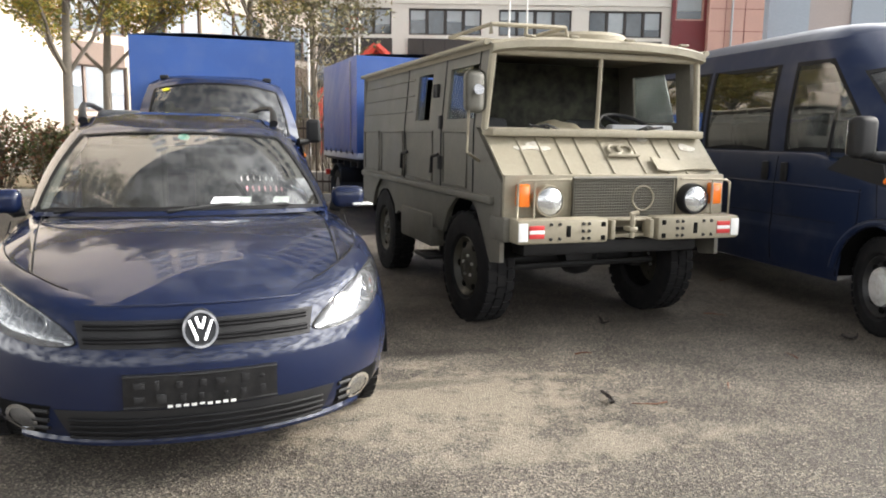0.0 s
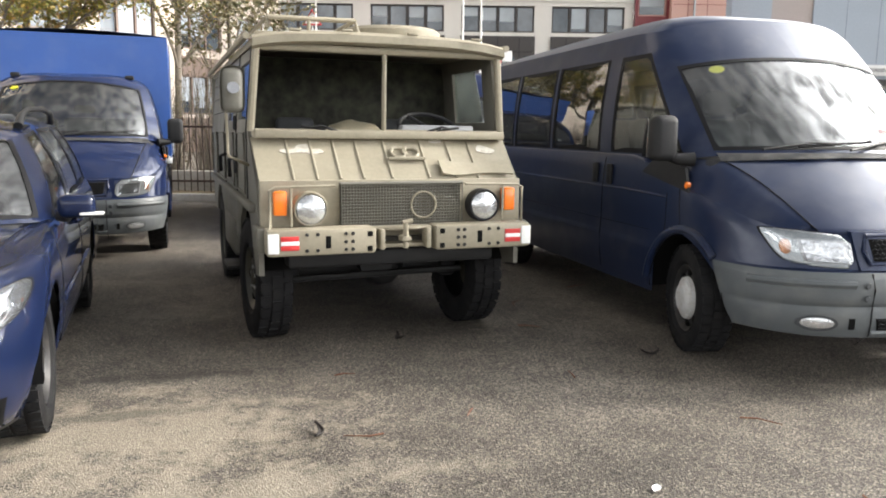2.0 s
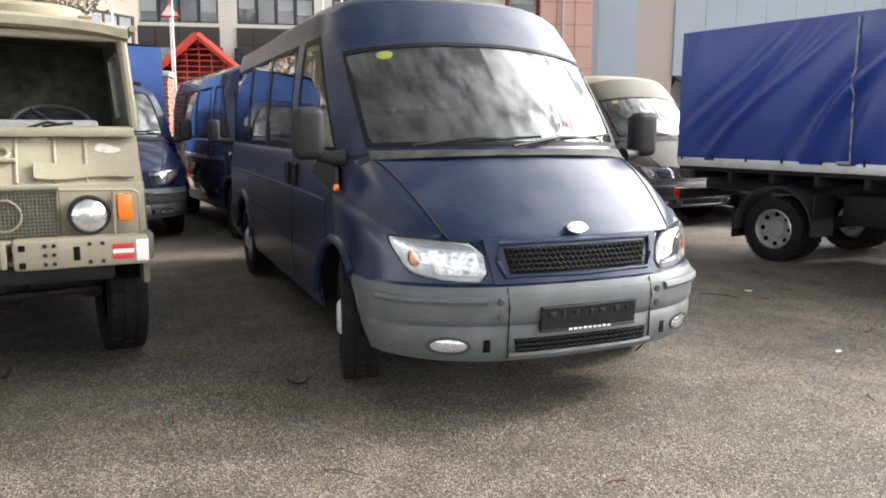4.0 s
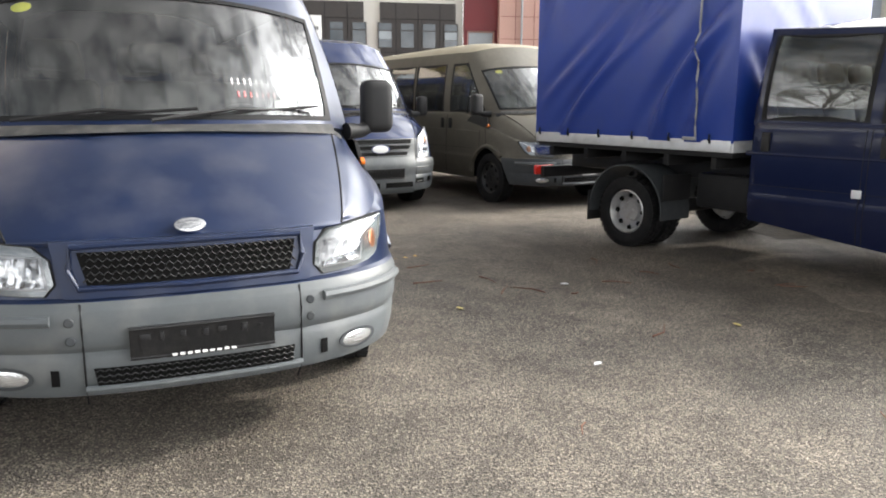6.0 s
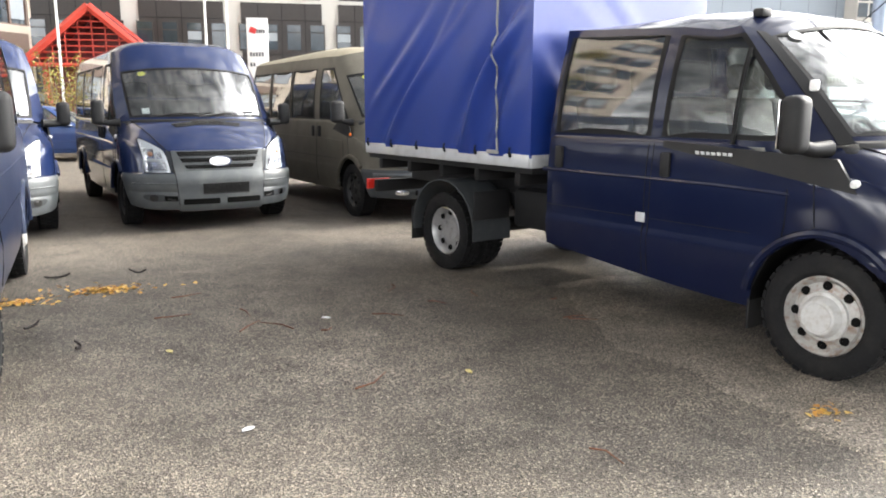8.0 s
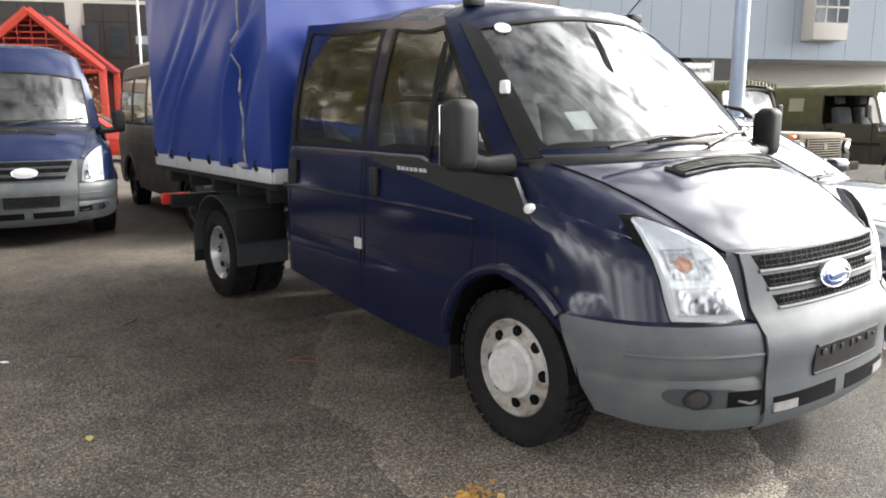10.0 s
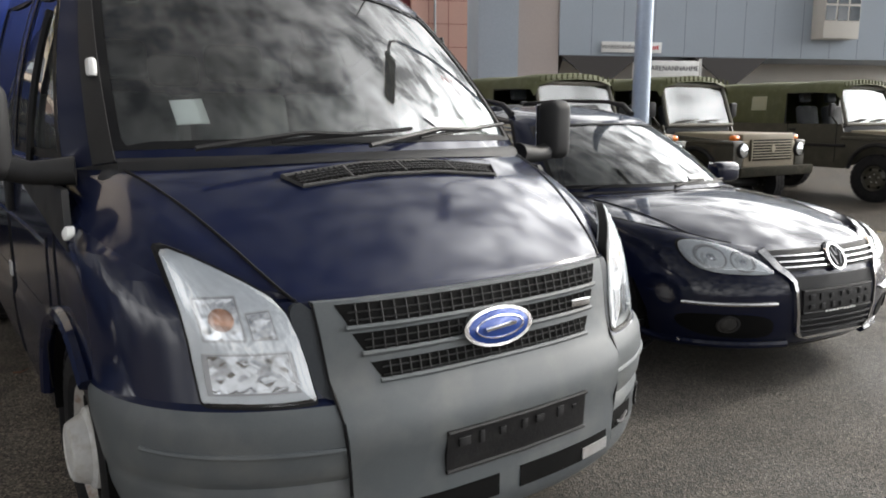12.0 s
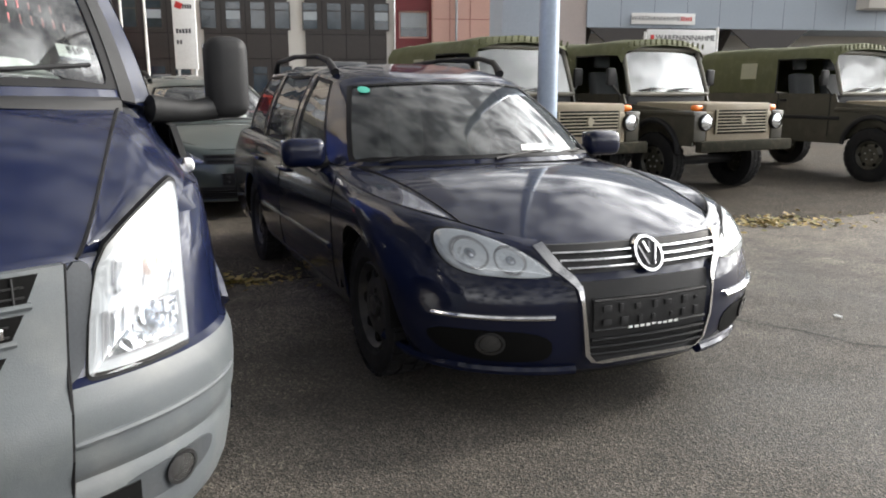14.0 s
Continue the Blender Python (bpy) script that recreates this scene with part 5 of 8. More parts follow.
def tilt_bed(v, y0, y1, z0, z1, half, wheel_y, twin=True, folds=True, seed=1, wheel_cap="dish"):
    """A flat bed with alloy side rails, a tarpaulin hood, mudguards and the rear axle, as parts of the truck v."""
    bm = bmesh.new()
    box(bm, (0, (y0 + y1) / 2, z0 - 0.05), (2 * half - 0.04, y1 - y0, 0.08), 0.01)
    part("bed_floor", bm, BLACK, v)
    for s in (-1, 1):
        bm = bmesh.new()
        box(bm, (s * half, (y0 + y1) / 2, z0 + 0.005), (0.035, y1 - y0, 0.1), 0.01)
        part("side_rail", bm, ALU, v, "dull aluminium side rail")
    for yy in (y0, y1):
        bm = bmesh.new()
        box(bm, (0, yy, z0 + 0.005), (2 * half, 0.035, 0.1), 0.01)
        part("end_rail", bm, ALU, v)
    # tarpaulin: sides with slanting folds
    rnd = random.Random(seed)
    fold = [(rnd.uniform(-1.2, 3.4), rnd.uniform(0.5, 1.0), rnd.uniform(0.05, 0.11), rnd.uniform(0.9, 1.6)) for _ in range(17)]
    def wav(a, zz):
        """Slack folds that fall slantwise towards the tail and fade at the rails."""
        q = (zz - z0) / (z1 - z0)
        h = 0.25 * math.sin(2.1 * a + 2.6 * q)
        for start, am, wd, slope in fold:
            d = a - start - slope * (1 - q) - 0.12 * math.sin(4 * q + start)
            h += am * (math.exp(-(d / wd) ** 2) - 0.7 * math.exp(-((d - 1.7 * wd) / wd) ** 2))
        return 0.034 * h * (0.18 + 0.82 * math.sin(math.pi * min(1, max(0, q)) ** 0.8)) if folds else 0.004 * h
    bm = bmesh.new()
    ny, nz = (110, 48) if folds else (46, 30)
    for s in (-1, 1):
        sheet(bm, [[(s * (half + 0.012 + max(0.0, min(1.0, (y - y0) / 0.3, (y1 - y) / 0.3)) * wav(y - y0, z)), y, z) for z in np.linspace(z0 + 0.03, z1, nz)] for y in np.linspace(y0 - 0.012, y1 + 0.012, ny)])
    for yy, s in ((y0, -1), (y1, 1)):
        sheet(bm, [[(x, yy + s * (0.012 + 0.4 * max(0.0, min(1.0, (half - abs(x)) / 0.3)) * wav(x + 1.3, z)), z) for z in np.linspace(z0 + 0.03, z1, nz)] for x in np.linspace(-half - 0.012, half + 0.012, 24)])
    sheet(bm, [[(x, y, z1 + 0.05 * (1 - (x / half) ** 2) + 0.004 * math.sin(9 * y)) for x in np.linspace(-half - 0.012, half + 0.012, 12)] for y in np.linspace(y0 - 0.012, y1 + 0.012, 24)])
    tp = part("tarpaulin", bm, TARP if folds else TARP_HAZY, v, "blue tarpaulin hood with slack folds", 60)
    bm = bmesh.new()
    for s in (-1, 1):
        for y in np.arange(y0 + 0.2, y1, 0.42):
            tube(bm, [(s * (half + 0.03), y, z0 + 0.1), (s * (half + 0.035), y, z0 + 0.06), (s * (half + 0.02), y, z0 + 0.03)], 0.012, 6)
    tagged(part("tarp_hook", bm, BLACK, tp), kind="stuff")
    for s in (-1, 1):
        bm = bmesh.new()
        tube(bm, [(s * (half + 0.022 + max(wav(0.33, z), 0.01 + sum(wav(0.33, z + d) for d in (-0.3, -0.15, 0, 0.15, 0.3)) / 5)), y0 + 0.33 + 0.03 * (z - z0) / (z1 - z0), z) for z in np.linspace(z0 + 0.08, z1 - 0.05, 18)], 0.009, 6)
        box(bm, (s * (half + 0.03), y0 + 0.4, z0 + 0.06), (0.02, 0.14, 0.03), 0.005)
        part("tension_cord", bm, CORD, tp)
    # chassis
    # black box added to darken the open gap between cab and rear wheels
    part("fuel_tank", box(bmesh.new(), (0, y0 + 0.28, 0.58), (1.25, 0.62, 0.32), 0.04), BLACK, v)
    bm = bmesh.new()
    for s in (-1, 1):
        box(bm, (s * 0.42, (y0 + y1) / 2 - 0.2, z0 - 0.25), (0.08, y1 - y0 + 0.4, 0.16), 0.01)
    for y in np.arange(y0 + 0.2, y1, 0.5):
        box(bm, (0, y, z0 - 0.14), (2 * half - 0.1, 0.06, 0.1), 0.01)
    tube(bm, [(-0.7, wheel_y, 0.335), (0.7, wheel_y, 0.335)], 0.07, 10)
    part("chassis_frame", bm, BLACK, v)
    for s in (-1, 1):
        bm = bmesh.new()
        P = []
        for k in range(15):
            a = radians(-8) + radians(196) * k / 14
            P.append([(s * (half - 0.02 - d), wheel_y - 0.45 * math.cos(a), 0.36 + 0.43 * math.sin(a)) for d in (0.0, 0.02, 0.4)])
        sheet(bm, P)
        thick(bm, 0.012)
        part("mudguard", bm, GUARD, v)
        bm = bmesh.new()
        box(bm, (s * (half - 0.2), wheel_y - 0.46, 0.6), (0.38, 0.02, 0.24), 0.006)
        part("splash_guard", bm, BLACK, v)
        bm = bmesh.new()
        box(bm, (s * (half - 0.2), wheel_y + 0.47, 0.35), (0.36, 0.015, 0.3), 0.005)
        part("mud_flap", bm, BLACK, v)
        wheel(v, s * (half - 0.13), wheel_y, 0.335, 0.335, 0.185, 0.21, s, STEEL, wheel_cap)
        if twin:
            wheel(v, s * (half - 0.36), wheel_y, 0.335, 0.335, 0.185, 0.21, s, STEEL, wheel_cap)
    bm = bmesh.new()
    box(bm, (0, y1 + 0.02, z0 - 0.38), (2 * half - 0.2, 0.06, 0.12), 0.01)
    part("rear_beam", bm, BLACK, v)
    for s in (-1, 1):
        bm = bmesh.new()
        box(bm, (s * (half - 0.16), y1 + 0.06, z0 - 0.36), (0.26, 0.04, 0.1), 0.01)
        part("tail_lamp", bm, RED, v)
    return tp


def estate(m, label, style, paint):
    """A small estate car with roof rails; style "wide" has a chrome shield grille, "slim" a narrow black one."""
    v = thing("estate_car", m, label, "car", "estate cars")
    slim = style == "slim"
    hull = Hull(
        nose=[(0.15, 0.14), (0.22, 0.04), (0.3, 0.01), (0.42, 0.0), (0.52, 0.012), (0.6, 0.045), (0.68, 0.09), (0.78, 0.18), (0.95, 0.4)],
        tail=[(0.2, 4.44), (0.5, 4.53), (0.9, 4.5), (1.05, 4.44)], width=[(z, w * (0.95 if slim else 1.0)) for z, w in ((0.18, 0.8), (0.3, 0.86), (0.45, 0.885), (0.65, 0.89), (0.8, 0.868), (0.95, 0.81))],
        corner=[(0.2, 0.66), (0.5, 0.7), (0.7, 0.82), (0.95, 1.1)], power=2.15 if slim else 2.35, tail_corner=0.35, tail_power=2.6,
        top=[(0.0, 0.685), (0.06, 0.695), (0.25, 0.76), (0.5, 0.8), (0.8, 0.83), (1.2, 0.865), (1.5, 0.88), (3.0, 0.93), (4.53, 0.95)],
        low=[(0.0, 0.165), (0.4, 0.17), (1.3, 0.2), (3.0, 0.2), (4.0, 0.24), (4.53, 0.3)], wheels=[0.88, 3.458], radius=0.345, wheel_z=0.315, roll=0.04)
    lv = [0.15, 0.165, 0.18, 0.2, 0.22, 0.26, 0.3, 0.34, 0.38, 0.42, 0.46, 0.5, 0.54, 0.58, 0.61, 0.64, 0.67, 0.7, 0.72, 0.75, 0.78, 0.81, 0.84, 0.87, 0.89, 0.91, 0.925, 0.94, 0.955, 0.97, 0.985]
    hull.build(lv, lambda x, y, z: "sill" if (z < 0.2) else "body", ["sill", "body"], {"sill": BLACK, "body": paint}, v)
    hull.wells(v, 0.24)
    hull.wedge(v, paint, 0.688, 0.57, 0.69, lambda u: 1.06 + 0.38 * u * u, 0.9, 0.05, [Vector((0.7, 1.52, 0.878)), Vector((0.74, 1.62, 0.88)), Vector((0.765, 1.78, 0.888))], 1.76, 0.035)
    for s in (-1, 1):
        seam(v, [(s * p.x, p.y, p.z + 0.001) for p in hull.wedge_edge], 0.0035, "bonnet_gap")
    drop = 0.026 if slim else 0.0
    fr = lambda x, z, off=0.0: Vector((x, hull.front(x, z - drop) - off, z - drop))
    # cabin
    cb, ce, ct, cc = (0, 1.08, 0.905), (0.735, 1.5, 0.875), (0, 1.93, 1.32), (0.545, 2.1, 1.295)
    keys = list(zip(arc(cb, ce, 8), arc(ct, cc, 8))) + [(ce, cc)]
    def k2(yb, yt, xb=0.79, xt=0.595, zb=0.895, zt=1.375):
        return ((xb, yb, zb + 0.012 * (yb - 1.6)), (xt, yt, zt))
    keys += [k2(1.62, 2.16, 0.775, 0.575, 0.88, 1.308), k2(1.72, 2.24, 0.785, 0.585, 0.89, 1.325), k2(2.46, 2.52, zt=1.36), k2(2.54, 2.6, zt=1.365), k2(3.3, 3.36), k2(3.38, 3.44), k2(4.06, 3.95, 0.77, 0.58), k2(4.2, 4.0, 0.74, 0.56), k2(4.38, 4.08, 0.6, 0.47), ((0, 4.44, 0.94), (0, 4.12, 1.4))]
    splits = [1] * 8 + [1, 1, 3, 1, 3, 1, 3, 1, 2, 3]
    B, T, ix = lines(keys, splits)
    cabin = Cabin(B, T, 0.028, [0, 0.04, 0.1, 0.2, 0.32, 0.44, 0.56, 0.68, 0.8, 0.9, 0.95, 1.0])
    cabin.build([("windscreen", 0, ix[8], 1, 10, GLASS, False), ("door_window", ix[10], ix[11], 1, 10, GLASS, True), ("rear_door_window", ix[12], ix[13], 1, 10, GLASS, True),
                 ("quarter_window", ix[14], ix[15], 1, 10, GLASS, True), ("tailgate_window", ix[17], ix[18], 2, 10, GLASS, False)], v, paint)
    cabin.roof(curve([(1.93, 1.32), (2.2, 1.375), (2.8, 1.432), (3.6, 1.435), (4.12, 1.4)]), v, paint)
    # interior
    bm = bmesh.new()
    box(bm, (0, 2.75, 0.35), (1.45, 2.9, 0.05))
    part("cabin_floor", bm, DASH, v)
    bm = bmesh.new()
    box(bm, (0, 1.58, 0.8), (1.36, 0.6, 0.16), 0.05, seg=3)
    part("dashboard", bm, DASH, v)
    for sx in (-0.37, 0.37):
        seat(v, sx, 2.25, 0.55, 0.5, 0.56)
        seat(v, sx, 3.15, 0.58, 0.56, 0.52, "rear_seat")
    steering_wheel(v, 0.37, 1.9, 0.88, 0.185, 25)
    for s in (-1, 1):
        bm = bmesh.new()
        tube(bm, [cabin.at(ix[9], q, -0.05) * 1 for q in (0.05, 0.5, 0.95)] if s > 0 else [Vector((-p.x, p.y, p.z)) for p in (cabin.at(ix[9], q, -0.05) for q in (0.05, 0.5, 0.95))], 0.035, 8)
        part("pillar_trim", bm, TRIM, v)
    bm = bmesh.new()
    box(bm, (0, 2.02, 1.255), (0.24, 0.04, 0.07), 0.018)
    part("rear_view_mirror", bm, BLACK, v)
    # windscreen papers and stickers
    def ws(x, q, off=0.004):
        f = abs(x) / 0.62
        c = min(7.99, f * 8)
        i = int(c)
        a, b = cabin.at(i, q, off), cabin.at(i + 1, q, off)
        p = a.lerp(b, c - i)
        return Vector((x, p.y, p.z))
    for xx, ww in (((0.2, 0.2), (0.47, 0.1)) if slim else ((0.18, 0.2), (0.47, 0.07))):
        part("paper_note", patch(ws, [(xx - ww / 2, 0.095), (xx + ww / 2, 0.095), (xx + ww / 2 + 0.01, 0.15), (xx - ww / 2 + 0.02, 0.15)], 4, 2, 0.004, 0.002), PAPER, v, "sheet of white paper behind the windscreen")
    part("sticker", disc(lambda a, b, o=0.0: ws(a, b, o), -0.5 if not slim else 0.0, 0.88, 0.03, 0.05, -0.006, 0.002), GREEN_T, v)
    if slim:
        strokes(v, "marker_writing", PINK_INK, lambda a, b: ws(0.29 + a, 0.2 + b * 1.6, 0.004), 7, 0.033, 0.034, 5, 0.78, 0.001)
        strokes(v, "marker_writing", WHITE_INK, lambda a, b: ws(0.27 + a, 0.31 + b * 1.6, 0.004), 6, 0.034, 0.03, 8, 0.85, 0.001)
    else:
        strokes(v, "marker_writing", RED_INK, lambda a, b: ws(0.33 + a, 0.2 + b * 1.6, 0.004), 6, 0.03, 0.035, 5, 0.6, 0.001)
    # nose
    for s in (-1, 1):
        if slim:
            headlamp(v, fr, s, [(0.41, 0.583), (0.44, 0.63), (0.57, 0.705), (0.72, 0.76), (0.785, 0.768), (0.803, 0.73), (0.775, 0.655), (0.69, 0.607), (0.55, 0.58)], [(0.56, 0.652, 0.042, 0.038), (0.69, 0.69, 0.052, 0.05)])
        else:
            headlamp(v, fr, s, [(0.4, 0.592), (0.43, 0.632), (0.54, 0.7), (0.65, 0.738), (0.725, 0.735), (0.748, 0.69), (0.738, 0.63), (0.69, 0.592), (0.56, 0.58), (0.42, 0.58)], [(0.535, 0.64, 0.05, 0.048), (0.655, 0.662, 0.054, 0.054)], housing=LAMP_WHITE)
        # side pieces
        sdd = (lambda s_: lambda y, z, off=0.0: Vector((s_ * (hull.side(y, z) + off), y, z)))(s)
        for yy in (1.32, 2.5, 3.32):
            seam(v, [sdd(yy + (0.1 * (z - 0.6) if yy > 3 else 0), z, 0.001) for z in np.linspace(0.66 if yy > 3 else 0.3, 0.87, 8)])
        seam(v, [sdd(y, 0.3, 0.001) for y in np.linspace(1.32, 3.0, 8)])
        for yh in (2.36, 3.2):
            hb = bmesh.new()
            tube(hb, [sdd(yh - 0.1, 0.79, 0.01), sdd(yh - 0.05, 0.795, 0.035), sdd(yh + 0.06, 0.795, 0.035), sdd(yh + 0.1, 0.79, 0.01)], 0.014, 8)
            part("door_handle", hb, paint, v)
        mb = bmesh.new()
        tube(mb, [sdd(y, 0.5, 0.002) for y in np.linspace(1.36, 3.0, 8)], 0.014, 8)
        part("door_strip", mb, paint, v)
        pod = mirror_pod(v, s * (0.9 if slim else 0.93), 1.66, 0.94, s, (0.19, 0.11, 0.125) if slim else (0.23, 0.13, 0.15), paint, (s * 0.8, 1.68, 0.89))
        if slim:
            bm = bmesh.new()
            box(bm, (s * 0.975, 1.625, 0.9), (0.12, 0.09, 0.014), 0.008)
            part("side_repeater", bm, WHITE, pod)
        bm = bmesh.new()
        tube(bm, [(s * 0.56, 2.3, 1.36), (s * 0.57, 2.4, 1.43), (s * 0.58, 2.62, 1.465), (s * 0.585, 3.2, 1.48), (s * 0.57, 3.8, 1.46), (s * 0.55, 3.98, 1.39)], [0.028, 0.02, 0.016, 0.016, 0.02, 0.026], 10)
        part("roof_rail", bm, BLACK, v, "black roof rail")
        part("fog_lamp", disc(fr, s * 0.62, 0.3 if slim else 0.33, 0.045 if slim else 0.034, 0.045 if slim else 0.034, 0.008, 0.03, dome=0.006), FACET if slim else FOG_GLASS, v)
        if slim:
            part("fog_lamp_ring", disc(fr, s * 0.62, 0.3, 0.06, 0.06, 0.012, 0.03, inner=0.76), CHROME, v)
    if slim:
        part("grille", patch(fr, [(-0.4, 0.575), (0.4, 0.575), (0.42, 0.665), (-0.42, 0.665)], 14, 3, 0.004, 0.02), BLACK, v)
        bm = bmesh.new()
        for zz in (0.597, 0.64):
            for d in (0, 0.012):
                tube(bm, [fr(x, zz + d, 0.008) for x in np.linspace(-0.39, 0.39, 14)], 0.006, 6)
        part("grille_bar", bm, SEAL, v)
        low = [(-0.45, 0.24), (0.45, 0.24), (0.5, 0.355), (-0.5, 0.355)]
        part("lower_grille", patch(fr, low, 14, 4, 0.004, 0.02), BLACK, v)
        bm = bmesh.new()
        for zz in (0.245, 0.27, 0.295, 0.32):
            tube(bm, [fr(x, zz, 0.012) for x in np.linspace(-0.45, 0.45, 14)], 0.006, 6)
        part("grille_slat", bm, SEAL, v)
        bm = bmesh.new()
        tube(bm, [fr(x, 0.222, 0.006) for x in np.linspace(-0.62, 0.62, 18)], 0.02, 8)
        part("lip_trim", bm, paint, v)
        for s in (-1, 1):
            part("corner_intake", patch(fr, [(s * 0.62 - 0.12, 0.24), (s * 0.62 + 0.08, 0.24), (s * 0.62 + 0.11, 0.365), (s * 0.62 - 0.08, 0.365)], 8, 3, 0.002, 0.02), DARK, v)
            for zz in (0.275, 0.31, 0.345):
                bm = bmesh.new()
                tube(bm, [fr(s * x, zz, 0.006) for x in np.linspace(0.52, 0.575, 5)], 0.008, 6)
                part("intake_slat", bm, BLACK, v)
        ez, er = 0.636, 0.062
        plate_holder(v, fr, 0.0, 0.425)
    else:
        bm = bmesh.new()
        left = [(-0.45, 0.692, 0.038), (-0.4, 0.61, 0.036), (-0.355, 0.572, 0.03), (-0.325, 0.54, 0.02), (-0.315, 0.49, 0.012), (-0.305, 0.38, 0.014), (-0.288, 0.28, 0.018), (-0.255, 0.246, 0.018)]
        outer = [(x, z) for x, z, _ in left] + [(-0.2, 0.234), (0.2, 0.234)] + [(-x, z) for x, z, _ in left[::-1]]
        inner = [(x + w, z + w * (0.35 if z > 0.5 else 0.1)) for x, z, w in left] + [(-0.2, 0.254), (0.2, 0.254)] + [(-x - w, z + w * (0.35 if z > 0.5 else 0.1)) for x, z, w in left[::-1]]
        sheet(bm, [[fr(a[0], a[1], 0.004), fr(a[0] * 0.97 + b[0] * 0.03, a[1] * 0.97 + b[1] * 0.03, 0.022), fr(b[0], b[1], 0.024), fr(b[0], b[1], 0.0)] for a, b in zip(outer, inner)])
        part("grille_surround", bm, CHROME, v, "chrome shield-shaped grille surround")
        part("grille", patch(fr, [(-0.345, 0.59), (0.345, 0.59), (0.43, 0.69), (-0.43, 0.69)], 12, 3, 0.006, 0.02), BLACK, v)
        part("lower_grille", patch(fr, [(-0.26, 0.25), (0.26, 0.25), (0.3, 0.56), (-0.3, 0.56)], 12, 4, 0.004, 0.02), BLACK, v)
        bm = bmesh.new()
        for zz, hw in ((0.61, 0.345), (0.637, 0.366), (0.664, 0.386)):
            tube(bm, [fr(x, zz, 0.014) for x in np.linspace(-hw, hw, 12)], 0.006, 6)
        part("grille_bar", bm, CHROME, v)
        bm = bmesh.new()
        for zz in (0.28, 0.31, 0.34):
            tube(bm, [fr(x, zz, 0.014) for x in np.linspace(-0.27, 0.27, 12)], 0.008, 6)
        part("grille_slat", bm, SEAL, v)
        for s in (-1, 1):
            bm = bmesh.new()
            tube(bm, [fr(s * x, 0.437, 0.009) for x in np.linspace(0.41, 0.79, 10)], 0.011, 8)
            part("bumper_strip", bm, CHROME, v)
            part("corner_intake", blob(fr, [(s * 0.4, 0.27), (s * 0.5, 0.25), (s * 0.7, 0.26), (s * 0.79, 0.31), (s * 0.8, 0.375), (s * 0.7, 0.385), (s * 0.42, 0.375)], 0.003, 0.02), DARK, v)
            part("fog_ring", disc(fr, s * 0.62, 0.33, 0.046, 0.046, 0.012, 0.02, inner=0.8), STEEL_BLK, v)
            bm = bmesh.new()
            tube(bm, [fr(s * x, 0.215 + 0.02 * (x > 0.8), 0.004) for x in np.linspace(0.3, 0.84, 12)], 0.022, 8)
            part("lower_lip", bm, PAINT_NAVY, v)
        ez, er = 0.648, 0.064
        plate_holder(v, fr, 0.0, 0.435)
    bad = part("badge", disc(fr, 0, ez, er, er, 0.03, 0.03), DASH, v, "round chrome badge")
    part("badge_ring", disc(fr, 0, ez, er, er, 0.036, 0.02, inner=0.86), CHROME, bad)
    bm = bmesh.new()
    for a, b in (((-0.62, 0.45), (-0.2, -0.6)), ((0.62, 0.45), (0.2, -0.6)), ((-0.24, 0.62), (-0.04, 0.05)), ((0.24, 0.62), (0.04, 0.05))):
        tube(bm, [fr(a[0] * er, ez + a[1] * er, 0.034), fr(b[0] * er, ez + b[1] * er, 0.034)], 0.006, 6)
    part("badge_bar", bm, CHROME, bad)
    wiper(v, (-0.1, 1.1, 0.925), (0.5, 1.28, 0.935))
    wiper(v, (-0.62, 1.36, 0.905), (-0.02, 1.13, 0.94))
    bm = bmesh.new()
    box(bm, (0, 2.2, 0.25), (1.4, 3.6, 0.1))
    part("underbody", bm, DARK, v)
    for s in (-1, 1):
        for yw in (0.88, 3.458):
            wheel(v, s * (0.712 if slim else 0.755), yw, 0.315, 0.315, 0.2, 0.2, s, STEEL_BLK, "hub")
    seam(v, [(hull.grid[i][-1][0], hull.grid[i][-1][1], hull.grid[i][-1][2] + 0.001) for i in range(8, 40) if hull.grid[i][-1][1] < 1.5], 0.003)
    seam(v, [(-hull.grid[i][-1][0], hull.grid[i][-1][1], hull.grid[i][-1][2] + 0.001) for i in range(8, 40) if hull.grid[i][-1][1] < 1.5], 0.003)
    return v, hull, cabin


def slab(bm, poly, x0, x1):
    """A prism: polygon of (y, z) pushed from x0 to x1."""
    a, b = [bm.verts.new((x0, y, z)) for y, z in poly], [bm.verts.new((x1, y, z)) for y, z in poly]
    n = len(poly)
    bm.faces.new(a[::-1]), bm.faces.new(b)
    for i in range(n):
        bm.faces.new((a[i], a[(i + 1) % n], b[(i + 1) % n], b[i]))
    return bm


def quad_panel(bm, q, t):
    """A flat panel through four corners, t thick, its back away from the first side."""
    q = [Vector(p) for p in q]
    n = (q[1] - q[0]).cross(q[3] - q[0]).normalized() * t
    a, b = [bm.verts.new(p) for p in q], [bm.verts.new(p - n) for p in q]
    bm.faces.new(a), bm.faces.new(b[::-1])
    for i in range(4):
        bm.faces.new((a[i], b[i], b[(i + 1) % 4], a[(i + 1) % 4]))
    return bm


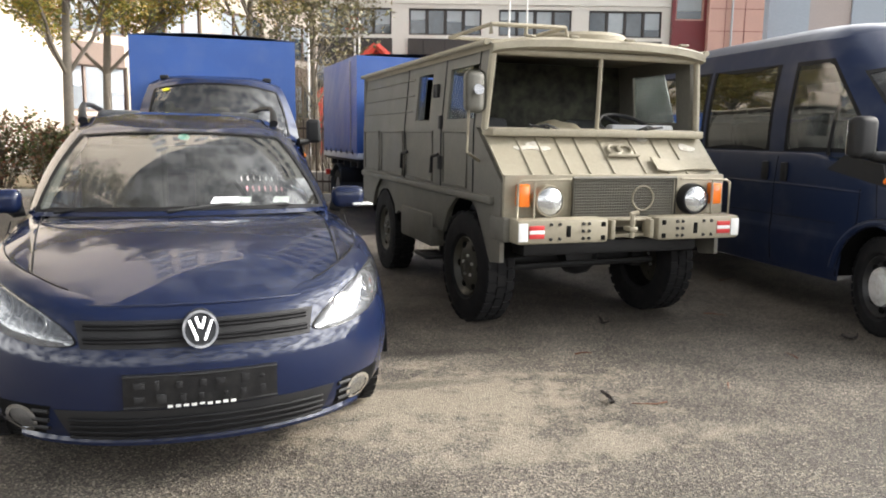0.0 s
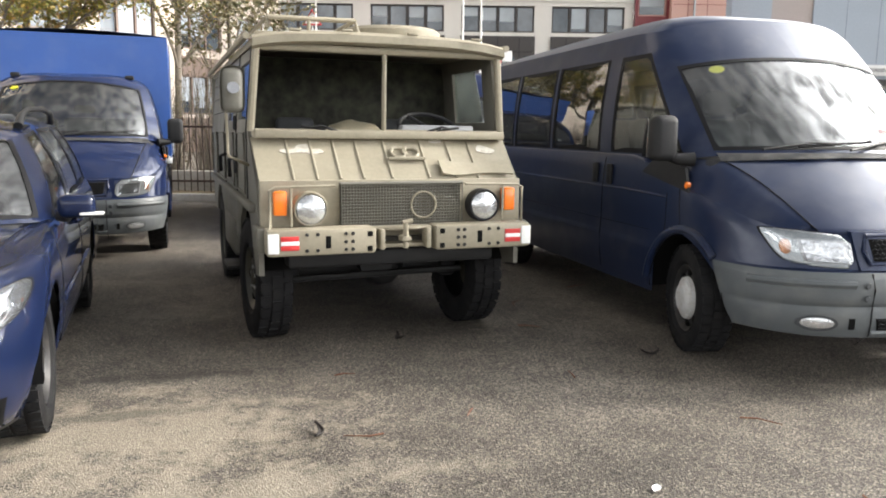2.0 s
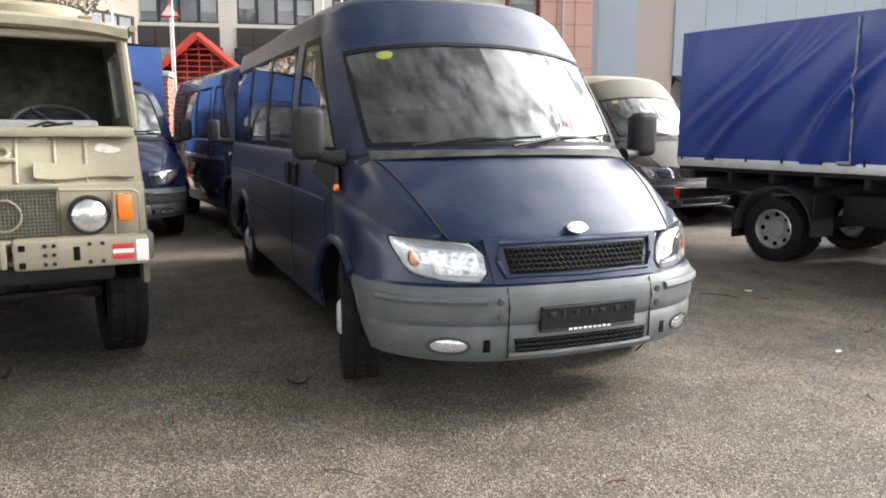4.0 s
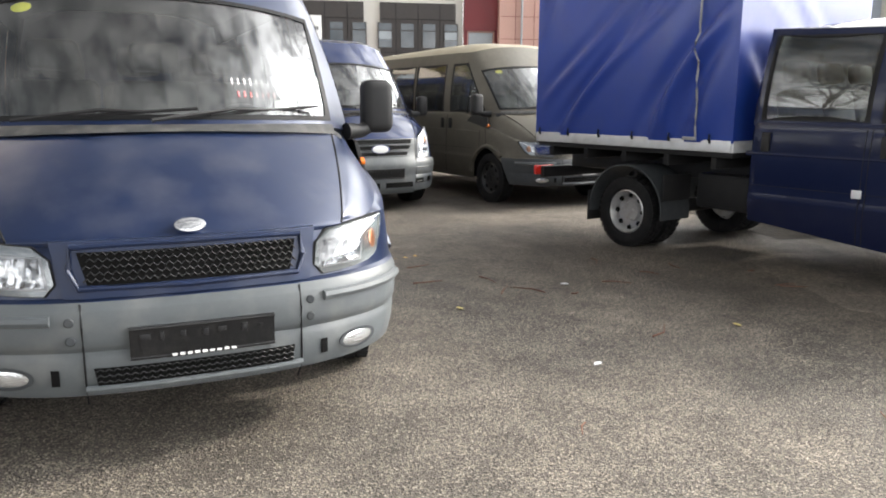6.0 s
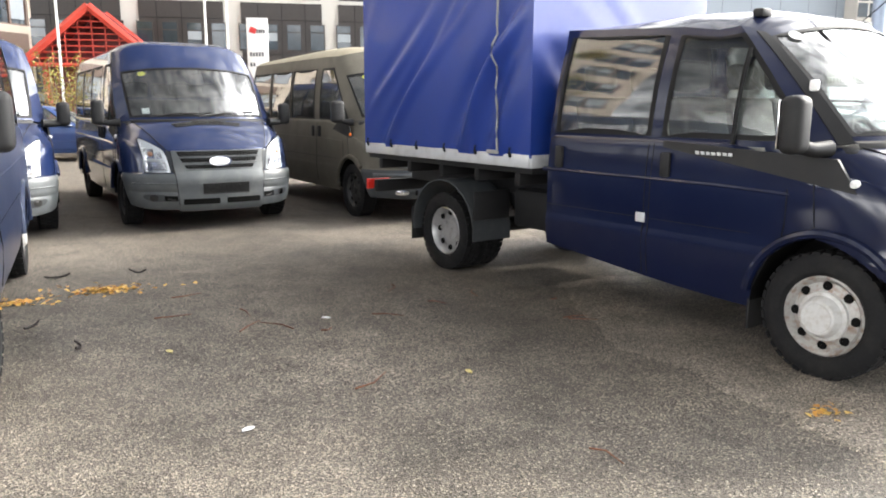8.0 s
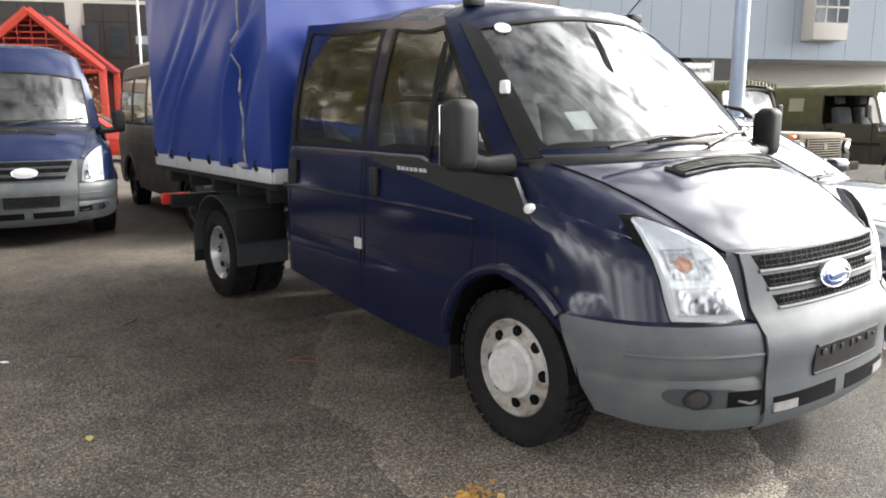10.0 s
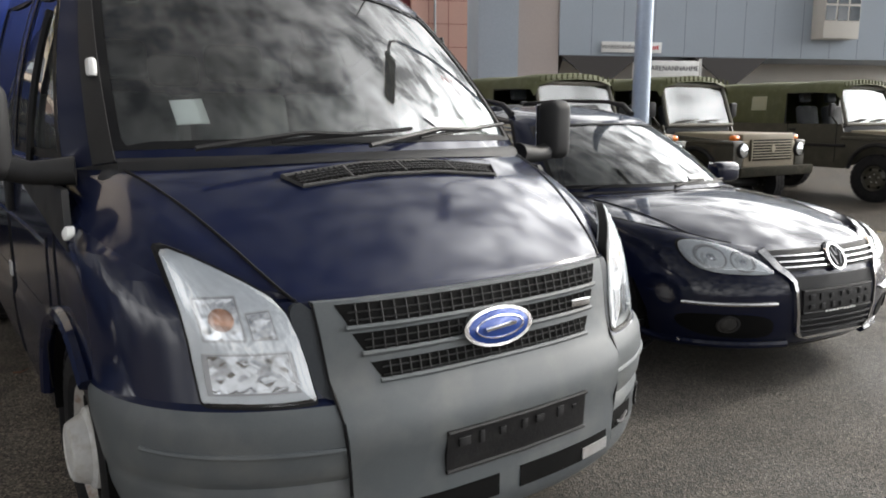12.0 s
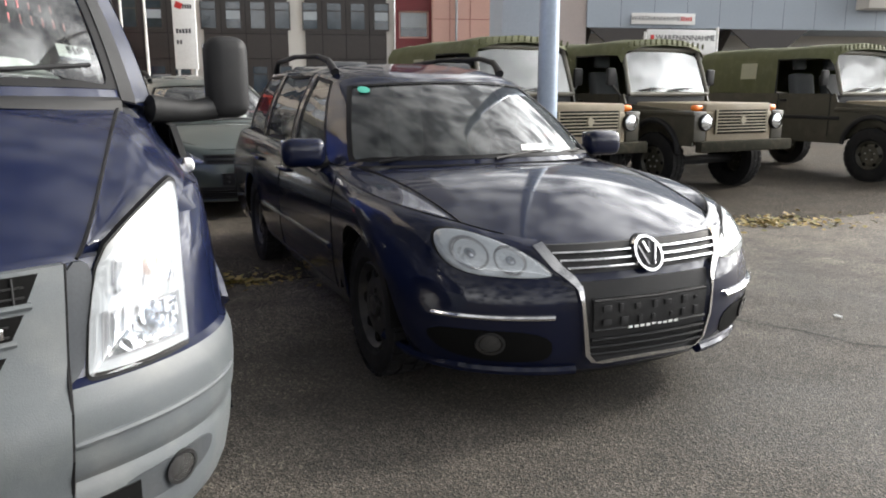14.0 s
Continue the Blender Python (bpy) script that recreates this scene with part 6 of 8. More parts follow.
def field_truck(m, label):
    """A boxy forward-control off-road truck. Origin: middle of the bumper on the ground."""
    v = thing("off_road_truck", m, label, "truck")
    W, roof = 0.82, 1.9
    # flank panels with wheel cut-outs
    for s in (-1, 1):
        def arch(yw, r=0.47):
            return [(yw - r * math.cos(a), 0.42 + r * math.sin(a)) for a in np.linspace(0.35, math.pi - 0.35, 12)]
        poly = [(0.14, 0.52)] + [(0.3, 0.5)] + arch(0.8)[0:] + [(1.35, 0.62), (2.5, 0.62)] + arch(3.03) + [(3.62, 0.6), (3.9, 0.62), (3.9, 1.36), (0.58, 1.36), (0.14, 1.02)]
        bm = bmesh.new()
        slab(bm, poly, s * W, s * (W - 0.03))
        bmesh.ops.triangulate(bm, faces=[f for f in bm.faces if len(f.verts) > 4])
        # the flank's shade is put into its paint tone
        part("flank", bm, OLIVE_SHADE, v, "matt olive-grey steel flank in the shaded paint tone")
        for y0, y1, z0, z1 in ((0.74, 1.24, 0.95, 1.33), (1.5, 2.25, 0.95, 1.33), (2.35, 3.1, 0.95, 1.33), (3.2, 3.8, 0.95, 1.33)):
            bm = bmesh.new()
            pts = [(s * (W + 0.004), y0, z0), (s * (W + 0.004), y1, z0), (s * (W + 0.004), y1, z1), (s * (W + 0.004), y0, z1)]
            tube(bm, pts, 0.009, 6, True)
            part("panel_bead", bm, OLIVE_SHADE, v)
        # upper side: wall with windows between posts
        def up(y, z):
            q = (z - 1.36) / (roof - 1.36)
            return s * (W - 0.05 * q)
        opens = [(0.64, 1.2), (1.62, 2.0)]
        segs = [(0.47, 0.64), (1.2, 1.62), (2.0, 3.9)]
        bm = bmesh.new()
        for y0, y1 in segs:
            quad_panel(bm, [(up(y0, 1.36), y0, 1.36), (up(y1, 1.36), y1, 1.36), (up(y1, roof), y1, roof), (up(y0, roof), y0, roof)][:: s], 0.03)
        for y0, y1 in opens:
            for z0, z1 in ((1.36, 1.42), (1.78, roof)):
                quad_panel(bm, [(up(y0, z0), y0, z0), (up(y1, z0), y1, z0), (up(y1, z1), y1, z1), (up(y0, z1), y0, z1)][:: s], 0.03)
        part("upper_wall", bm, OLIVE_SHADE, v)
        for i, (y0, y1) in enumerate(opens):
            bm = bmesh.new()
            quad_panel(bm, [(up(y0, 1.42) * 0.985, y0 + (0.05 if i == 0 else 0.2), 1.42), (up(y1, 1.42) * 0.985, y1, 1.42), (up(y1, 1.78) * 0.985, y1, 1.78), (up(y0, 1.78) * 0.985, y0 + (0.16 if i == 0 else 0.2), 1.78)][:: s], 0.006)
            g = part("door_window" if i == 0 else "side_window", bm, GLASS, v)
            g.visible_shadow = False
        for z in (1.5, 1.63, 1.76):
            bm = bmesh.new()
            tube(bm, [(up(2.1, z) + s * 0.003, 2.1, z), (up(3.8, z) + s * 0.003, 3.8, z)], 0.007, 6)
            part("wall_bead", bm, OLIVE_SHADE, v)
        for y in (0.62, 1.3, 2.3):
            seam(v, [(s * (W + 0.002), y, 0.9), (s * (W + 0.002), y, 1.36), (up(y, 1.86) + s * 0.002, y, 1.86)], 0.006)
        for y in (1.36, 2.2):
            bm = bmesh.new()
            tube(bm, [(s * (W + 0.01), y - 0.02, 1.16), (s * (W + 0.05), y + 0.02, 1.14), (s * (W + 0.045), y + 0.05, 1.02)], 0.014, 6)
            part("door_handle", bm, BLACK, v)
        bm = bmesh.new()
        for y, z in ((1.3, 1.4), (1.3, 1.1), (1.44, 1.64), (1.5, 1.64)):
            box(bm, (up(y, max(z, 1.36)) + s * 0.012, y, z), (0.03, 0.05, 0.1), 0.008)
        part("hinge", bm, BLACK, v)
        bm = bmesh.new()
        box(bm, (s * (W + 0.012), 2.05, 0.9), (0.05, 3.6, 0.05), 0.012)
        part("side_step_rail", bm, OLIVE_SHADE, v)
        bm = bmesh.new()
        box(bm, (s * (W - 0.06), 1.92, 0.56), (0.16, 0.85, 0.26), 0.02)
        part("stowage_box", bm, OLIVE_SHADE, v)
        bm = bmesh.new()
        box(bm, (s * (W - 0.02), 1.55, 0.36), (0.2, 0.34, 0.03), 0.008)
        box(bm, (s * (W - 0.1), 1.55, 0.46), (0.03, 0.06, 0.22), 0.006)
        part("entry_step", bm, BLACK, v)
    # roof
    bm = bmesh.new()
    P = []
    for y in np.linspace(0.36, 3.92, 20):
        P.append([((W - 0.02) * u, y, roof - 0.02 + (0.075 if y > 0.5 else 0.045) * (1 - abs(u) ** 4)) for u in np.linspace(-1, 1, 20)])
    sheet(bm, P)
    thick(bm, 0.03)
    part("roof", bm, OLIVE_LIT, v)
    bm = bmesh.new()
    sheet(bm, [[((W - 0.02) * u, 0.36 + 0.03 * u * u - d, roof - 0.03 + e + 0.045 * (1 - abs(u) ** 4)) for d, e in ((-0.02, 0.03), (0.02, 0.008), (0.022, -0.035), (-0.02, -0.05))] for u in np.linspace(-1, 1, 20)])
    for u in (-0.68, -0.3, 0.2, 0.72):
        box(bm, (W * u, 0.34, roof - 0.005 + 0.05 * (1 - abs(u) ** 4)), (0.07, 0.03, 0.015), 0.005)
    part("roof_visor", bm, OLIVE_LIT, v)
    bm = bmesh.new()
    for s in (-1, 1):
        tube(bm, [(s * (W + 0.01), y, roof - 0.005) for y in np.linspace(0.4, 3.9, 10)], 0.02, 8)
    part("rain_gutter", bm, OLIVE_LIT, v)
    # rear wall, floor
    bm = bmesh.new()
    box(bm, (0, 3.9, 1.25), (2 * W - 0.02, 0.03, 1.3), 0.01)
    part("rear_wall", bm, OLIVE_SHADE, v)
    bm = bmesh.new()
    box(bm, (0, 2.05, 0.68), (2 * W - 0.08, 3.6, 0.05))
    part("load_floor", bm, OLIVE_DARK, v)
    bm = bmesh.new()
    box(bm, (0, 1.42, 1.32), (2 * W - 0.1, 0.03, 1.1), 0)
    part("bulkhead_curtain", bm, mat("dark_camouflage_net", (0.035, 0.036, 0.026), 0.95, 0, 0.9, 14, 7, 0.6), v, "dark net curtain behind the seats")
    # nose: sloping bonnet with pressed ribs, and the flat face under it
    bm = bmesh.new()
    def bon(x, q, o=0.0):
        return Vector((x * (1 - 0.02 * (1 - q)), 0.12 + 0.3 * q - o * 0.6, 1.04 + 0.27 * q + 0.012 * (1 - (x / W) ** 2) + o * 0.8))
    sheet(bm, [[bon(W * u, q) for q in np.linspace(0, 1, 8)] for u in np.linspace(-1, 1, 24)])
    thick(bm, 0.015)
    part("bonnet", bm, OLIVE_LIT, v, "sloping bonnet in the lit beige tone, with pressed ribs")
    for x in (-0.62, -0.48, -0.34, -0.2, -0.02, 0.22, 0.4, 0.55):
        bm = bmesh.new()
        tube(bm, [bon(x, q, 0.001) for q in (0.08, 0.4, 0.93)], 0.009, 8)
        part("bonnet_rib", bm, OLIVE_LIT, v)
    bm = bmesh.new()
    box(bm, bon(0.1, 0.45, 0.02), (0.24, 0.03, 0.02), 0.006)
    for x in (0.06, 0.14):
        tube(bm, [bon(x + 0.05 * math.cos(a), 0.6 + 0.11 * math.sin(a), 0.012) for a in np.linspace(0, 2 * math.pi, 12, endpoint=False)], 0.012, 6, True)
    part("bonnet_latch", bm, OLIVE_LIT, v)
    bm = bmesh.new()
    sheet(bm, [[bon(x, q, 0.024 + 0.012 * math.sin(9 * x) + 0.02 * (0.42 - q)) for q in (0.12 + 0.035 * math.sin(13 * x), 0.25, 0.41 + 0.02 * math.sin(8 * x + 1))] for x in np.linspace(0.3, 0.78, 16)])
    thick(bm, 0.01)
    part("bent_flap", bm, OLIVE_LIT, v, "bent metal flap on the bonnet")
    for smear in ([(-0.67, 0.66), (-0.6, 0.62), (-0.55, 0.66), (-0.47, 0.6), (-0.4, 0.63), (-0.42, 0.72), (-0.5, 0.7), (-0.47, 0.84), (-0.57, 0.8), (-0.57, 0.72), (-0.66, 0.73)], [(0.6, 0.66), (0.7, 0.62), (0.74, 0.72), (0.68, 0.78), (0.63, 0.84), (0.6, 0.76)], [(0.28, 0.86), (0.36, 0.84), (0.38, 0.93), (0.3, 0.94)]):
        part("paint_smear", blob(lambda a, b, o=0.0: bon(a, b, o), smear, 0.004, 0.003, 0.0, 0.0, 1), SMEAR, v, "smeared white paint over old lettering")
    bm = bmesh.new()
    box(bm, (0, 0.13, 0.9), (2 * W - 0.02, 0.04, 0.34), 0.01)
    part("front_panel", bm, OLIVE_LIT, v)
    bm = bmesh.new()
    box(bm, (0, 0.44, 1.33), (2 * W - 0.04, 0.2, 0.05), 0.01)
    part("scuttle", bm, OLIVE_LIT, v)
    bm = bmesh.new()
    box(bm, (0.02, 0.095, 0.92), (0.74, 0.03, 0.24), 0.004)
    gr = part("grille", bm, mat("beige_wire_mesh", (0.06, 0.052, 0.036), 0.7, 0, 0.5, 170, 6, 0.8), v, "beige wire mesh grille")
    bm = bmesh.new()
    tube(bm, [(-0.36, 0.07, 0.79), (0.4, 0.07, 0.79), (0.4, 0.07, 1.05), (-0.36, 0.07, 1.05)], 0.011, 6, True)
    for i in range(42):
        tube(bm, [(-0.35 + i * 0.018, 0.078, 0.8), (-0.35 + i * 0.018, 0.078, 1.04)], 0.003, 4)
    for i in range(14):
        tube(bm, [(-0.35, 0.076, 0.8 + i * 0.018), (0.39, 0.076, 0.8 + i * 0.018)], 0.003, 4)
    part("grille_wire", bm, OLIVE_SHADE, gr)
    bm = bmesh.new()
    tube(bm, [(0.15 + 0.078 * math.cos(a), 0.068, 0.92 + 0.078 * math.sin(a)) for a in np.linspace(0, 2 * math.pi, 28, endpoint=False)], 0.006, 6, True)
    part("grille_ring", bm, OLIVE_LIT, gr)
    # lamps with their guards
    for s in (-1, 1):
        bm = bmesh.new()
        lathe(bm, [(0.12, 0.1), (0.06, 0.102), (0.03, 0.096), (0.03, 0.088)], (s * 0.535, 0, 0.91), 28, "y")
        hl = part("headlamp", bm, OLIVE_LIT if s < 0 else BLACK, v, "round headlamp")
        bm = bmesh.new()
        lathe(bm, [(0.04, 0.09), (0.025, 0.075), (0.015, 0.04), (0.012, 0.001)], (s * 0.535, 0, 0.91), 28, "y")
        part("lamp_glass", bm, LENS, hl)
        bm = bmesh.new()
        box(bm, (s * 0.705, 0.07, 0.945), (0.075, 0.07, 0.14), 0.012)
        ind = part("turn_signal", bm, ORANGE, v, "orange turn signal")
        bm = bmesh.new()
        x0, x1 = s * 0.65, s * 0.8
        tube(bm, [(s * 0.76, 0.1, 0.78), (s * 0.77, 0.0, 0.8), (s * 0.77, 0.0, 1.02), (s * 0.74, 0.0, 1.04), (s * 0.4, 0.02, 1.045)], 0.009, 6)
        tube(bm, [(s * 0.65, 0.02, 0.79), (s * 0.65, 0.02, 1.04)], 0.008, 6)
        part("lamp_guard", bm, OLIVE_LIT, v)
    # bumper in two halves, winch jaw between
    for s in (-1, 1):
        bm = bmesh.new()
        box(bm, (s * 0.49, 0.0, 0.735), (0.62, 0.16, 0.15), 0.02)
        b = part("bumper_half", bm, OLIVE_LIT, v, "steel bumper half in the lit beige tone")
        bm = bmesh.new()
        for dx in (-0.17, -0.13, 0.03, 0.09):
            for dz in (-0.045, 0.0, 0.045):
                if dx < 0 or dz:
                    lathe(bm, [(-0.08, 0.011), (-0.09, 0.009), (-0.09, 0.001)], (s * (0.49 + dx), 0, 0.735 + dz), 8, "y")
        part("bumper_rivet", bm, BLACK, b)
        bm = bmesh.new()
        box(bm, (s * 0.46, -0.081, 0.735), (0.03, 0.006, 0.07), 0.002)
        box(bm, (s * 0.22, -0.081, 0.775), (0.03, 0.006, 0.03), 0.002)
        box(bm, (s * 0.22, -0.081, 0.69), (0.03, 0.006, 0.03), 0.002)
        part("bumper_slot", bm, DARK, b)
        bm = bmesh.new()
        box(bm, (s * 0.765, -0.083, 0.735), (0.06, 0.005, 0.11), 0.001)
        part("white_marker", bm, WHITE, b)
        bm = bmesh.new()
        for dz in (-0.026, 0.0, 0.026):
            box(bm, (s * 0.675, -0.0835, 0.735 + dz), (0.1, 0.005, 0.026), 0.001)
        fl = part("marker_stripe", bm, RED_P, b)
        bm = bmesh.new()
        box(bm, (s * 0.675, -0.085, 0.735), (0.1, 0.005, 0.022), 0.001)
        part("marker_band", bm, WHITE, b)
        bm = bmesh.new()
        box(bm, (s * 0.81, 0.16, 0.735), (0.06, 0.24, 0.15), 0.02)
        part("bumper_end", bm, OLIVE_SHADE, v)
    bm = bmesh.new()
    box(bm, (0, 0.04, 0.79), (0.36, 0.1, 0.02), 0.006)
    box(bm, (0, 0.04, 0.69), (0.36, 0.1, 0.025), 0.006)
    box(bm, (0, -0.04, 0.735), (0.06, 0.09, 0.03), 0.01)
    tube(bm, [(0, -0.06, 0.68), (0, -0.06, 0.83)], 0.016, 8)
    tube(bm, [(-0.02, -0.06, 0.83), (0.04, -0.06, 0.84)], 0.014, 8)
    for x in (-0.14, 0.14):
        box(bm, (x, -0.02, 0.735), (0.03, 0.1, 0.12), 0.008)
    part("tow_jaw", bm, OLIVE_LIT, v)
    # windscreen frame: open, with a middle post
    P0, P1 = (0.45, 1.345), (0.43, 1.82)
    def wsf(x, q):
        return Vector((x * (1 - 0.05 * q), P0[0] + (P1[0] - P0[0]) * q + 0.0, P0[1] + (P1[1] - P0[1]) * q))
    bm = bmesh.new()
    for s in (-1, 1):
        tube(bm, [wsf(s * (W - 0.005), q) for q in (0, 0.5, 1.08)], 0.024, 8)
    tube(bm, [wsf(0.01, 0), wsf(0.01, 1.03)], 0.015, 8)
    tube(bm, [wsf(-W + 0.03, 0.0), wsf(W - 0.03, 0.0)], 0.018, 8)
    tube(bm, [wsf(-W + 0.03, 1.05), wsf(W - 0.03, 1.05)], 0.025, 8)
    part("windscreen_frame", bm, OLIVE_LIT, v, "windscreen frame with a middle post")
    wiper(v, (-0.3, 0.4, 1.35), (-0.52, 0.4, 1.38))
    wiper(v, (0.28, 0.4, 1.35), (0.5, 0.4, 1.38))
    # inside
    bm = bmesh.new()
    box(bm, (0, 0.6, 1.2), (2 * W - 0.12, 0.28, 0.22), 0.03)
    part("dashboard", bm, OLIVE_DARK, v)
    bm = bmesh.new()
    box(bm, (0.38, 0.5, 1.36), (0.5, 0.1, 0.07), 0.02)
    part("instrument_panel", bm, mat("pale_dash_panel", (0.3, 0.31, 0.32), 0.7), v)
    steering_wheel(v, 0.4, 0.72, 1.38, 0.2, 62)
    for sx in (-0.4, 0.4):
        seat(v, sx, 0.98, 0.76, 0.5, 0.36)
    bm = bmesh.new()
    bmesh.ops.create_icosphere(bm, subdivisions=3, radius=0.2, matrix=Matrix.Translation((-0.1, 0.85, 1.3)) @ Matrix.Diagonal((1.1, 0.9, 0.6, 1)))
    for vv in bm.verts:
        vv.co += Vector((0, 0, 0.03 * noise.noise(vv.co * 9)))
    part("kit_sack", bm, mat("khaki_sack", (0.3, 0.26, 0.18), 0.9, 0, 0.25, 120, 8, 0.5), v)
    # big round mirror on the door post
    for s in (-1,):
        bm = bmesh.new()
        tube(bm, [(s * W, 0.52, 1.14), (s * (W + 0.13), 0.4, 1.2), (s * (W + 0.14), 0.36, 1.45), (s * (W + 0.1), 0.36, 1.62)], 0.01, 6)
        arm = part("mirror_arm", bm, OLIVE_LIT, v)
        bm = bmesh.new()
        box(bm, (s * (W + 0.1), 0.36, 1.58), (0.14, 0.06, 0.27), 0.05, seg=4)
        part("mirror_head", bm, OLIVE_SHADE, arm)
        bm = bmesh.new()
        tube(bm, [(s * (W + 0.1), 0.32, 1.58), (s * (W + 0.1), 0.29, 1.59)], 0.035, 10)
        part("mirror_boss", bm, CHROME, arm)
    # roof rack rail and spare wheel
    bm = bmesh.new()
    tube(bm, [(-0.66, 0.75, 1.99), (-0.66, 0.75, 2.055), (-0.1, 0.75, 2.06), (-0.08, 0.75, 1.99)], 0.016, 8)
    tube(bm, [(-0.66, 0.75, 2.055), (-0.66, 1.6, 2.06), (-0.1, 1.6, 2.06), (-0.1, 0.75, 2.06)], 0.014, 8)
    tube(bm, [(-0.4, 0.75, 1.98), (-0.4, 0.75, 2.06)], 0.013, 8)
    part("roof_rail", bm, OLIVE_LIT, v)
    bm = bmesh.new()
    lathe(bm, [(1.985, 0.001), (1.985, 0.33), (2.01, 0.37), (2.05, 0.37), (2.075, 0.34), (2.06, 0.2), (2.06, 0.001)], (0.28, 1.25, 0), 36, "z")
    part("roof_hatch", bm, OLIVE_LIT, v, "round roof hatch in the lit beige tone")
    # running gear
    bm = bmesh.new()
    tube(bm, [(0, 0.6, 0.5), (0, 3.4, 0.5)], 0.12, 12)
    for yw in (0.8, 3.03):
        tube(bm, [(-0.62, yw, 0.44), (0.62, yw, 0.44)], 0.06, 10)
        bmesh.ops.create_icosphere(bm, subdivisions=2, radius=0.17, matrix=Matrix.Translation((0.08, yw, 0.46)))
        for s in (-1, 1):
            box(bm, (s * 0.55, yw, 0.45), (0.12, 0.22, 0.2), 0.03)
    tube(bm, [(-0.6, 0.6, 0.4), (0.6, 0.6, 0.42)], 0.022, 8)
    box(bm, (0, 0.25, 0.6), (1.3, 0.2, 0.1), 0.02)
    part("drive_train", bm, BLACK, v)
    for s in (-1, 1):
        for yw in (0.8, 3.03):
            bm = bmesh.new()
            sheet(bm, [[(s * (W - 0.015 - d), yw - 0.475 * math.cos(a), 0.42 + 0.475 * math.sin(a)) for d in (0, 0.36)] for a in np.linspace(0.2, math.pi - 0.2, 16)])
            part("wheel_arch_liner", bm, DARK, v)
    for s in (-1, 1):
        for yw in (0.8, 3.03):
            wheel(v, s * 0.71, yw, 0.39, 0.39, 0.22, 0.215, s, OLIVE_DARK, "hub", 4 if yw < 1 else 0, 6, 30)
    return v


CLOUDY = mat("cloudy_plastic_window", (0.3, 0.3, 0.22), 0.4)


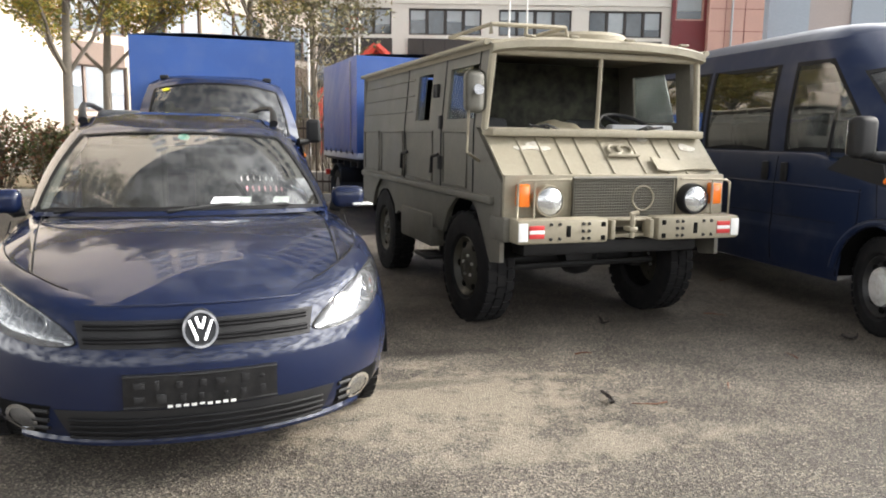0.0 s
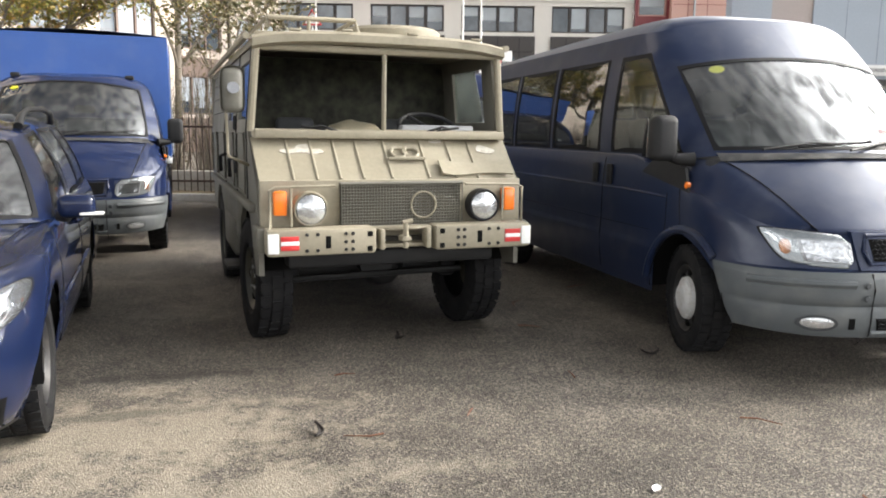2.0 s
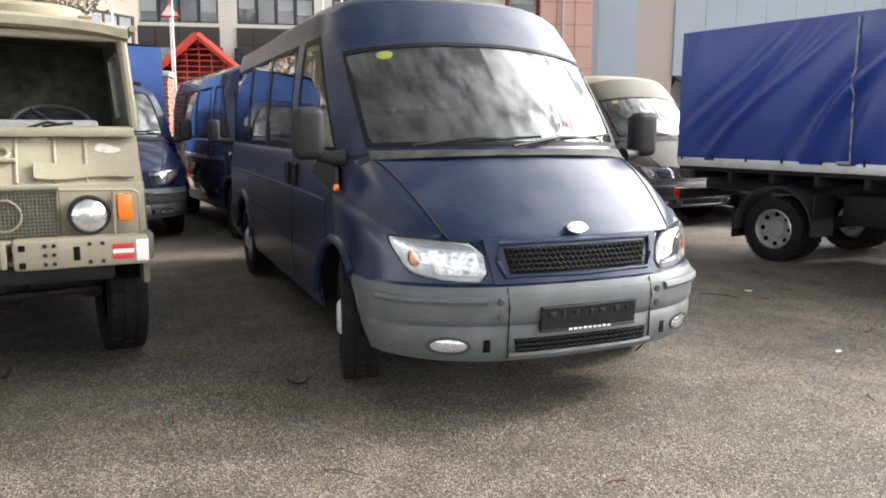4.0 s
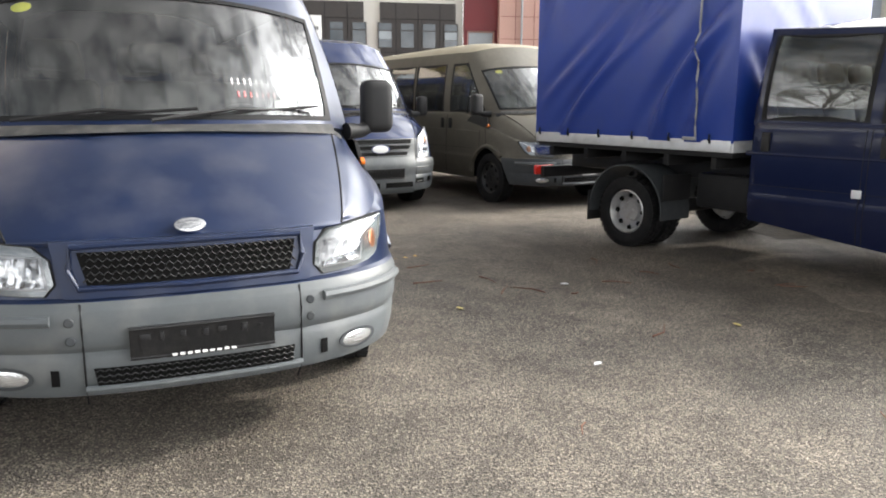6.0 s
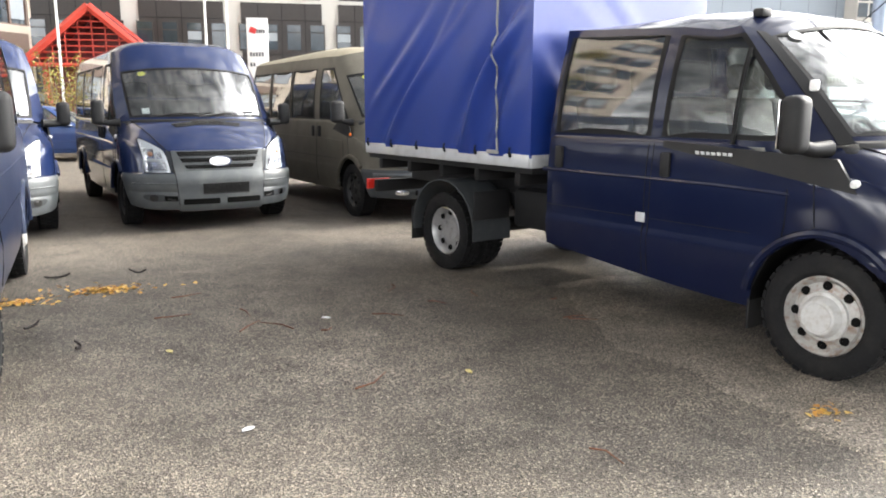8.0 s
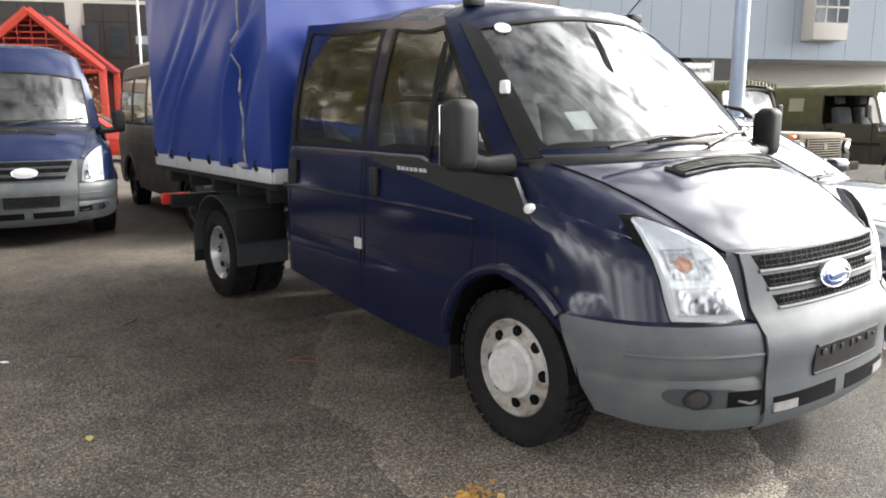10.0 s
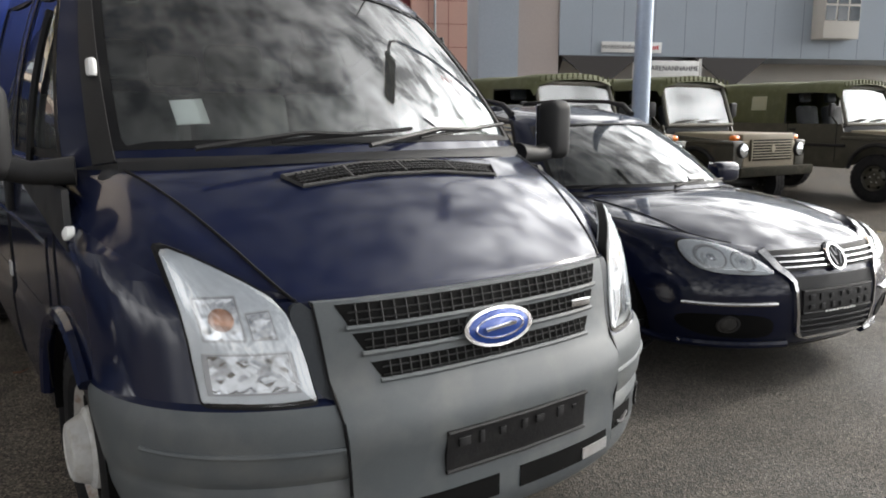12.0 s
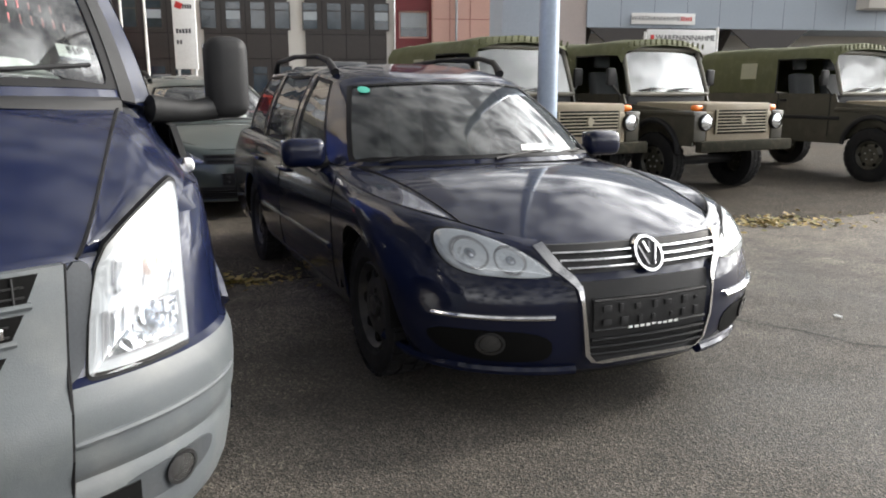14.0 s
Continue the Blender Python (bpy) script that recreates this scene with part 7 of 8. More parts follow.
def jeep(m, label, group="olive jeeps"):
    """A square soft-top off-road car. Origin: middle of the bumper on the ground."""
    v = thing("off_road_car", m, label, "jeep", group)
    W = 0.76
    bm = bmesh.new()
    for s in (-1, 1):
        poly = [(0.12, 0.6)] + [(0.75 - 0.42 * math.cos(a), 0.46 + 0.42 * math.sin(a)) for a in np.linspace(0.35, math.pi - 0.35, 10)] + [(1.25, 0.5), (2.7, 0.5)] + [(3.15 - 0.42 * math.cos(a), 0.46 + 0.42 * math.sin(a)) for a in np.linspace(0.35, math.pi - 0.35, 10)] + [(3.9, 0.6), (3.95, 1.2), (1.35, 1.2), (1.3, 1.08), (0.12, 1.0)]
        slab(bm, poly, s * W, s * (W - 0.03))
    bmesh.ops.triangulate(bm, faces=[f for f in bm.faces if len(f.verts) > 4])
    part("body", bm, OLIVE_DARK, v)
    bm = bmesh.new()
    box(bm, (0, 0.72, 1.02), (1.12, 1.2, 0.16), 0.03)
    box(bm, (0, 0.4, 0.8), (1.1, 0.6, 0.4), 0.02)
    part("bonnet", bm, OLIVE_DUST, v, "dusty olive bonnet")
    for s in (-1, 1):
        bm = bmesh.new()
        box(bm, (s * (W - 0.09), 0.72, 0.98), (0.22, 1.24, 0.06), 0.02)
        box(bm, (s * (W - 0.1), 0.12, 0.82), (0.2, 0.05, 0.34), 0.015)
        part("wing", bm, OLIVE_DARK, v)
    bm = bmesh.new()
    box(bm, (0, 0.09, 0.88), (0.86, 0.03, 0.28), 0.005)
    g = part("grille", bm, DARK, v)
    bm = bmesh.new()
    for i in range(7):
        box(bm, (0, 0.068, 0.77 + i * 0.037), (0.84, 0.02, 0.014), 0.003)
    for x in (-0.43, 0.43):
        box(bm, (x, 0.07, 0.88), (0.02, 0.02, 0.28), 0.004)
    lathe(bm, [(0.06, 0.05), (0.045, 0.045), (0.045, 0.001)], (0, 0, 0.9), 20, "y")
    part("grille_bar", bm, OLIVE_LIT, g)
    for s in (-1, 1):
        bm = bmesh.new()
        lathe(bm, [(0.1, 0.1), (0.06, 0.1), (0.05, 0.092)], (s * 0.6, 0, 0.88), 24, "y")
        h = part("headlamp", bm, BLACK, v)
        bm = bmesh.new()
        lathe(bm, [(0.06, 0.092), (0.045, 0.06), (0.04, 0.001)], (s * 0.6, 0, 0.88), 24, "y")
        part("lamp_glass", bm, LENS, h)
        bm = bmesh.new()
        box(bm, (s * 0.63, 0.2, 1.045), (0.13, 0.1, 0.07), 0.03, seg=3)
        part("turn_signal", bm, ORANGE, v, "orange turn signal on the wing")
        bm = bmesh.new()
        box(bm, (s * (W + 0.13), 1.45, 1.42), (0.14, 0.06, 0.22), 0.025)
        mm = part("door_mirror", bm, BLACK, v)
        bm = bmesh.new()
        tube(bm, [(s * W, 1.4, 1.18), (s * (W + 0.12), 1.44, 1.32)], 0.014, 6)
        part("mirror_arm", bm, BLACK, mm)
        for y in (1.42, 2.3):
            seam(v, [(s * (W + 0.002), y, 0.6), (s * (W + 0.002), y, 1.2)], 0.007)
        bm = bmesh.new()
        box(bm, (s * (W + 0.015), 2.2, 1.1), (0.03, 0.12, 0.04), 0.01)
        part("door_handle", bm, BLACK, v)
        bm = bmesh.new()
        box(bm, (s * (W + 0.012), 2.05, 0.86), (0.03, 1.6, 0.05), 0.01)
        part("rub_rail", bm, BLACK, v)
        for yw in (0.75, 3.15):
            lip = bmesh.new()
            tube(lip, [(s * (W + 0.01), yw - 0.43 * math.cos(a), 0.46 + 0.43 * math.sin(a)) for a in np.linspace(0.1, math.pi - 0.1, 16)], 0.035, 8)
            part("arch_flare", lip, BLACK, v)
    bm = bmesh.new()
    box(bm, (0, 0.0, 0.6), (1.56, 0.1, 0.13), 0.02)
    part("bumper", bm, WORN_STEEL, v, "worn dark steel bumper")
    # windscreen frame, glass
    bm = bmesh.new()
    a0, a1, z0, z1 = 1.3, 1.5, 1.2, 1.78
    for s in (-1, 1):
        tube(bm, [(s * (W - 0.06), a0, z0), (s * (W - 0.1), a1, z1)], 0.028, 8)
    tube(bm, [(-W + 0.06, a0, z0), (W - 0.06, a0, z0)], 0.028, 8)
    tube(bm, [(-W + 0.1, a1, z1), (W - 0.1, a1, z1)], 0.028, 8)
    part("windscreen_frame", bm, OLIVE_SHADE, v)
    bm = bmesh.new()
    quad_panel(bm, [(-W + 0.08, a0 + 0.01, z0 + 0.02), (W - 0.08, a0 + 0.01, z0 + 0.02), (W - 0.12, a1, z1 - 0.02), (-W + 0.12, a1, z1 - 0.02)], 0.006)
    ws_ = part("windscreen", bm, GLASS, v)
    ws_.visible_shadow = False
    wiper(v, (-0.1, 1.27, 1.24), (0.45, 1.29, 1.28))
    wiper(v, (-0.6, 1.27, 1.24), (-0.08, 1.29, 1.28))
    # canvas hood
    bm = bmesh.new()
    prof = lambda y: [(-W + 0.01, 1.2 if y > 2.35 else 1.7), (-W + 0.03, 1.72), (-W + 0.1, 1.84), (-0.4, 1.9), (0, 1.915), (0.4, 1.9), (W - 0.1, 1.84), (W - 0.03, 1.72), (W - 0.01, 1.2 if y > 2.35 else 1.7)]
    P = []
    for i, y in enumerate([1.42, 1.5, 1.8, 2.1, 2.34, 2.36, 2.7, 3.0, 3.4, 3.8, 3.93]):
        P.append([(x, y + 0.05 * (1.9 - z) * (1 if y > 3.5 else 0), z - (0.09 if i == 0 else 0.0) + 0.012 * math.sin(5 * y + 3 * x)) for x, z in prof(y)])
    sheet(bm, P)
    V = [bm.verts.new(p) for p in P[-1]]
    bm.faces.new(V)
    part("canvas_hood", bm, CANVAS, v, "olive canvas hood with a laced front hem", 60)
    bm = bmesh.new()
    for x in np.linspace(-W + 0.1, W - 0.1, 15):
        z = 1.83 + 0.07 * (1 - (x / W) ** 2)
        tube(bm, [(x, 1.4, z - 0.05), (x + 0.02, 1.42, z + 0.01)], 0.014, 5)
    tagged(part("hood_lacing", bm, CANVAS, v), kind="stuff")
    for s in (-1, 1):
        bm = bmesh.new()
        quad_panel(bm, [(s * (W + 0.0), 2.75, 1.42), (s * (W + 0.0), 3.05, 1.42), (s * (W - 0.02), 3.05, 1.66), (s * (W - 0.02), 2.75, 1.66)][:: s], 0.004)
        part("hood_window", bm, CLOUDY, v)
    for s in (-1, 1):
        bm = bmesh.new()
        tube(bm, [(s * (W - 0.05), 1.55, 1.7), (s * (W - 0.02), 2.36, 1.7), (s * (W - 0.0), 2.36, 1.2)], 0.016, 6)
        part("door_frame", bm, BLACK, v)
    bm = bmesh.new()
    box(bm, (0, 1.5, 1.08), (1.4, 0.35, 0.2), 0.03)
    part("dashboard", bm, DASH, v)
    for sx in (-0.36, 0.36):
        seat(v, sx, 1.9, 0.85, 0.48, 0.55)
    steering_wheel(v, 0.36, 1.68, 1.22, 0.19, 35)
    bm = bmesh.new()
    box(bm, (0, 2.2, 0.6), (1.4, 3.3, 0.06))
    box(bm, (0, 3.93, 0.9), (1.5, 0.03, 0.6))
    tube(bm, [(-0.6, 0.75, 0.37), (0.6, 0.75, 0.37)], 0.06, 8)
    tube(bm, [(-0.6, 3.15, 0.37), (0.6, 3.15, 0.37)], 0.06, 8)
    part("underbody", bm, BLACK, v)
    for s in (-1, 1):
        for yw in (0.75, 3.15):
            wheel(v, s * 0.68, yw, 0.37, 0.37, 0.21, 0.2, s, OLIVE_DARK, "hub", 0, 6, 28)
    return v

# ---- the parked vehicles ----
def at(x, y, a):
    return pose(x, y, 0, 0, 0, a)


blue_estate, blue_estate_hull, blue_estate_cabin = estate(at(-0.855, 2.62, 19.8), "dark blue estate car with roof rails and a written-on windscreen", "slim", PAINT_INK)
navy_estate, navy_estate_hull, navy_estate_cabin = estate(at(12.31, 6.12, 16), "navy blue estate car with a chrome shield grille", "wide", PAINT_NAVY)
field_truck(at(1.17, 4.83, 19), "olive military off-road truck with painted lit front, shaded flanks and an empty windscreen frame")
van, van_hull, van_cabin = work_van(at(4.085, 4.35, 14), "dusty dark blue minibus with a grey bumper and tinted side windows", steer=-13, group="blue minibuses", paint=PAINT_DUSTY)
van2, _, _ = work_van(at(5.44, 10.86, 20), "dark blue minibus with tall headlamps and a grey grille panel", facelift=True, group="blue minibuses")
van3, _, _ = work_van(at(2.95, 10.06, 20), "dark blue minibus parked beside a similar one", facelift=True, group="blue minibuses")
crew, crew_hull, crew_cabin = work_van(at(10.133, 4.734, 24.5), "dark blue crew cab truck with a blue tarpaulin over its bed", facelift=True, double_cab=True, paint=PAINT_CREW)
tilt_bed(crew, 3.16, 5.53, 1.0, 2.45, 0.98, 4.3)
flat, flat_hull, flat_cabin = work_van(at(-2.3, 7.95, 18), "dark blue cab truck with a tall blue tarpaulin box", cab_only=True)
tilt_bed(flat, 2.3, 5.3, 0.95, 2.5, 1.02, 4.2, folds=False, seed=4)
jeep(at(16.03, 12.07, 20), "dark olive soft-top off-road car with a dusty bonnet")
jeep(at(19.4, 12.6, 20), "dark olive soft-top off-road car with a canvas hood")
jeep(at(14.0, 11.72, 20), "dark olive soft-top off-road car half hidden behind an estate car")
flat2, _, _ = work_van(at(0.375, 10.19, 20), "dark blue cab truck with a blue tarpaulin box", cab_only=True)
tilt_bed(flat2, 2.3, 4.9, 0.95, 2.5, 1.02, 4.0, folds=False, seed=6)
olive_van, _, _ = work_van(at(8.2, 11.1, 20), "olive drab minibus with a pale roof", paint=OLIVE_VAN, roof_paint=OLIVE_LIT, group="olive minibus", bumper=GUARD)
MID_BLUE = mat("mid_blue_paint", (0.02, 0.05, 0.16), 0.35, 0.2, 0.1, 700, 1.2, 0, 1.0)
CAR_RED = mat("red_car_paint", (0.5, 0.035, 0.02), 0.35, 0.1, 0.1, 700, 1.2, 0, 1.0)
CAR_GREEN = mat("grey_green_car_paint", (0.06, 0.075, 0.07), 0.38, 0.3, 0.1, 700, 1.2, 0, 1.0)
estate(at(2.4, 23.6, 95), "mid blue estate car parked beyond the yard", "slim", MID_BLUE)
estate(at(5.2, 26.2, 100), "red estate car parked beyond the yard", "slim", CAR_RED)
estate(at(10.3, 11.1, 20), "grey-green estate car parked behind another car", "slim", CAR_GREEN)

# ---- buildings round the yard ----
def facade(name, label, m, x0, x1, z0, z1, wall_mat, bays, floors, win_w, win_h, panes, infill=None, depth=0.5, col_mat=None, group="", blank=()):
    """A facade seen from -y in its own frame: floors at heights of the window sills; each bay holds a strip window of panes."""
    h = thing(name, m, label, "building", group)
    bw = (x1 - x0) / bays
    zs = [z0] + [q for f in floors for q in (f, f + win_h)] + [z1]
    for i in range(0, len(zs), 2):
        a, b = zs[i], zs[i + 1]
        if b - a > 0.01:
            bm = bmesh.new()
            box(bm, ((x0 + x1) / 2, depth / 2, (a + b) / 2), (x1 - x0, depth, b - a))
            part("wall_band", bm, wall_mat, h)
    for f in floors:
        for k in range(bays + 1):
            bm = bmesh.new()
            xa = x0 + k * bw
            w = bw - win_w
            lo, hi = max(x0, xa - w / 2), min(x1, xa + w / 2)
            box(bm, ((lo + hi) / 2, depth / 2, f + win_h / 2), (hi - lo, depth - 0.02, win_h))
            part("pier", bm, col_mat or wall_mat, h)
    for f in floors:
        for k in range(bays):
            xc = x0 + (k + 0.5) * bw
            bm = bmesh.new()
            if k in blank:
                box(bm, (xc, depth / 2, f + win_h / 2), (win_w, depth - 0.02, win_h))
                part("wall_panel", bm, wall_mat, h, "", 0)
                continue
            box(bm, (xc, 0.26, f + win_h / 2), (win_w, 0.05, win_h))
            wf = part("window", bm, infill or FRAME_D, h, "", 0)
            for q in range(panes + 1):
                pb = box(bmesh.new(), (xc - win_w / 2 + q * win_w / panes, 0.2, f + win_h / 2), (0.12, 0.14, win_h))
                part("mullion", pb, infill or FRAME_D, wf, "", 0)
            for zz in (f + win_h - 0.05, f + 0.05):
                part("window_rail", box(bmesh.new(), (xc, 0.2, zz), (win_w, 0.14, 0.1)), infill or FRAME_D, wf, "", 0)
            rnd = random.Random(k * 7 + int(f * 10))
            for q in range(panes):
                pb = bmesh.new()
                xx = xc - win_w / 2 + (q + 0.5) * win_w / panes
                box(pb, (xx, 0.22, f + win_h / 2), (win_w / panes - 0.22, 0.03, win_h - 0.24))
                part("pane", pb, WIN, wf, "", 0)
                if rnd.random() < 0.55:
                    pb = bmesh.new()
                    hh = (win_h - 0.24) * rnd.uniform(0.3, 0.9)
                    box(pb, (xx, 0.2, f + win_h - 0.12 - hh / 2), (win_w / panes - 0.26, 0.02, hh))
                    part("blind", pb, BLIND, wf, "", 0)
    return h


office = facade("office_building", "pale stone office building with dark strip windows", pose(0, 53.5, 0), -9.3, 15.2, 0, 42, STONE, 4, [8.05, 11.6, 14.9, 18.2, 21.5, 24.8, 28.1, 31.4, 34.7, 38.0], 4.95, 1.75, 4)
for k in range(4):
    xc = -9.3 + (k + 0.5) * 6.125
    bm = bmesh.new()
    box(bm, (xc, -0.06, 3.85), (5.06, 0.1, 7.9))
    part("dark_infill", bm, DARK_WALL, office)
    for x in (-1.47, 0.0, 1.47):
        seam(office, [(xc + x, -0.112, 0.1), (xc + x, -0.112, 7.75)], 0.02, "panel_joint")
    for z in (3.1, 4.6, 6.75):
        seam(office, [(xc - 2.5, -0.112, z), (xc + 2.5, -0.112, z)], 0.02, "panel_joint")
    for zz in (1.0, 4.85):
        for q in range(4):
            xx = xc - 2.2 + q * 1.47
            wf = part("window", box(bmesh.new(), (xx, -0.13, zz + 0.82), (0.98, 0.06, 1.7)), FRAME_D, office, "", 0)
            part("pane", box(bmesh.new(), (xx, -0.165, zz + 0.6), (0.84, 0.03, 1.05)), WIN, wf, "", 0)
            part("pane", box(bmesh.new(), (xx, -0.165, zz + 1.4), (0.84, 0.03, 0.42)), WIN, wf, "", 0)
            if (q + k) % 3 == 0:
                part("blind", box(bmesh.new(), (xx, -0.185, zz + 0.85), (0.82, 0.02, 0.5)), BLIND, wf, "", 0)
# parapet bands
bm = bmesh.new()
for zz in (10.15, 13.6):
    box(bm, (2.95, 0.15, zz), (24.5, 0.5, 0.12))
part("stone_band", bm, STONE, office)
STONE_W = mat("warm_stone_cladding", (0.6, 0.52, 0.43), 0.7, 0, 0.07, 12, 0.5, 0.1)
wing_m = pose(-26.0, 23.0, 0, 0, 0, 60.5)
wing = facade("office_wing", "sunlit pale stone office wing with brown window bays", wing_m, -5.07, 35.5, 0, 46, STONE_W, 8, [2.2, 6.0] + [9.6 + 3.6 * k for k in range(10)], 3.6, 2.3, 3, infill=STONE_BR, blank=(1, 2, 3))
for k in range(3, 7):
    for zz, hh in ((5.0, 1.1), (1.0, 2.0)):
        bm = bmesh.new()
        box(bm, ((k + 0.5) * 35.5 / 7, -0.05, zz), (3.1, 0.16, hh))
        part("brown_panel", bm, STONE_BR, wing)
red_block = facade("red_stair_tower", "dark red stair tower with pink panels", pose(0, 53.2, 0), 15.25, 17.55, 0, 19, RED_WALL, 1, [4.4, 9.2], 1.9, 1.7, 1, infill=PINK)
pink_block = facade("pink_building", "pink panelled building beside the red tower", pose(0, 52.6, 0), 17.5, 21.15, 0, 19, PINK, 1, [14.5], 1.2, 1.2, 1)
bm = bmesh.new()
for zz in np.arange(1.2, 18.5, 1.45):
    box(bm, (19.37, -0.008, zz), (3.55, 0.02, 0.03))
for xx in (18.6, 19.9):
    box(bm, (xx, -0.008, 9.5), (0.03, 0.02, 18.9))
part("panel_joint", bm, RED_WALL, pink_block, "", 0)
bm = bmesh.new()
tube(bm, [(19.0, -0.12, 0), (19.0, -0.12, 18.8)], 0.07, 8)
part("downpipe", bm, BLIND, pink_block)
hall = thing("goods_hall", pose(0, 55.5, 0), "blue-grey clad goods hall with an overhanging upper floor", "building")
bm = bmesh.new()
box(bm, (45.6, 6.0, 12.2), (34.2, 12, 13.6))
part("upper_wall", bm, HALL, hall)
bm = bmesh.new()
box(bm, (45.0, 9.0, 2.7), (34.6, 6, 5.4))
part("ground_wall", bm, STONE, hall)
bm = bmesh.new()
box(bm, (26.96, 5.1, 9.5), (3.06, 10, 19))
part("stair_block", bm, HALL_BEIGE, hall)
bm = bmesh.new()
box(bm, (24.0, 4.8, 9.5), (2.85, 10, 19))
part("corner_strip", bm, HALL, hall)
for xx in np.arange(30.9, 62, 2.4):
    seam(hall, [(xx, -0.001, 5.45), (xx, -0.001, 19)], 0.009, "cladding_joint")
for xa in (28.6, 38.9):
    bm = bmesh.new()
    slab(bm, [(0.3, 5.38), (3.0, 5.38), (3.0, 2.6)], xa, xa + 0.4)
    quad_panel(bm, [(xa, 0.1, 5.38), (xa + 6.0, 0.1, 5.38), (xa + 3.2, 0.1, 3.2), (xa + 2.9, 0.1, 3.2)], 0.2)
    part("brace", bm, FRAME_D, hall)
bay = part("bay_window", box(bmesh.new(), (49.9, -0.7, 9.1), (3.0, 1.4, 4.6), 0.03), STONE, hall, "white bay window")
for i in range(3):
    for j in range(2):
        bm = bmesh.new()
        box(bm, (48.9 + i * 1.0, -1.42, 8.6 + j * 1.2), (0.85, 0.04, 1.05), 0.01)
        part("pane", bm, WIN, bay, "", 0)
# sign board on the hall and the gate banner
sign1 = thing("hall_sign", pose(33.9, 55.3, 6.0), "white hall sign with dark lettering", "sign")
part("board", box(bmesh.new(), (0, 0, 0), (4.6, 0.08, 0.75), 0.01), WHITE, sign1)
text_part(sign1, "WARENANNAHME", 0.42, pose(-0.55, -0.05, 0, 90), INK)
strokes(sign1, "red_lettering", RED_P, lambda a, b: Vector((1.25 + a, -0.045, -0.14 + b)), 5, 0.17, 0.3, 2, 0.3, 0.006)
sign2 = thing("gate_banner", pose(22.1, 27.0, 2.72), "white gate banner with dark lettering on a post", "sign")
part("board", box(bmesh.new(), (0, 0, 0), (2.3, 0.04, 0.75), 0.008), WHITE, sign2)
text_part(sign2, "WARENANNAHME", 0.235, pose(0.13, -0.026, 0.12, 90), INK)
part("red_mark", box(bmesh.new(), (-0.98, -0.024, 0.12), (0.12, 0.01, 0.18), 0.002), RED_P, sign2)
bm = bmesh.new()
tube(bm, [(1.2, 0.02, -2.72), (1.2, 0.02, 0.45)], 0.05, 8)
tube(bm, [(-1.2, 0.02, -2.72), (-1.2, 0.02, 0.3)], 0.05, 8)
part("post", bm, WHITE, sign2)
sign3 = thing("pylon_sign", pose(4.95, 38.7, 0), "tall white pylon sign with a red mark", "sign")
part("board", box(bmesh.new(), (0, 0, 3.7), (0.95, 0.2, 3.2), 0.02), WHITE, sign3)
part("red_mark", box(bmesh.new(), (-0.2, -0.105, 4.75), (0.3, 0.01, 0.26), 0.002, Matrix.Rotation(radians(20), 3, "Y")), RED_P, sign3)
for zz, n_ in ((4.72, 4), (3.7, 5), (3.25, 2)):
    strokes(sign3, "lettering", INK, lambda a, b: Vector((-0.36 + (0.32 if zz > 4.5 else 0) + a, -0.106, zz - 0.1 + b)), n_, 0.13 if zz < 4.5 else 0.1, 0.2, int(zz * 10), 0.3, 0.004)
bm = bmesh.new()
for x in (-0.35, 0.35):
    tube(bm, [(x, 0, 0), (x, 0, 2.2)], 0.06, 8)
part("post", bm, ALU, sign3)
for xx, yy, hh in ((2.9, 36.5, 9.0), (3.75, 36.8, 9.5), (-7.4, 42, 11.0), (-4.9, 44, 10.0)):
    pole = thing("flag_pole", pose(xx, yy, 0), "thin white flag pole", "pole", "flag poles")
    bm = bmesh.new()
    tube(bm, [(0, 0, 0), (0, 0, hh * 0.6), (0, 0, hh)], [0.06, 0.05, 0.035], 8)
    part("mast", bm, WHITE, pole)
    part("base_plate", box(bmesh.new(), (0, 0, 0.04), (0.3, 0.3, 0.08), 0.01), ALU, pole)
# red lattice gable
gab = thing("entrance_canopy", pose(-4.3, 48.0, 0), "red steel lattice gable over an entrance", "canopy")
bm = bmesh.new()
for y in (0.0, 4.0):
    tube(bm, [(-3.6, y, 3.6), (0, y, 6.7)], 0.24, 6)
    tube(bm, [(0, y, 6.7), (3.6, y, 3.6)], 0.24, 6)
tube(bm, [(-3.7, 0, 3.55), (3.7, 0, 3.55)], 0.12, 6)
part("main_frame", bm, RED_STEEL, gab)
bm = bmesh.new()
for i in range(1, 9):
    q = i / 9
    for s in (-1, 1):
        x, z = s * 3.6 * q, 6.7 - 3.1 * q
        tube(bm, [(x, 0, z), (x, 4, z)], 0.055, 5)
    z = 3.6 + 3.0 * q
    xx = 3.6 * (1 - q)
    tube(bm, [(-xx, 0.4, z), (xx, 0.4, z)], 0.045, 5)
for i in range(-4, 5):
    tube(bm, [(i * 0.7, 0.4, 3.6), (i * 0.7, 0.4, 6.7 - abs(i) * 0.6)], 0.04, 5)
tagged(part("lattice_bar", bm, RED_STEEL, gab), kind="stuff")
for s in (-1, 1):
    bm = bmesh.new()
    quad_panel(bm, [(0, 0.2, 6.72), (0, 4.0, 6.72), (s * 3.6, 4.0, 3.62), (s * 3.6, 0.2, 3.62)][:: s], 0.06)
    part("roof_panel", bm, RED_WALL, gab)
bm = bmesh.new()
quad_panel(bm, [(-3.3, 2.4, 3.6), (3.3, 2.4, 3.6), (0.05, 2.4, 6.5), (-0.05, 2.4, 6.5)], 0.06)
part("gable_wall", bm, RED_WALL, gab)
bm = bmesh.new()
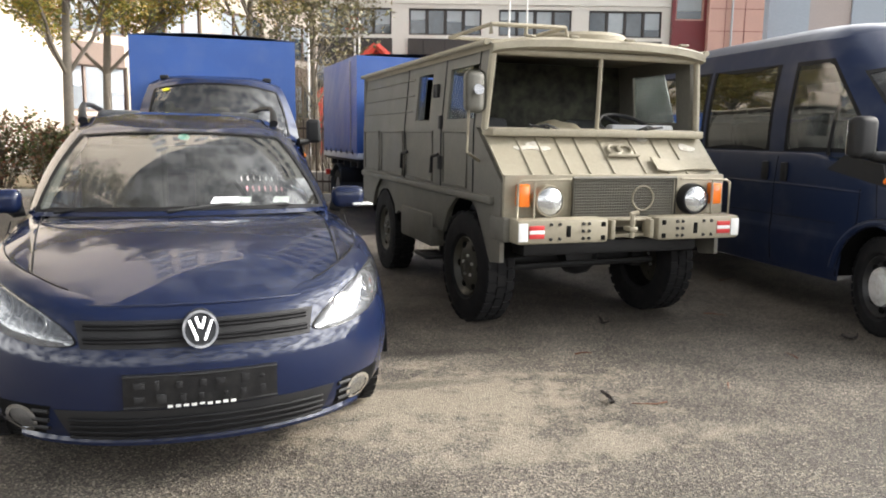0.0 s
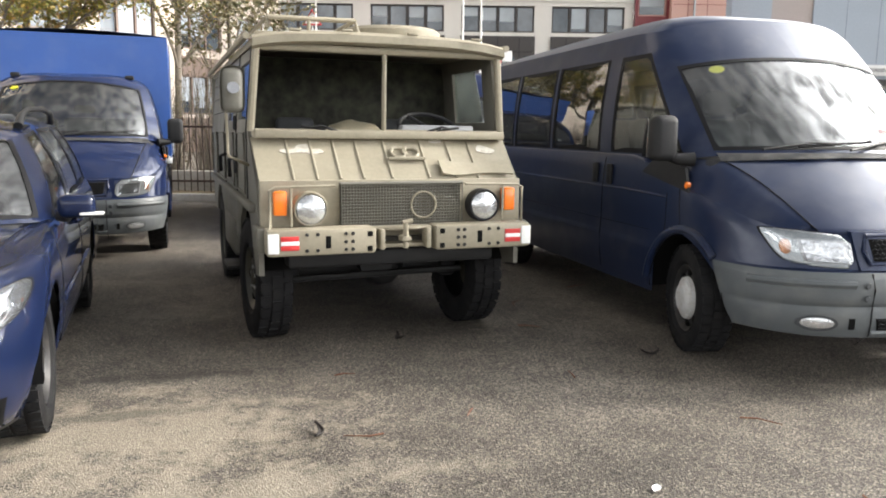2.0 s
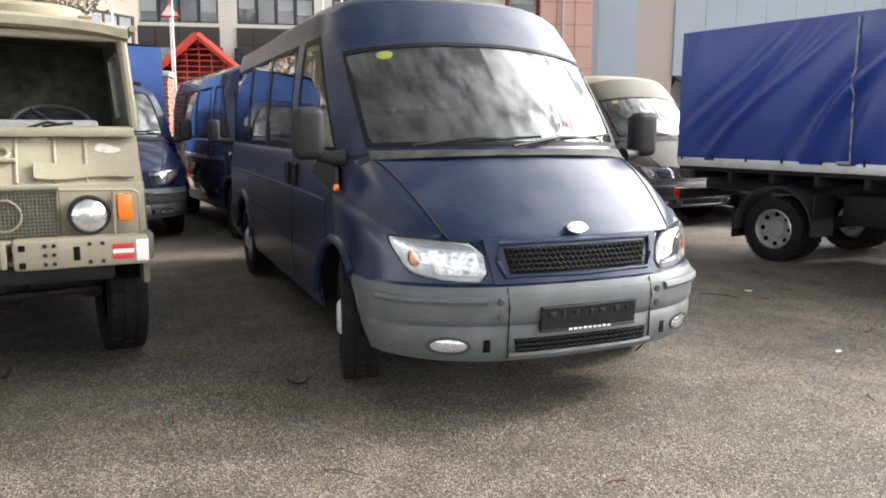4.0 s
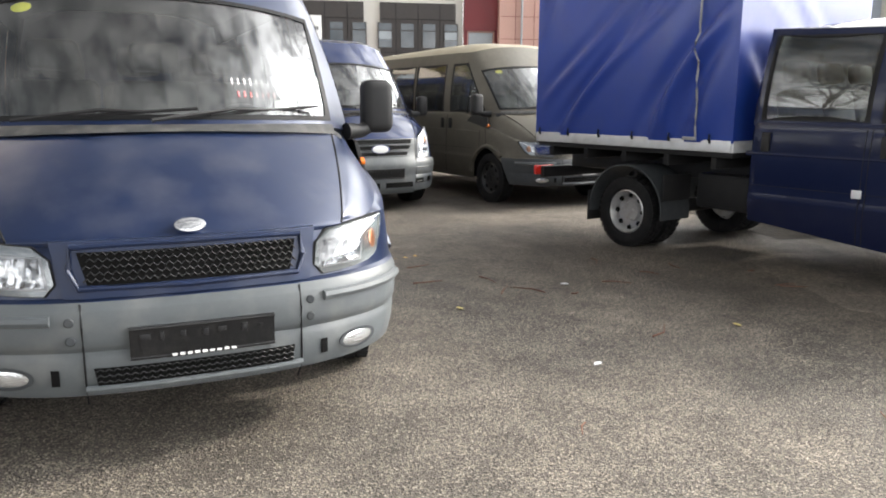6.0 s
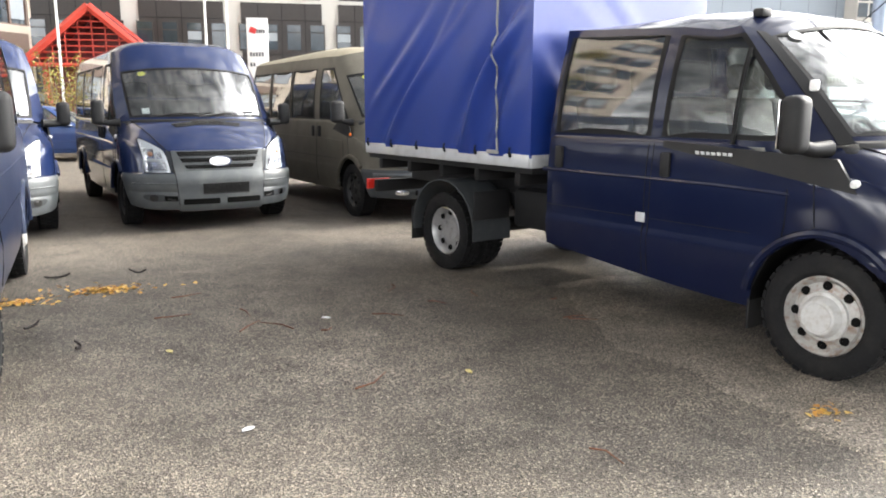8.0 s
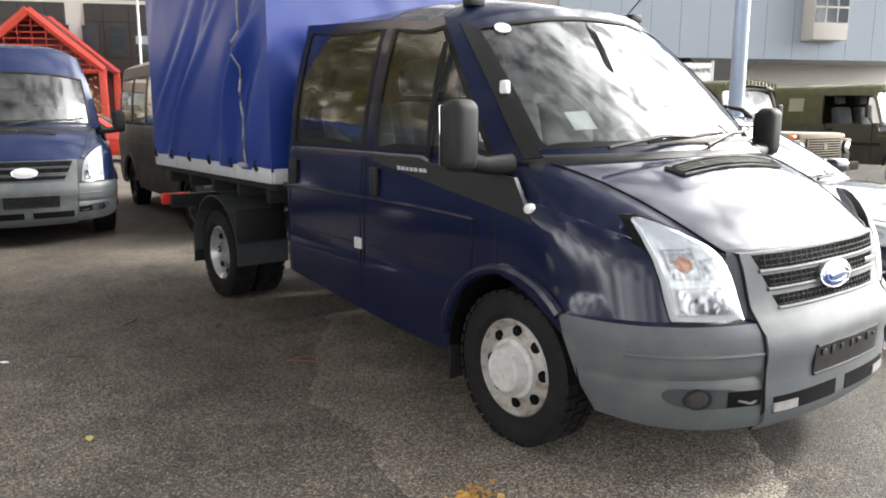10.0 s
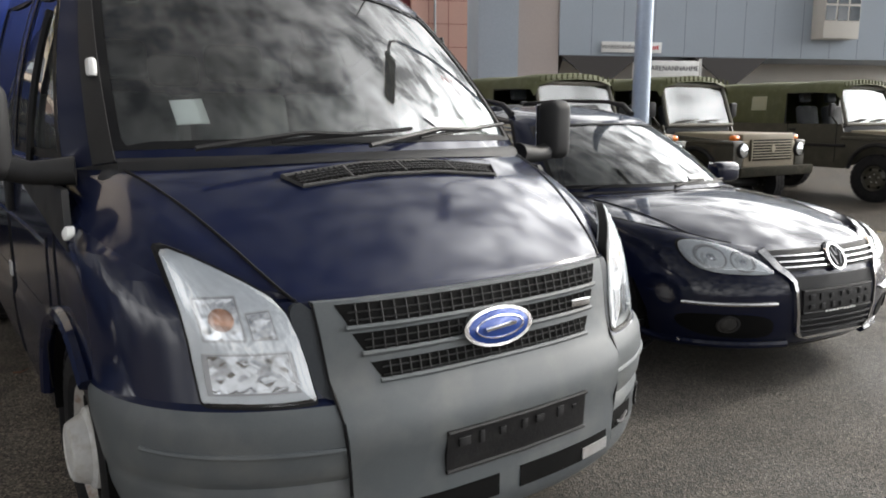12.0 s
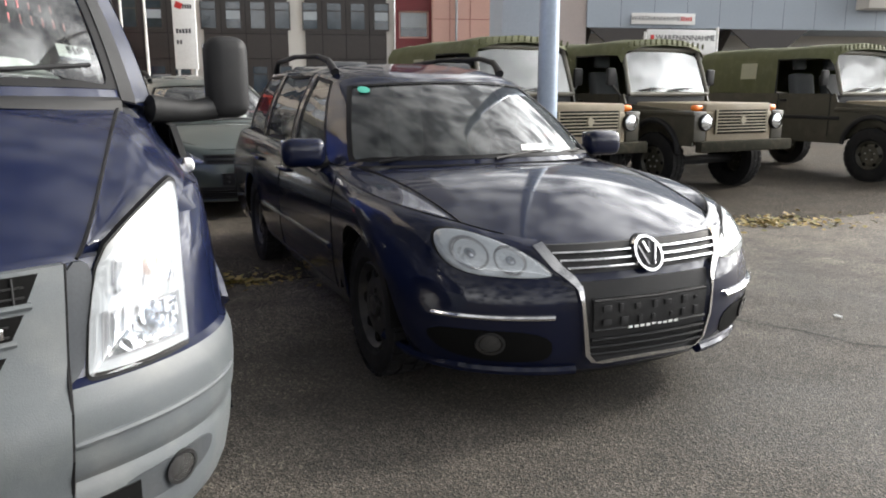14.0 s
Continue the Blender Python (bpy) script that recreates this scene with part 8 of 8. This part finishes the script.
for s in (-1, 1):
    for y in (0, 4):
        box(bm, (s * 3.5, y, 1.8), (0.35, 0.35, 3.6), 0.02)
part("post", bm, RED_STEEL, gab)
part("back_wall", box(bmesh.new(), (0, 4.2, 1.8), (7, 0.1, 3.6), 0.01), RED_WALL, gab)
tri = thing("warning_sign", pose(-5.4, 46, 7.4), "small red and white warning triangle", "sign")
bm = bmesh.new()
tube(bm, [(-0.5, 0, 0), (0.5, 0, 0), (0, 0, 0.8)], 0.09, 6, True)
part("border", bm, RED_P, tri)
bm = bmesh.new()
quad_panel(bm, [(-0.45, 0.02, 0.02), (0.45, 0.02, 0.02), (0.02, 0.02, 0.75), (-0.02, 0.02, 0.75)], 0.02)
part("plate", bm, WHITE, tri)
bm = bmesh.new()
tube(bm, [(0, 0.06, -7.4), (0, 0.06, 0.1)], 0.05, 8)
part("post", bm, ALU, tri)
# ---- lamp post, kerb, fence, brick pillar ----
lamp = thing("lamp_post", pose(12.9, 9.75, 0), "blue-grey painted steel lamp post", "lamp post")
bm = bmesh.new()
tube(bm, [(0, 0, 0), (0, 0, 1.2), (0, 0, 5.6)], [0.09, 0.085, 0.065], 16)
part("pole", bm, mat("blue_grey_pole_paint", (0.3, 0.36, 0.45), 0.4, 0.2, 0.1, 40, 3, 0.05, 0.2), lamp)
part("foot_plate", box(bmesh.new(), (0, 0, 0.02), (0.3, 0.3, 0.04), 0.01), ALU, lamp)
bm = bmesh.new()
tube(bm, [(0, 0, 5.55), (0, -0.04, 5.85), (0, -0.2, 6.06), (0, -0.5, 6.14), (0, -0.9, 6.15)], 0.035, 10)
part("arm", bm, ALU, lamp)
part("lamp_head", box(bmesh.new(), (0.05, -1.7, 6.15), (0.27, 1.75, 0.14), 0.05, seg=3), BLACK, lamp, "dark oblong lamp head")
CONC = mat("pale_kerb_concrete", (0.4, 0.38, 0.34), 0.85, 0, 0.18, 60, 3, 0.3, dirt=(0.2, 0.18, 0.14), dirt_amt=0.5)
SOIL = mat("leafy_soil", (0.16, 0.12, 0.07), 0.95, 0, 0.5, 25, 3, 0.8, dirt=(0.12, 0.14, 0.05), dirt_amt=0.6)
KY = 14.9
bm = bmesh.new()
for i in range(17):
    box(bm, (-19.5 + i * 1.1, KY + (0.0 if i > 5 else (5 - i) * 0.12), 0.06), (1.085, 0.2, 0.16), 0.015)
tagged(part("kerb", bm, CONC, None), "pale worn concrete kerb along the planted strip", "kerb", kind="structure")
bm = bmesh.new()
sheet(bm, [[(x, y, 0.1 + 0.04 * noise.noise(Vector((x, y, 0)))) for y in np.linspace(KY + 0.1, KY + 5.2, 9)] for x in np.linspace(-20, -1.0, 24)])
thick(bm, 0.15)
tagged(part("planted_strip", bm, SOIL, None), "brown leafy soil strip behind the kerb", "ground", kind="structure")
fence = thing("picket_fence", pose(0, KY + 0.9, 0.1), "dark rusty steel picket fence", "fence")
FENCE = mat("rusty_black_fence", (0.05, 0.035, 0.03), 0.7, 0.3, 0.3, 60, 4, 0.2, dirt=(0.16, 0.08, 0.05), dirt_amt=0.5)
bm = bmesh.new()
box(bm, (0, 0, 0.02), (0.02, 0.02, 1.5), 0.003)
pk = part("picket", bm, FENCE, fence)
pk.location = (-7.2, 0, 0.72)
for i in range(1, 48):
    c = new("picket", pk.data)
    c.parent, c.location = fence, (-7.2 + i * 0.13, 0, 0.72)
for z in (0.22, 1.3):
    part("rail", box(bmesh.new(), (-4.1, 0.0, z), (6.2, 0.03, 0.04), 0.004), FENCE, fence)
part("low_wall", box(bmesh.new(), (-4.1, 0.35, 0.2), (6.2, 0.2, 0.42), 0.02), CONC, fence)
pil = thing("brick_pillar", pose(-0.1, 15.55, 0), "old red brick gate pillar with a concrete cap", "pillar")
bm = bmesh.new()
box(bm, (0, 0, 1.12), (0.44, 0.44, 2.24))
part("mortar_core", bm, CONC, pil)
part("cap", box(bmesh.new(), (0, 0, 2.3), (0.56, 0.56, 0.1), 0.02), CONC, pil)
bm = bmesh.new()
box(bm, (0, 0, 0), (0.215, 0.105, 0.065), 0.006, seg=1)
b0 = part("brick", bm, BRICK, pil, "", 0)
rb = random.Random(11)
first = True
for k in range(29):
    z = 0.04 + k * 0.077
    off = 0.0 if k % 2 else 0.055
    for face in range(4):
        for q in (-0.115, 0.115):
            o = b0 if first else new("brick", b0.data)
            first = False
            o.parent = pil
            o.matrix_local = pose(0, 0, z, 0, 0, 90 * face) @ pose(q + (off - 0.028) * 0.6, -0.178 + rb.uniform(-0.003, 0.003), 0, 0, 0, rb.uniform(-1, 1))

# ---- trees and shrubs ----
BARK = mat("grey_brown_bark", (0.17, 0.145, 0.115), 0.9, 0, 0.3, 40, 6, 0.8)


def leaf_mat(name, cols):
    m = bpy.data.materials.new(name)
    m.use_nodes = True
    n, l = m.node_tree.nodes, m.node_tree.links
    b = n["Principled BSDF"]
    g, r = n.new("ShaderNodeNewGeometry"), n.new("ShaderNodeValToRGB")
    e = r.color_ramp.elements
    e[0].color, e[1].color = (*cols[0], 1), (*cols[-1], 1)
    for i, c in enumerate(cols[1:-1]):
        x = e.new((i + 1) / (len(cols) - 1))
        x.color = (*c, 1)
    l.new(g.outputs["Random Per Island"], r.inputs["Fac"])
    l.new(r.outputs["Color"], b.inputs["Base Color"])
    b.inputs["Roughness"].default_value = 0.6
    b.inputs["Subsurface Weight"].default_value = 0.0
    return m


LEAF_Y = leaf_mat("yellow_green_leaves", [(0.16, 0.17, 0.03), (0.32, 0.28, 0.04), (0.1, 0.13, 0.03), (0.42, 0.3, 0.05), (0.3, 0.16, 0.05)])
LEAF_H = leaf_mat("hedge_leaves", [(0.05, 0.08, 0.02), (0.1, 0.11, 0.03), (0.2, 0.06, 0.03), (0.06, 0.07, 0.025), (0.14, 0.09, 0.04)])
LEAF_D = leaf_mat("dry_brown_leaves", [(0.14, 0.12, 0.05), (0.2, 0.16, 0.08), (0.09, 0.1, 0.035), (0.24, 0.19, 0.09)])


def leaf(verts, faces, p, size, rnd, long=2.2):
    q = Euler((rnd.uniform(-1.2, 1.2), rnd.uniform(-1.2, 1.2), rnd.uniform(0, 6.28))).to_matrix()
    n0 = len(verts)
    for x, y, z in ((0, 0, 0), (0.5, long * 0.45, 0.12), (0, long, 0), (-0.5, long * 0.45, 0.12)):
        verts.append(p + q @ Vector((x * size, y * size, z * size)))
    faces.append((n0, n0 + 1, n0 + 2, n0 + 3))


def leaf_object(name, verts, faces, material, parent):
    me = bpy.data.meshes.new(name)
    me.from_pydata([tuple(p) for p in verts], [], faces)
    me.materials.append(material)
    ob = new(name, me)
    ob.parent = parent
    return tagged(ob, kind="stuff")


def tree(x, y, h, r, label, seed, leaves=14, material=LEAF_Y, lean=0.03, first=0.2, leaf_size=0.06):
    rnd = random.Random(seed)
    t = thing("tree", pose(x, y, 0), label, "tree", "street trees")
    bm = bmesh.new()
    verts, faces = [], []
    def limb(p, d, length, rad, depth):
        pts, rr = [p.copy()], [rad]
        dd = d.copy()
        n = 6
        for i in range(n):
            dd = (dd + Vector((rnd.uniform(-1, 1), rnd.uniform(-1, 1), rnd.uniform(-0.5, 0.9))) * (0.07 if depth == 0 else 0.2)).normalized()
            p = p + dd * length / n
            pts.append(p.copy())
            rr.append(rad * (1 - 0.62 * (i + 1) / n))
            if depth < 3 and i >= 1:
                for _ in range(2 if depth else 3):
                    if p.z < h * first:
                        continue
                    a = rnd.uniform(0, 6.28)
                    side = Vector((math.cos(a), math.sin(a), rnd.uniform(0.1, 0.8))).normalized()
                    limb(p, (dd * 0.5 + side * 0.8).normalized(), length * rnd.uniform(0.34, 0.5), rr[-1] * 0.5, depth + 1)
            if depth >= 2:
                for _ in range(leaves):
                    leaf(verts, faces, p + Vector((rnd.gauss(0, 0.1), rnd.gauss(0, 0.1), rnd.gauss(0, 0.1))), leaf_size * rnd.uniform(0.6, 1.2), rnd)
        tube(bm, pts, rr, 8 if depth == 0 else 5)
    limb(Vector((0, 0, -0.05)), Vector((lean, 0, 1)).normalized(), h, r, 0)
    part("trunk", bm, BARK, t, "", 60)
    leaf_object("crown", verts, faces, material, t)
    return t


def shrub(x, y, w, h, label, seed, material=LEAF_H, n=900, leaf_size=0.03, twigs=50, name="shrub"):
    rnd = random.Random(seed)
    t = thing(name, pose(x, y, 0.05), label, "shrub", "shrubs")
    bm = bmesh.new()
    verts, faces = [], []
    for k in range(twigs):
        a, q = rnd.uniform(0, 6.28), rnd.uniform(0, w)
        base = Vector((math.cos(a) * q * 0.4, math.sin(a) * q * 0.25, 0))
        tip = Vector((math.cos(a) * q, math.sin(a) * q * 0.6, h * rnd.uniform(0.55, 1.05)))
        mid = base.lerp(tip, 0.5) + Vector((rnd.gauss(0, 0.08), rnd.gauss(0, 0.08), 0.08))
        tube(bm, [base, mid, tip], [0.012, 0.008, 0.003], 4)
        for _ in range(n // twigs):
            u = rnd.random() ** 0.6
            p = base.lerp(mid, u * 2) if u < 0.5 else mid.lerp(tip, u * 2 - 1)
            leaf(verts, faces, p + Vector((rnd.gauss(0, 0.07), rnd.gauss(0, 0.07), rnd.gauss(0, 0.06))), leaf_size * rnd.uniform(0.6, 1.3), rnd, 1.6)
    part("twig", bm, BARK, t, "", 60)
    leaf_object("foliage", verts, faces, material, t)
    return t


tree(-8.1, 16.6, 7.5, 0.12, "slim street tree with sparse yellow-green autumn leaves", 3, 5)
tree(-9.0, 20.5, 8.5, 0.13, "slim street tree with thinning yellow leaves", 8, 5)
tree(-5.6, 22.0, 9.0, 0.12, "bare-branched street tree with few yellow leaves", 14, 4)
tree(-8.6, 8.2, 9.0, 0.14, "bare-branched street tree with few brown leaves", 27, 1, LEAF_D)
tree(-2.9, 17.6, 6.0, 0.07, "thin bare young tree by the fence", 21, 1, LEAF_D, 0.02, 0.15)
for i, (xx, yy, ww, hh) in enumerate([(-10.6, 15.6, 1.1, 1.75), (-9.3, 15.6, 1.0, 1.7), (-12.2, 15.7, 1.1, 1.8), (-8.0, 15.6, 0.8, 1.4)]):
    shrub(xx, yy, ww, hh, "dense hedge shrub with red and green leaves", 30 + i, LEAF_H, 4200, 0.055, 90, "hedge_shrub")
for i, (xx, yy, ww, hh) in enumerate([(-5.4, 16.6, 0.9, 2.3), (-4.2, 16.8, 0.9, 2.7), (-3.2, 16.7, 0.8, 2.9), (-2.3, 17.0, 0.8, 2.4), (-1.4, 17.2, 0.7, 2.2)]):
    shrub(xx, yy, ww, hh, "tall twiggy shrub with dry brown-green leaves", 50 + i, LEAF_D, 1700, 0.028, 80, "twiggy_shrub")
for i, (xx, yy, ww, hh) in enumerate([(-0.6, 27.0, 1.6, 2.9), (-3.0, 27.5, 1.6, 3.0), (1.5, 29, 1.4, 2.4)]):
    shrub(xx, yy, ww, hh, "yellow-brown autumn shrub in front of the entrance", 70 + i, LEAF_Y, 2200, 0.05, 60)

# ---- litter on the ground ----
LEAF_O = leaf_mat("fallen_orange_leaves", [(0.55, 0.27, 0.05), (0.65, 0.4, 0.08), (0.35, 0.15, 0.04), (0.7, 0.5, 0.15)])


def litter(name, label, x, y, r, n, size, seed, material=LEAF_O):
    rnd = random.Random(seed)
    t = thing(name, pose(x, y, 0.004), label, "leaf litter")
    verts, faces = [], []
    for _ in range(n):
        a, q = rnd.uniform(0, 6.28), abs(rnd.gauss(0, r / 2))
        p = Vector((math.cos(a) * q * 1.6, math.sin(a) * q * 0.7, rnd.uniform(0, 0.02)))
        m3 = Euler((rnd.uniform(-0.4, 0.4), rnd.uniform(-0.4, 0.4), rnd.uniform(0, 6.28))).to_matrix()
        n0 = len(verts)
        for xx, yy, zz in ((0, 0, 0), (0.4, 0.5, 0.1), (0, 1, 0), (-0.4, 0.5, 0.1)):
            verts.append(p + m3 @ Vector((xx, yy, zz)) * size * rnd.uniform(0.8, 1.2))
        faces.append((n0, n0 + 1, n0 + 2, n0 + 3))
    leaf_object("leaves", verts, faces, material, t)
    return t


litter("leaf_pile", "small heap of fallen orange leaves on the asphalt", 4.75, 7.9, 0.28, 160, 0.045, 1)
litter("leaf_pile", "scattered fallen orange leaves on the asphalt", 4.25, 7.6, 0.3, 90, 0.045, 2)
litter("leaf_pile", "few fallen leaves by the crew cab truck", 8.6, 4.75, 0.12, 26, 0.04, 3)
GRASS_T = leaf_mat("dry_verge_grass", [(0.3, 0.2, 0.06), (0.2, 0.18, 0.05), (0.4, 0.27, 0.08), (0.12, 0.14, 0.04)])
litter("verge_weeds", "strip of dry weeds and leaves along a joint", 15.2, 10.15, 0.7, 420, 0.06, 5, GRASS_T)
litter("verge_weeds", "strip of dry weeds beside the estate car", 10.5, 8.5, 0.4, 160, 0.05, 6, GRASS_T)
rl = random.Random(77)
DEBRIS = mat("dark_bark_debris", (0.025, 0.02, 0.018), 0.85, 0, 0.3, 40, 10, 0.4)
for xx, yy, ln, wd in ((0.83, 3.62, 0.16, 0.03), (1.13, 5.23, 0.14, 0.03), (4.55, 6.9, 0.18, 0.025), (4.95, 6.4, 0.14, 0.02), (4.3, 8.4, 0.2, 0.03), (4.9, 8.5, 0.15, 0.02), (2.7, 4.9, 0.12, 0.025)):
    d = thing("bark_scrap", pose(xx, yy, 0.004, 0, 0, rl.uniform(0, 360)), "dark curled scrap of bark on the asphalt", "debris", "bark scraps")
    bm = bmesh.new()
    sheet(bm, [[(ln * (u - 0.5), wd * (w - 0.5) * (1 - (2 * u - 1) ** 2 * 0.7) + 0.02 * math.sin(5 * u), 0.004 + 0.025 * (2 * u - 1) ** 2 + 0.012 * (2 * w - 1) ** 2) for w in np.linspace(0, 1, 5)] for u in np.linspace(0, 1, 10)])
    thick(bm, 0.004)
    part("scrap", bm, DEBRIS, d)
TWIG = mat("brown_twig", (0.16, 0.07, 0.04), 0.8)
for i in range(58):
    xx, yy = rl.uniform(0.5, 8.2), rl.uniform(2.6, 7.8)
    if (xx < 1.9 and 4.5 < yy) or (2.6 < xx < 5.2 and yy > 4.0) or xx > 8.4:
        continue
    tw = thing("fallen_twig", pose(xx, yy, 0.004, 0, 0, rl.uniform(0, 360)), "thin brown twig lying on the asphalt", "twig", "fallen twigs")
    L = rl.uniform(0.08, 0.3)
    bm = bmesh.new()
    tube(bm, [(0, 0, 0.003), (L * 0.4, rl.uniform(-0.03, 0.03), 0.006), (L, rl.uniform(-0.05, 0.05), 0.003)], [0.0045, 0.004, 0.002], 5)
    part("stem", bm, TWIG, tw)
LEAF_PALE = mat("pale_yellow_leaf", (0.5, 0.42, 0.16), 0.7)
for xx, yy in ((5.98, 5.06), (5.48, 6.25), (6.4, 6.8), (2.2, 3.1), (7.1, 5.6), (3.6, 3.2), (13.9, 7.2)):
    lf = thing("fallen_leaf", pose(xx, yy, 0.004, 0, 0, rl.uniform(0, 360)), "single pale yellow leaf on the asphalt", "leaf", "fallen leaves")
    bm = bmesh.new()
    sheet(bm, [[(0.06 * (u - 0.5), 0.035 * (w - 0.5) * math.sin(math.pi * (0.1 + 0.8 * u)), 0.004 + 0.012 * abs(w - 0.5)) for w in (0, 0.5, 1)] for u in np.linspace(0, 1, 6)])
    thick(bm, 0.0015)
    part("blade", bm, LEAF_PALE if rl.random() < 0.4 else PAPER, lf)
CRACK = mat("dark_crack_filler", (0.02, 0.02, 0.02), 0.8)
for k, pts in enumerate(([(13.1, 7.4), (13.5, 7.1), (13.7, 6.8), (14.2, 6.5)], [(9.2, 8.3), (11.0, 8.55), (13.0, 9.4), (17.0, 10.6)])):
    rk = random.Random(k)
    bm = bmesh.new()
    P = []
    for (ax, ay), (bx, by) in zip(pts, pts[1:]):
        for q in np.linspace(0, 1, 10)[:-1]:
            x, y = ax + (bx - ax) * q + rk.gauss(0, 0.012), ay + (by - ay) * q + rk.gauss(0, 0.012)
            w = rk.uniform(0.003, 0.009)
            P.append([(x - w, y - w, 0.002), (x, y, 0.004), (x + w, y + w, 0.002)])
    sheet(bm, P)
    tagged(part("ground_crack", bm, CRACK, None), "dark crack line in the asphalt", "crack", kind="structure")
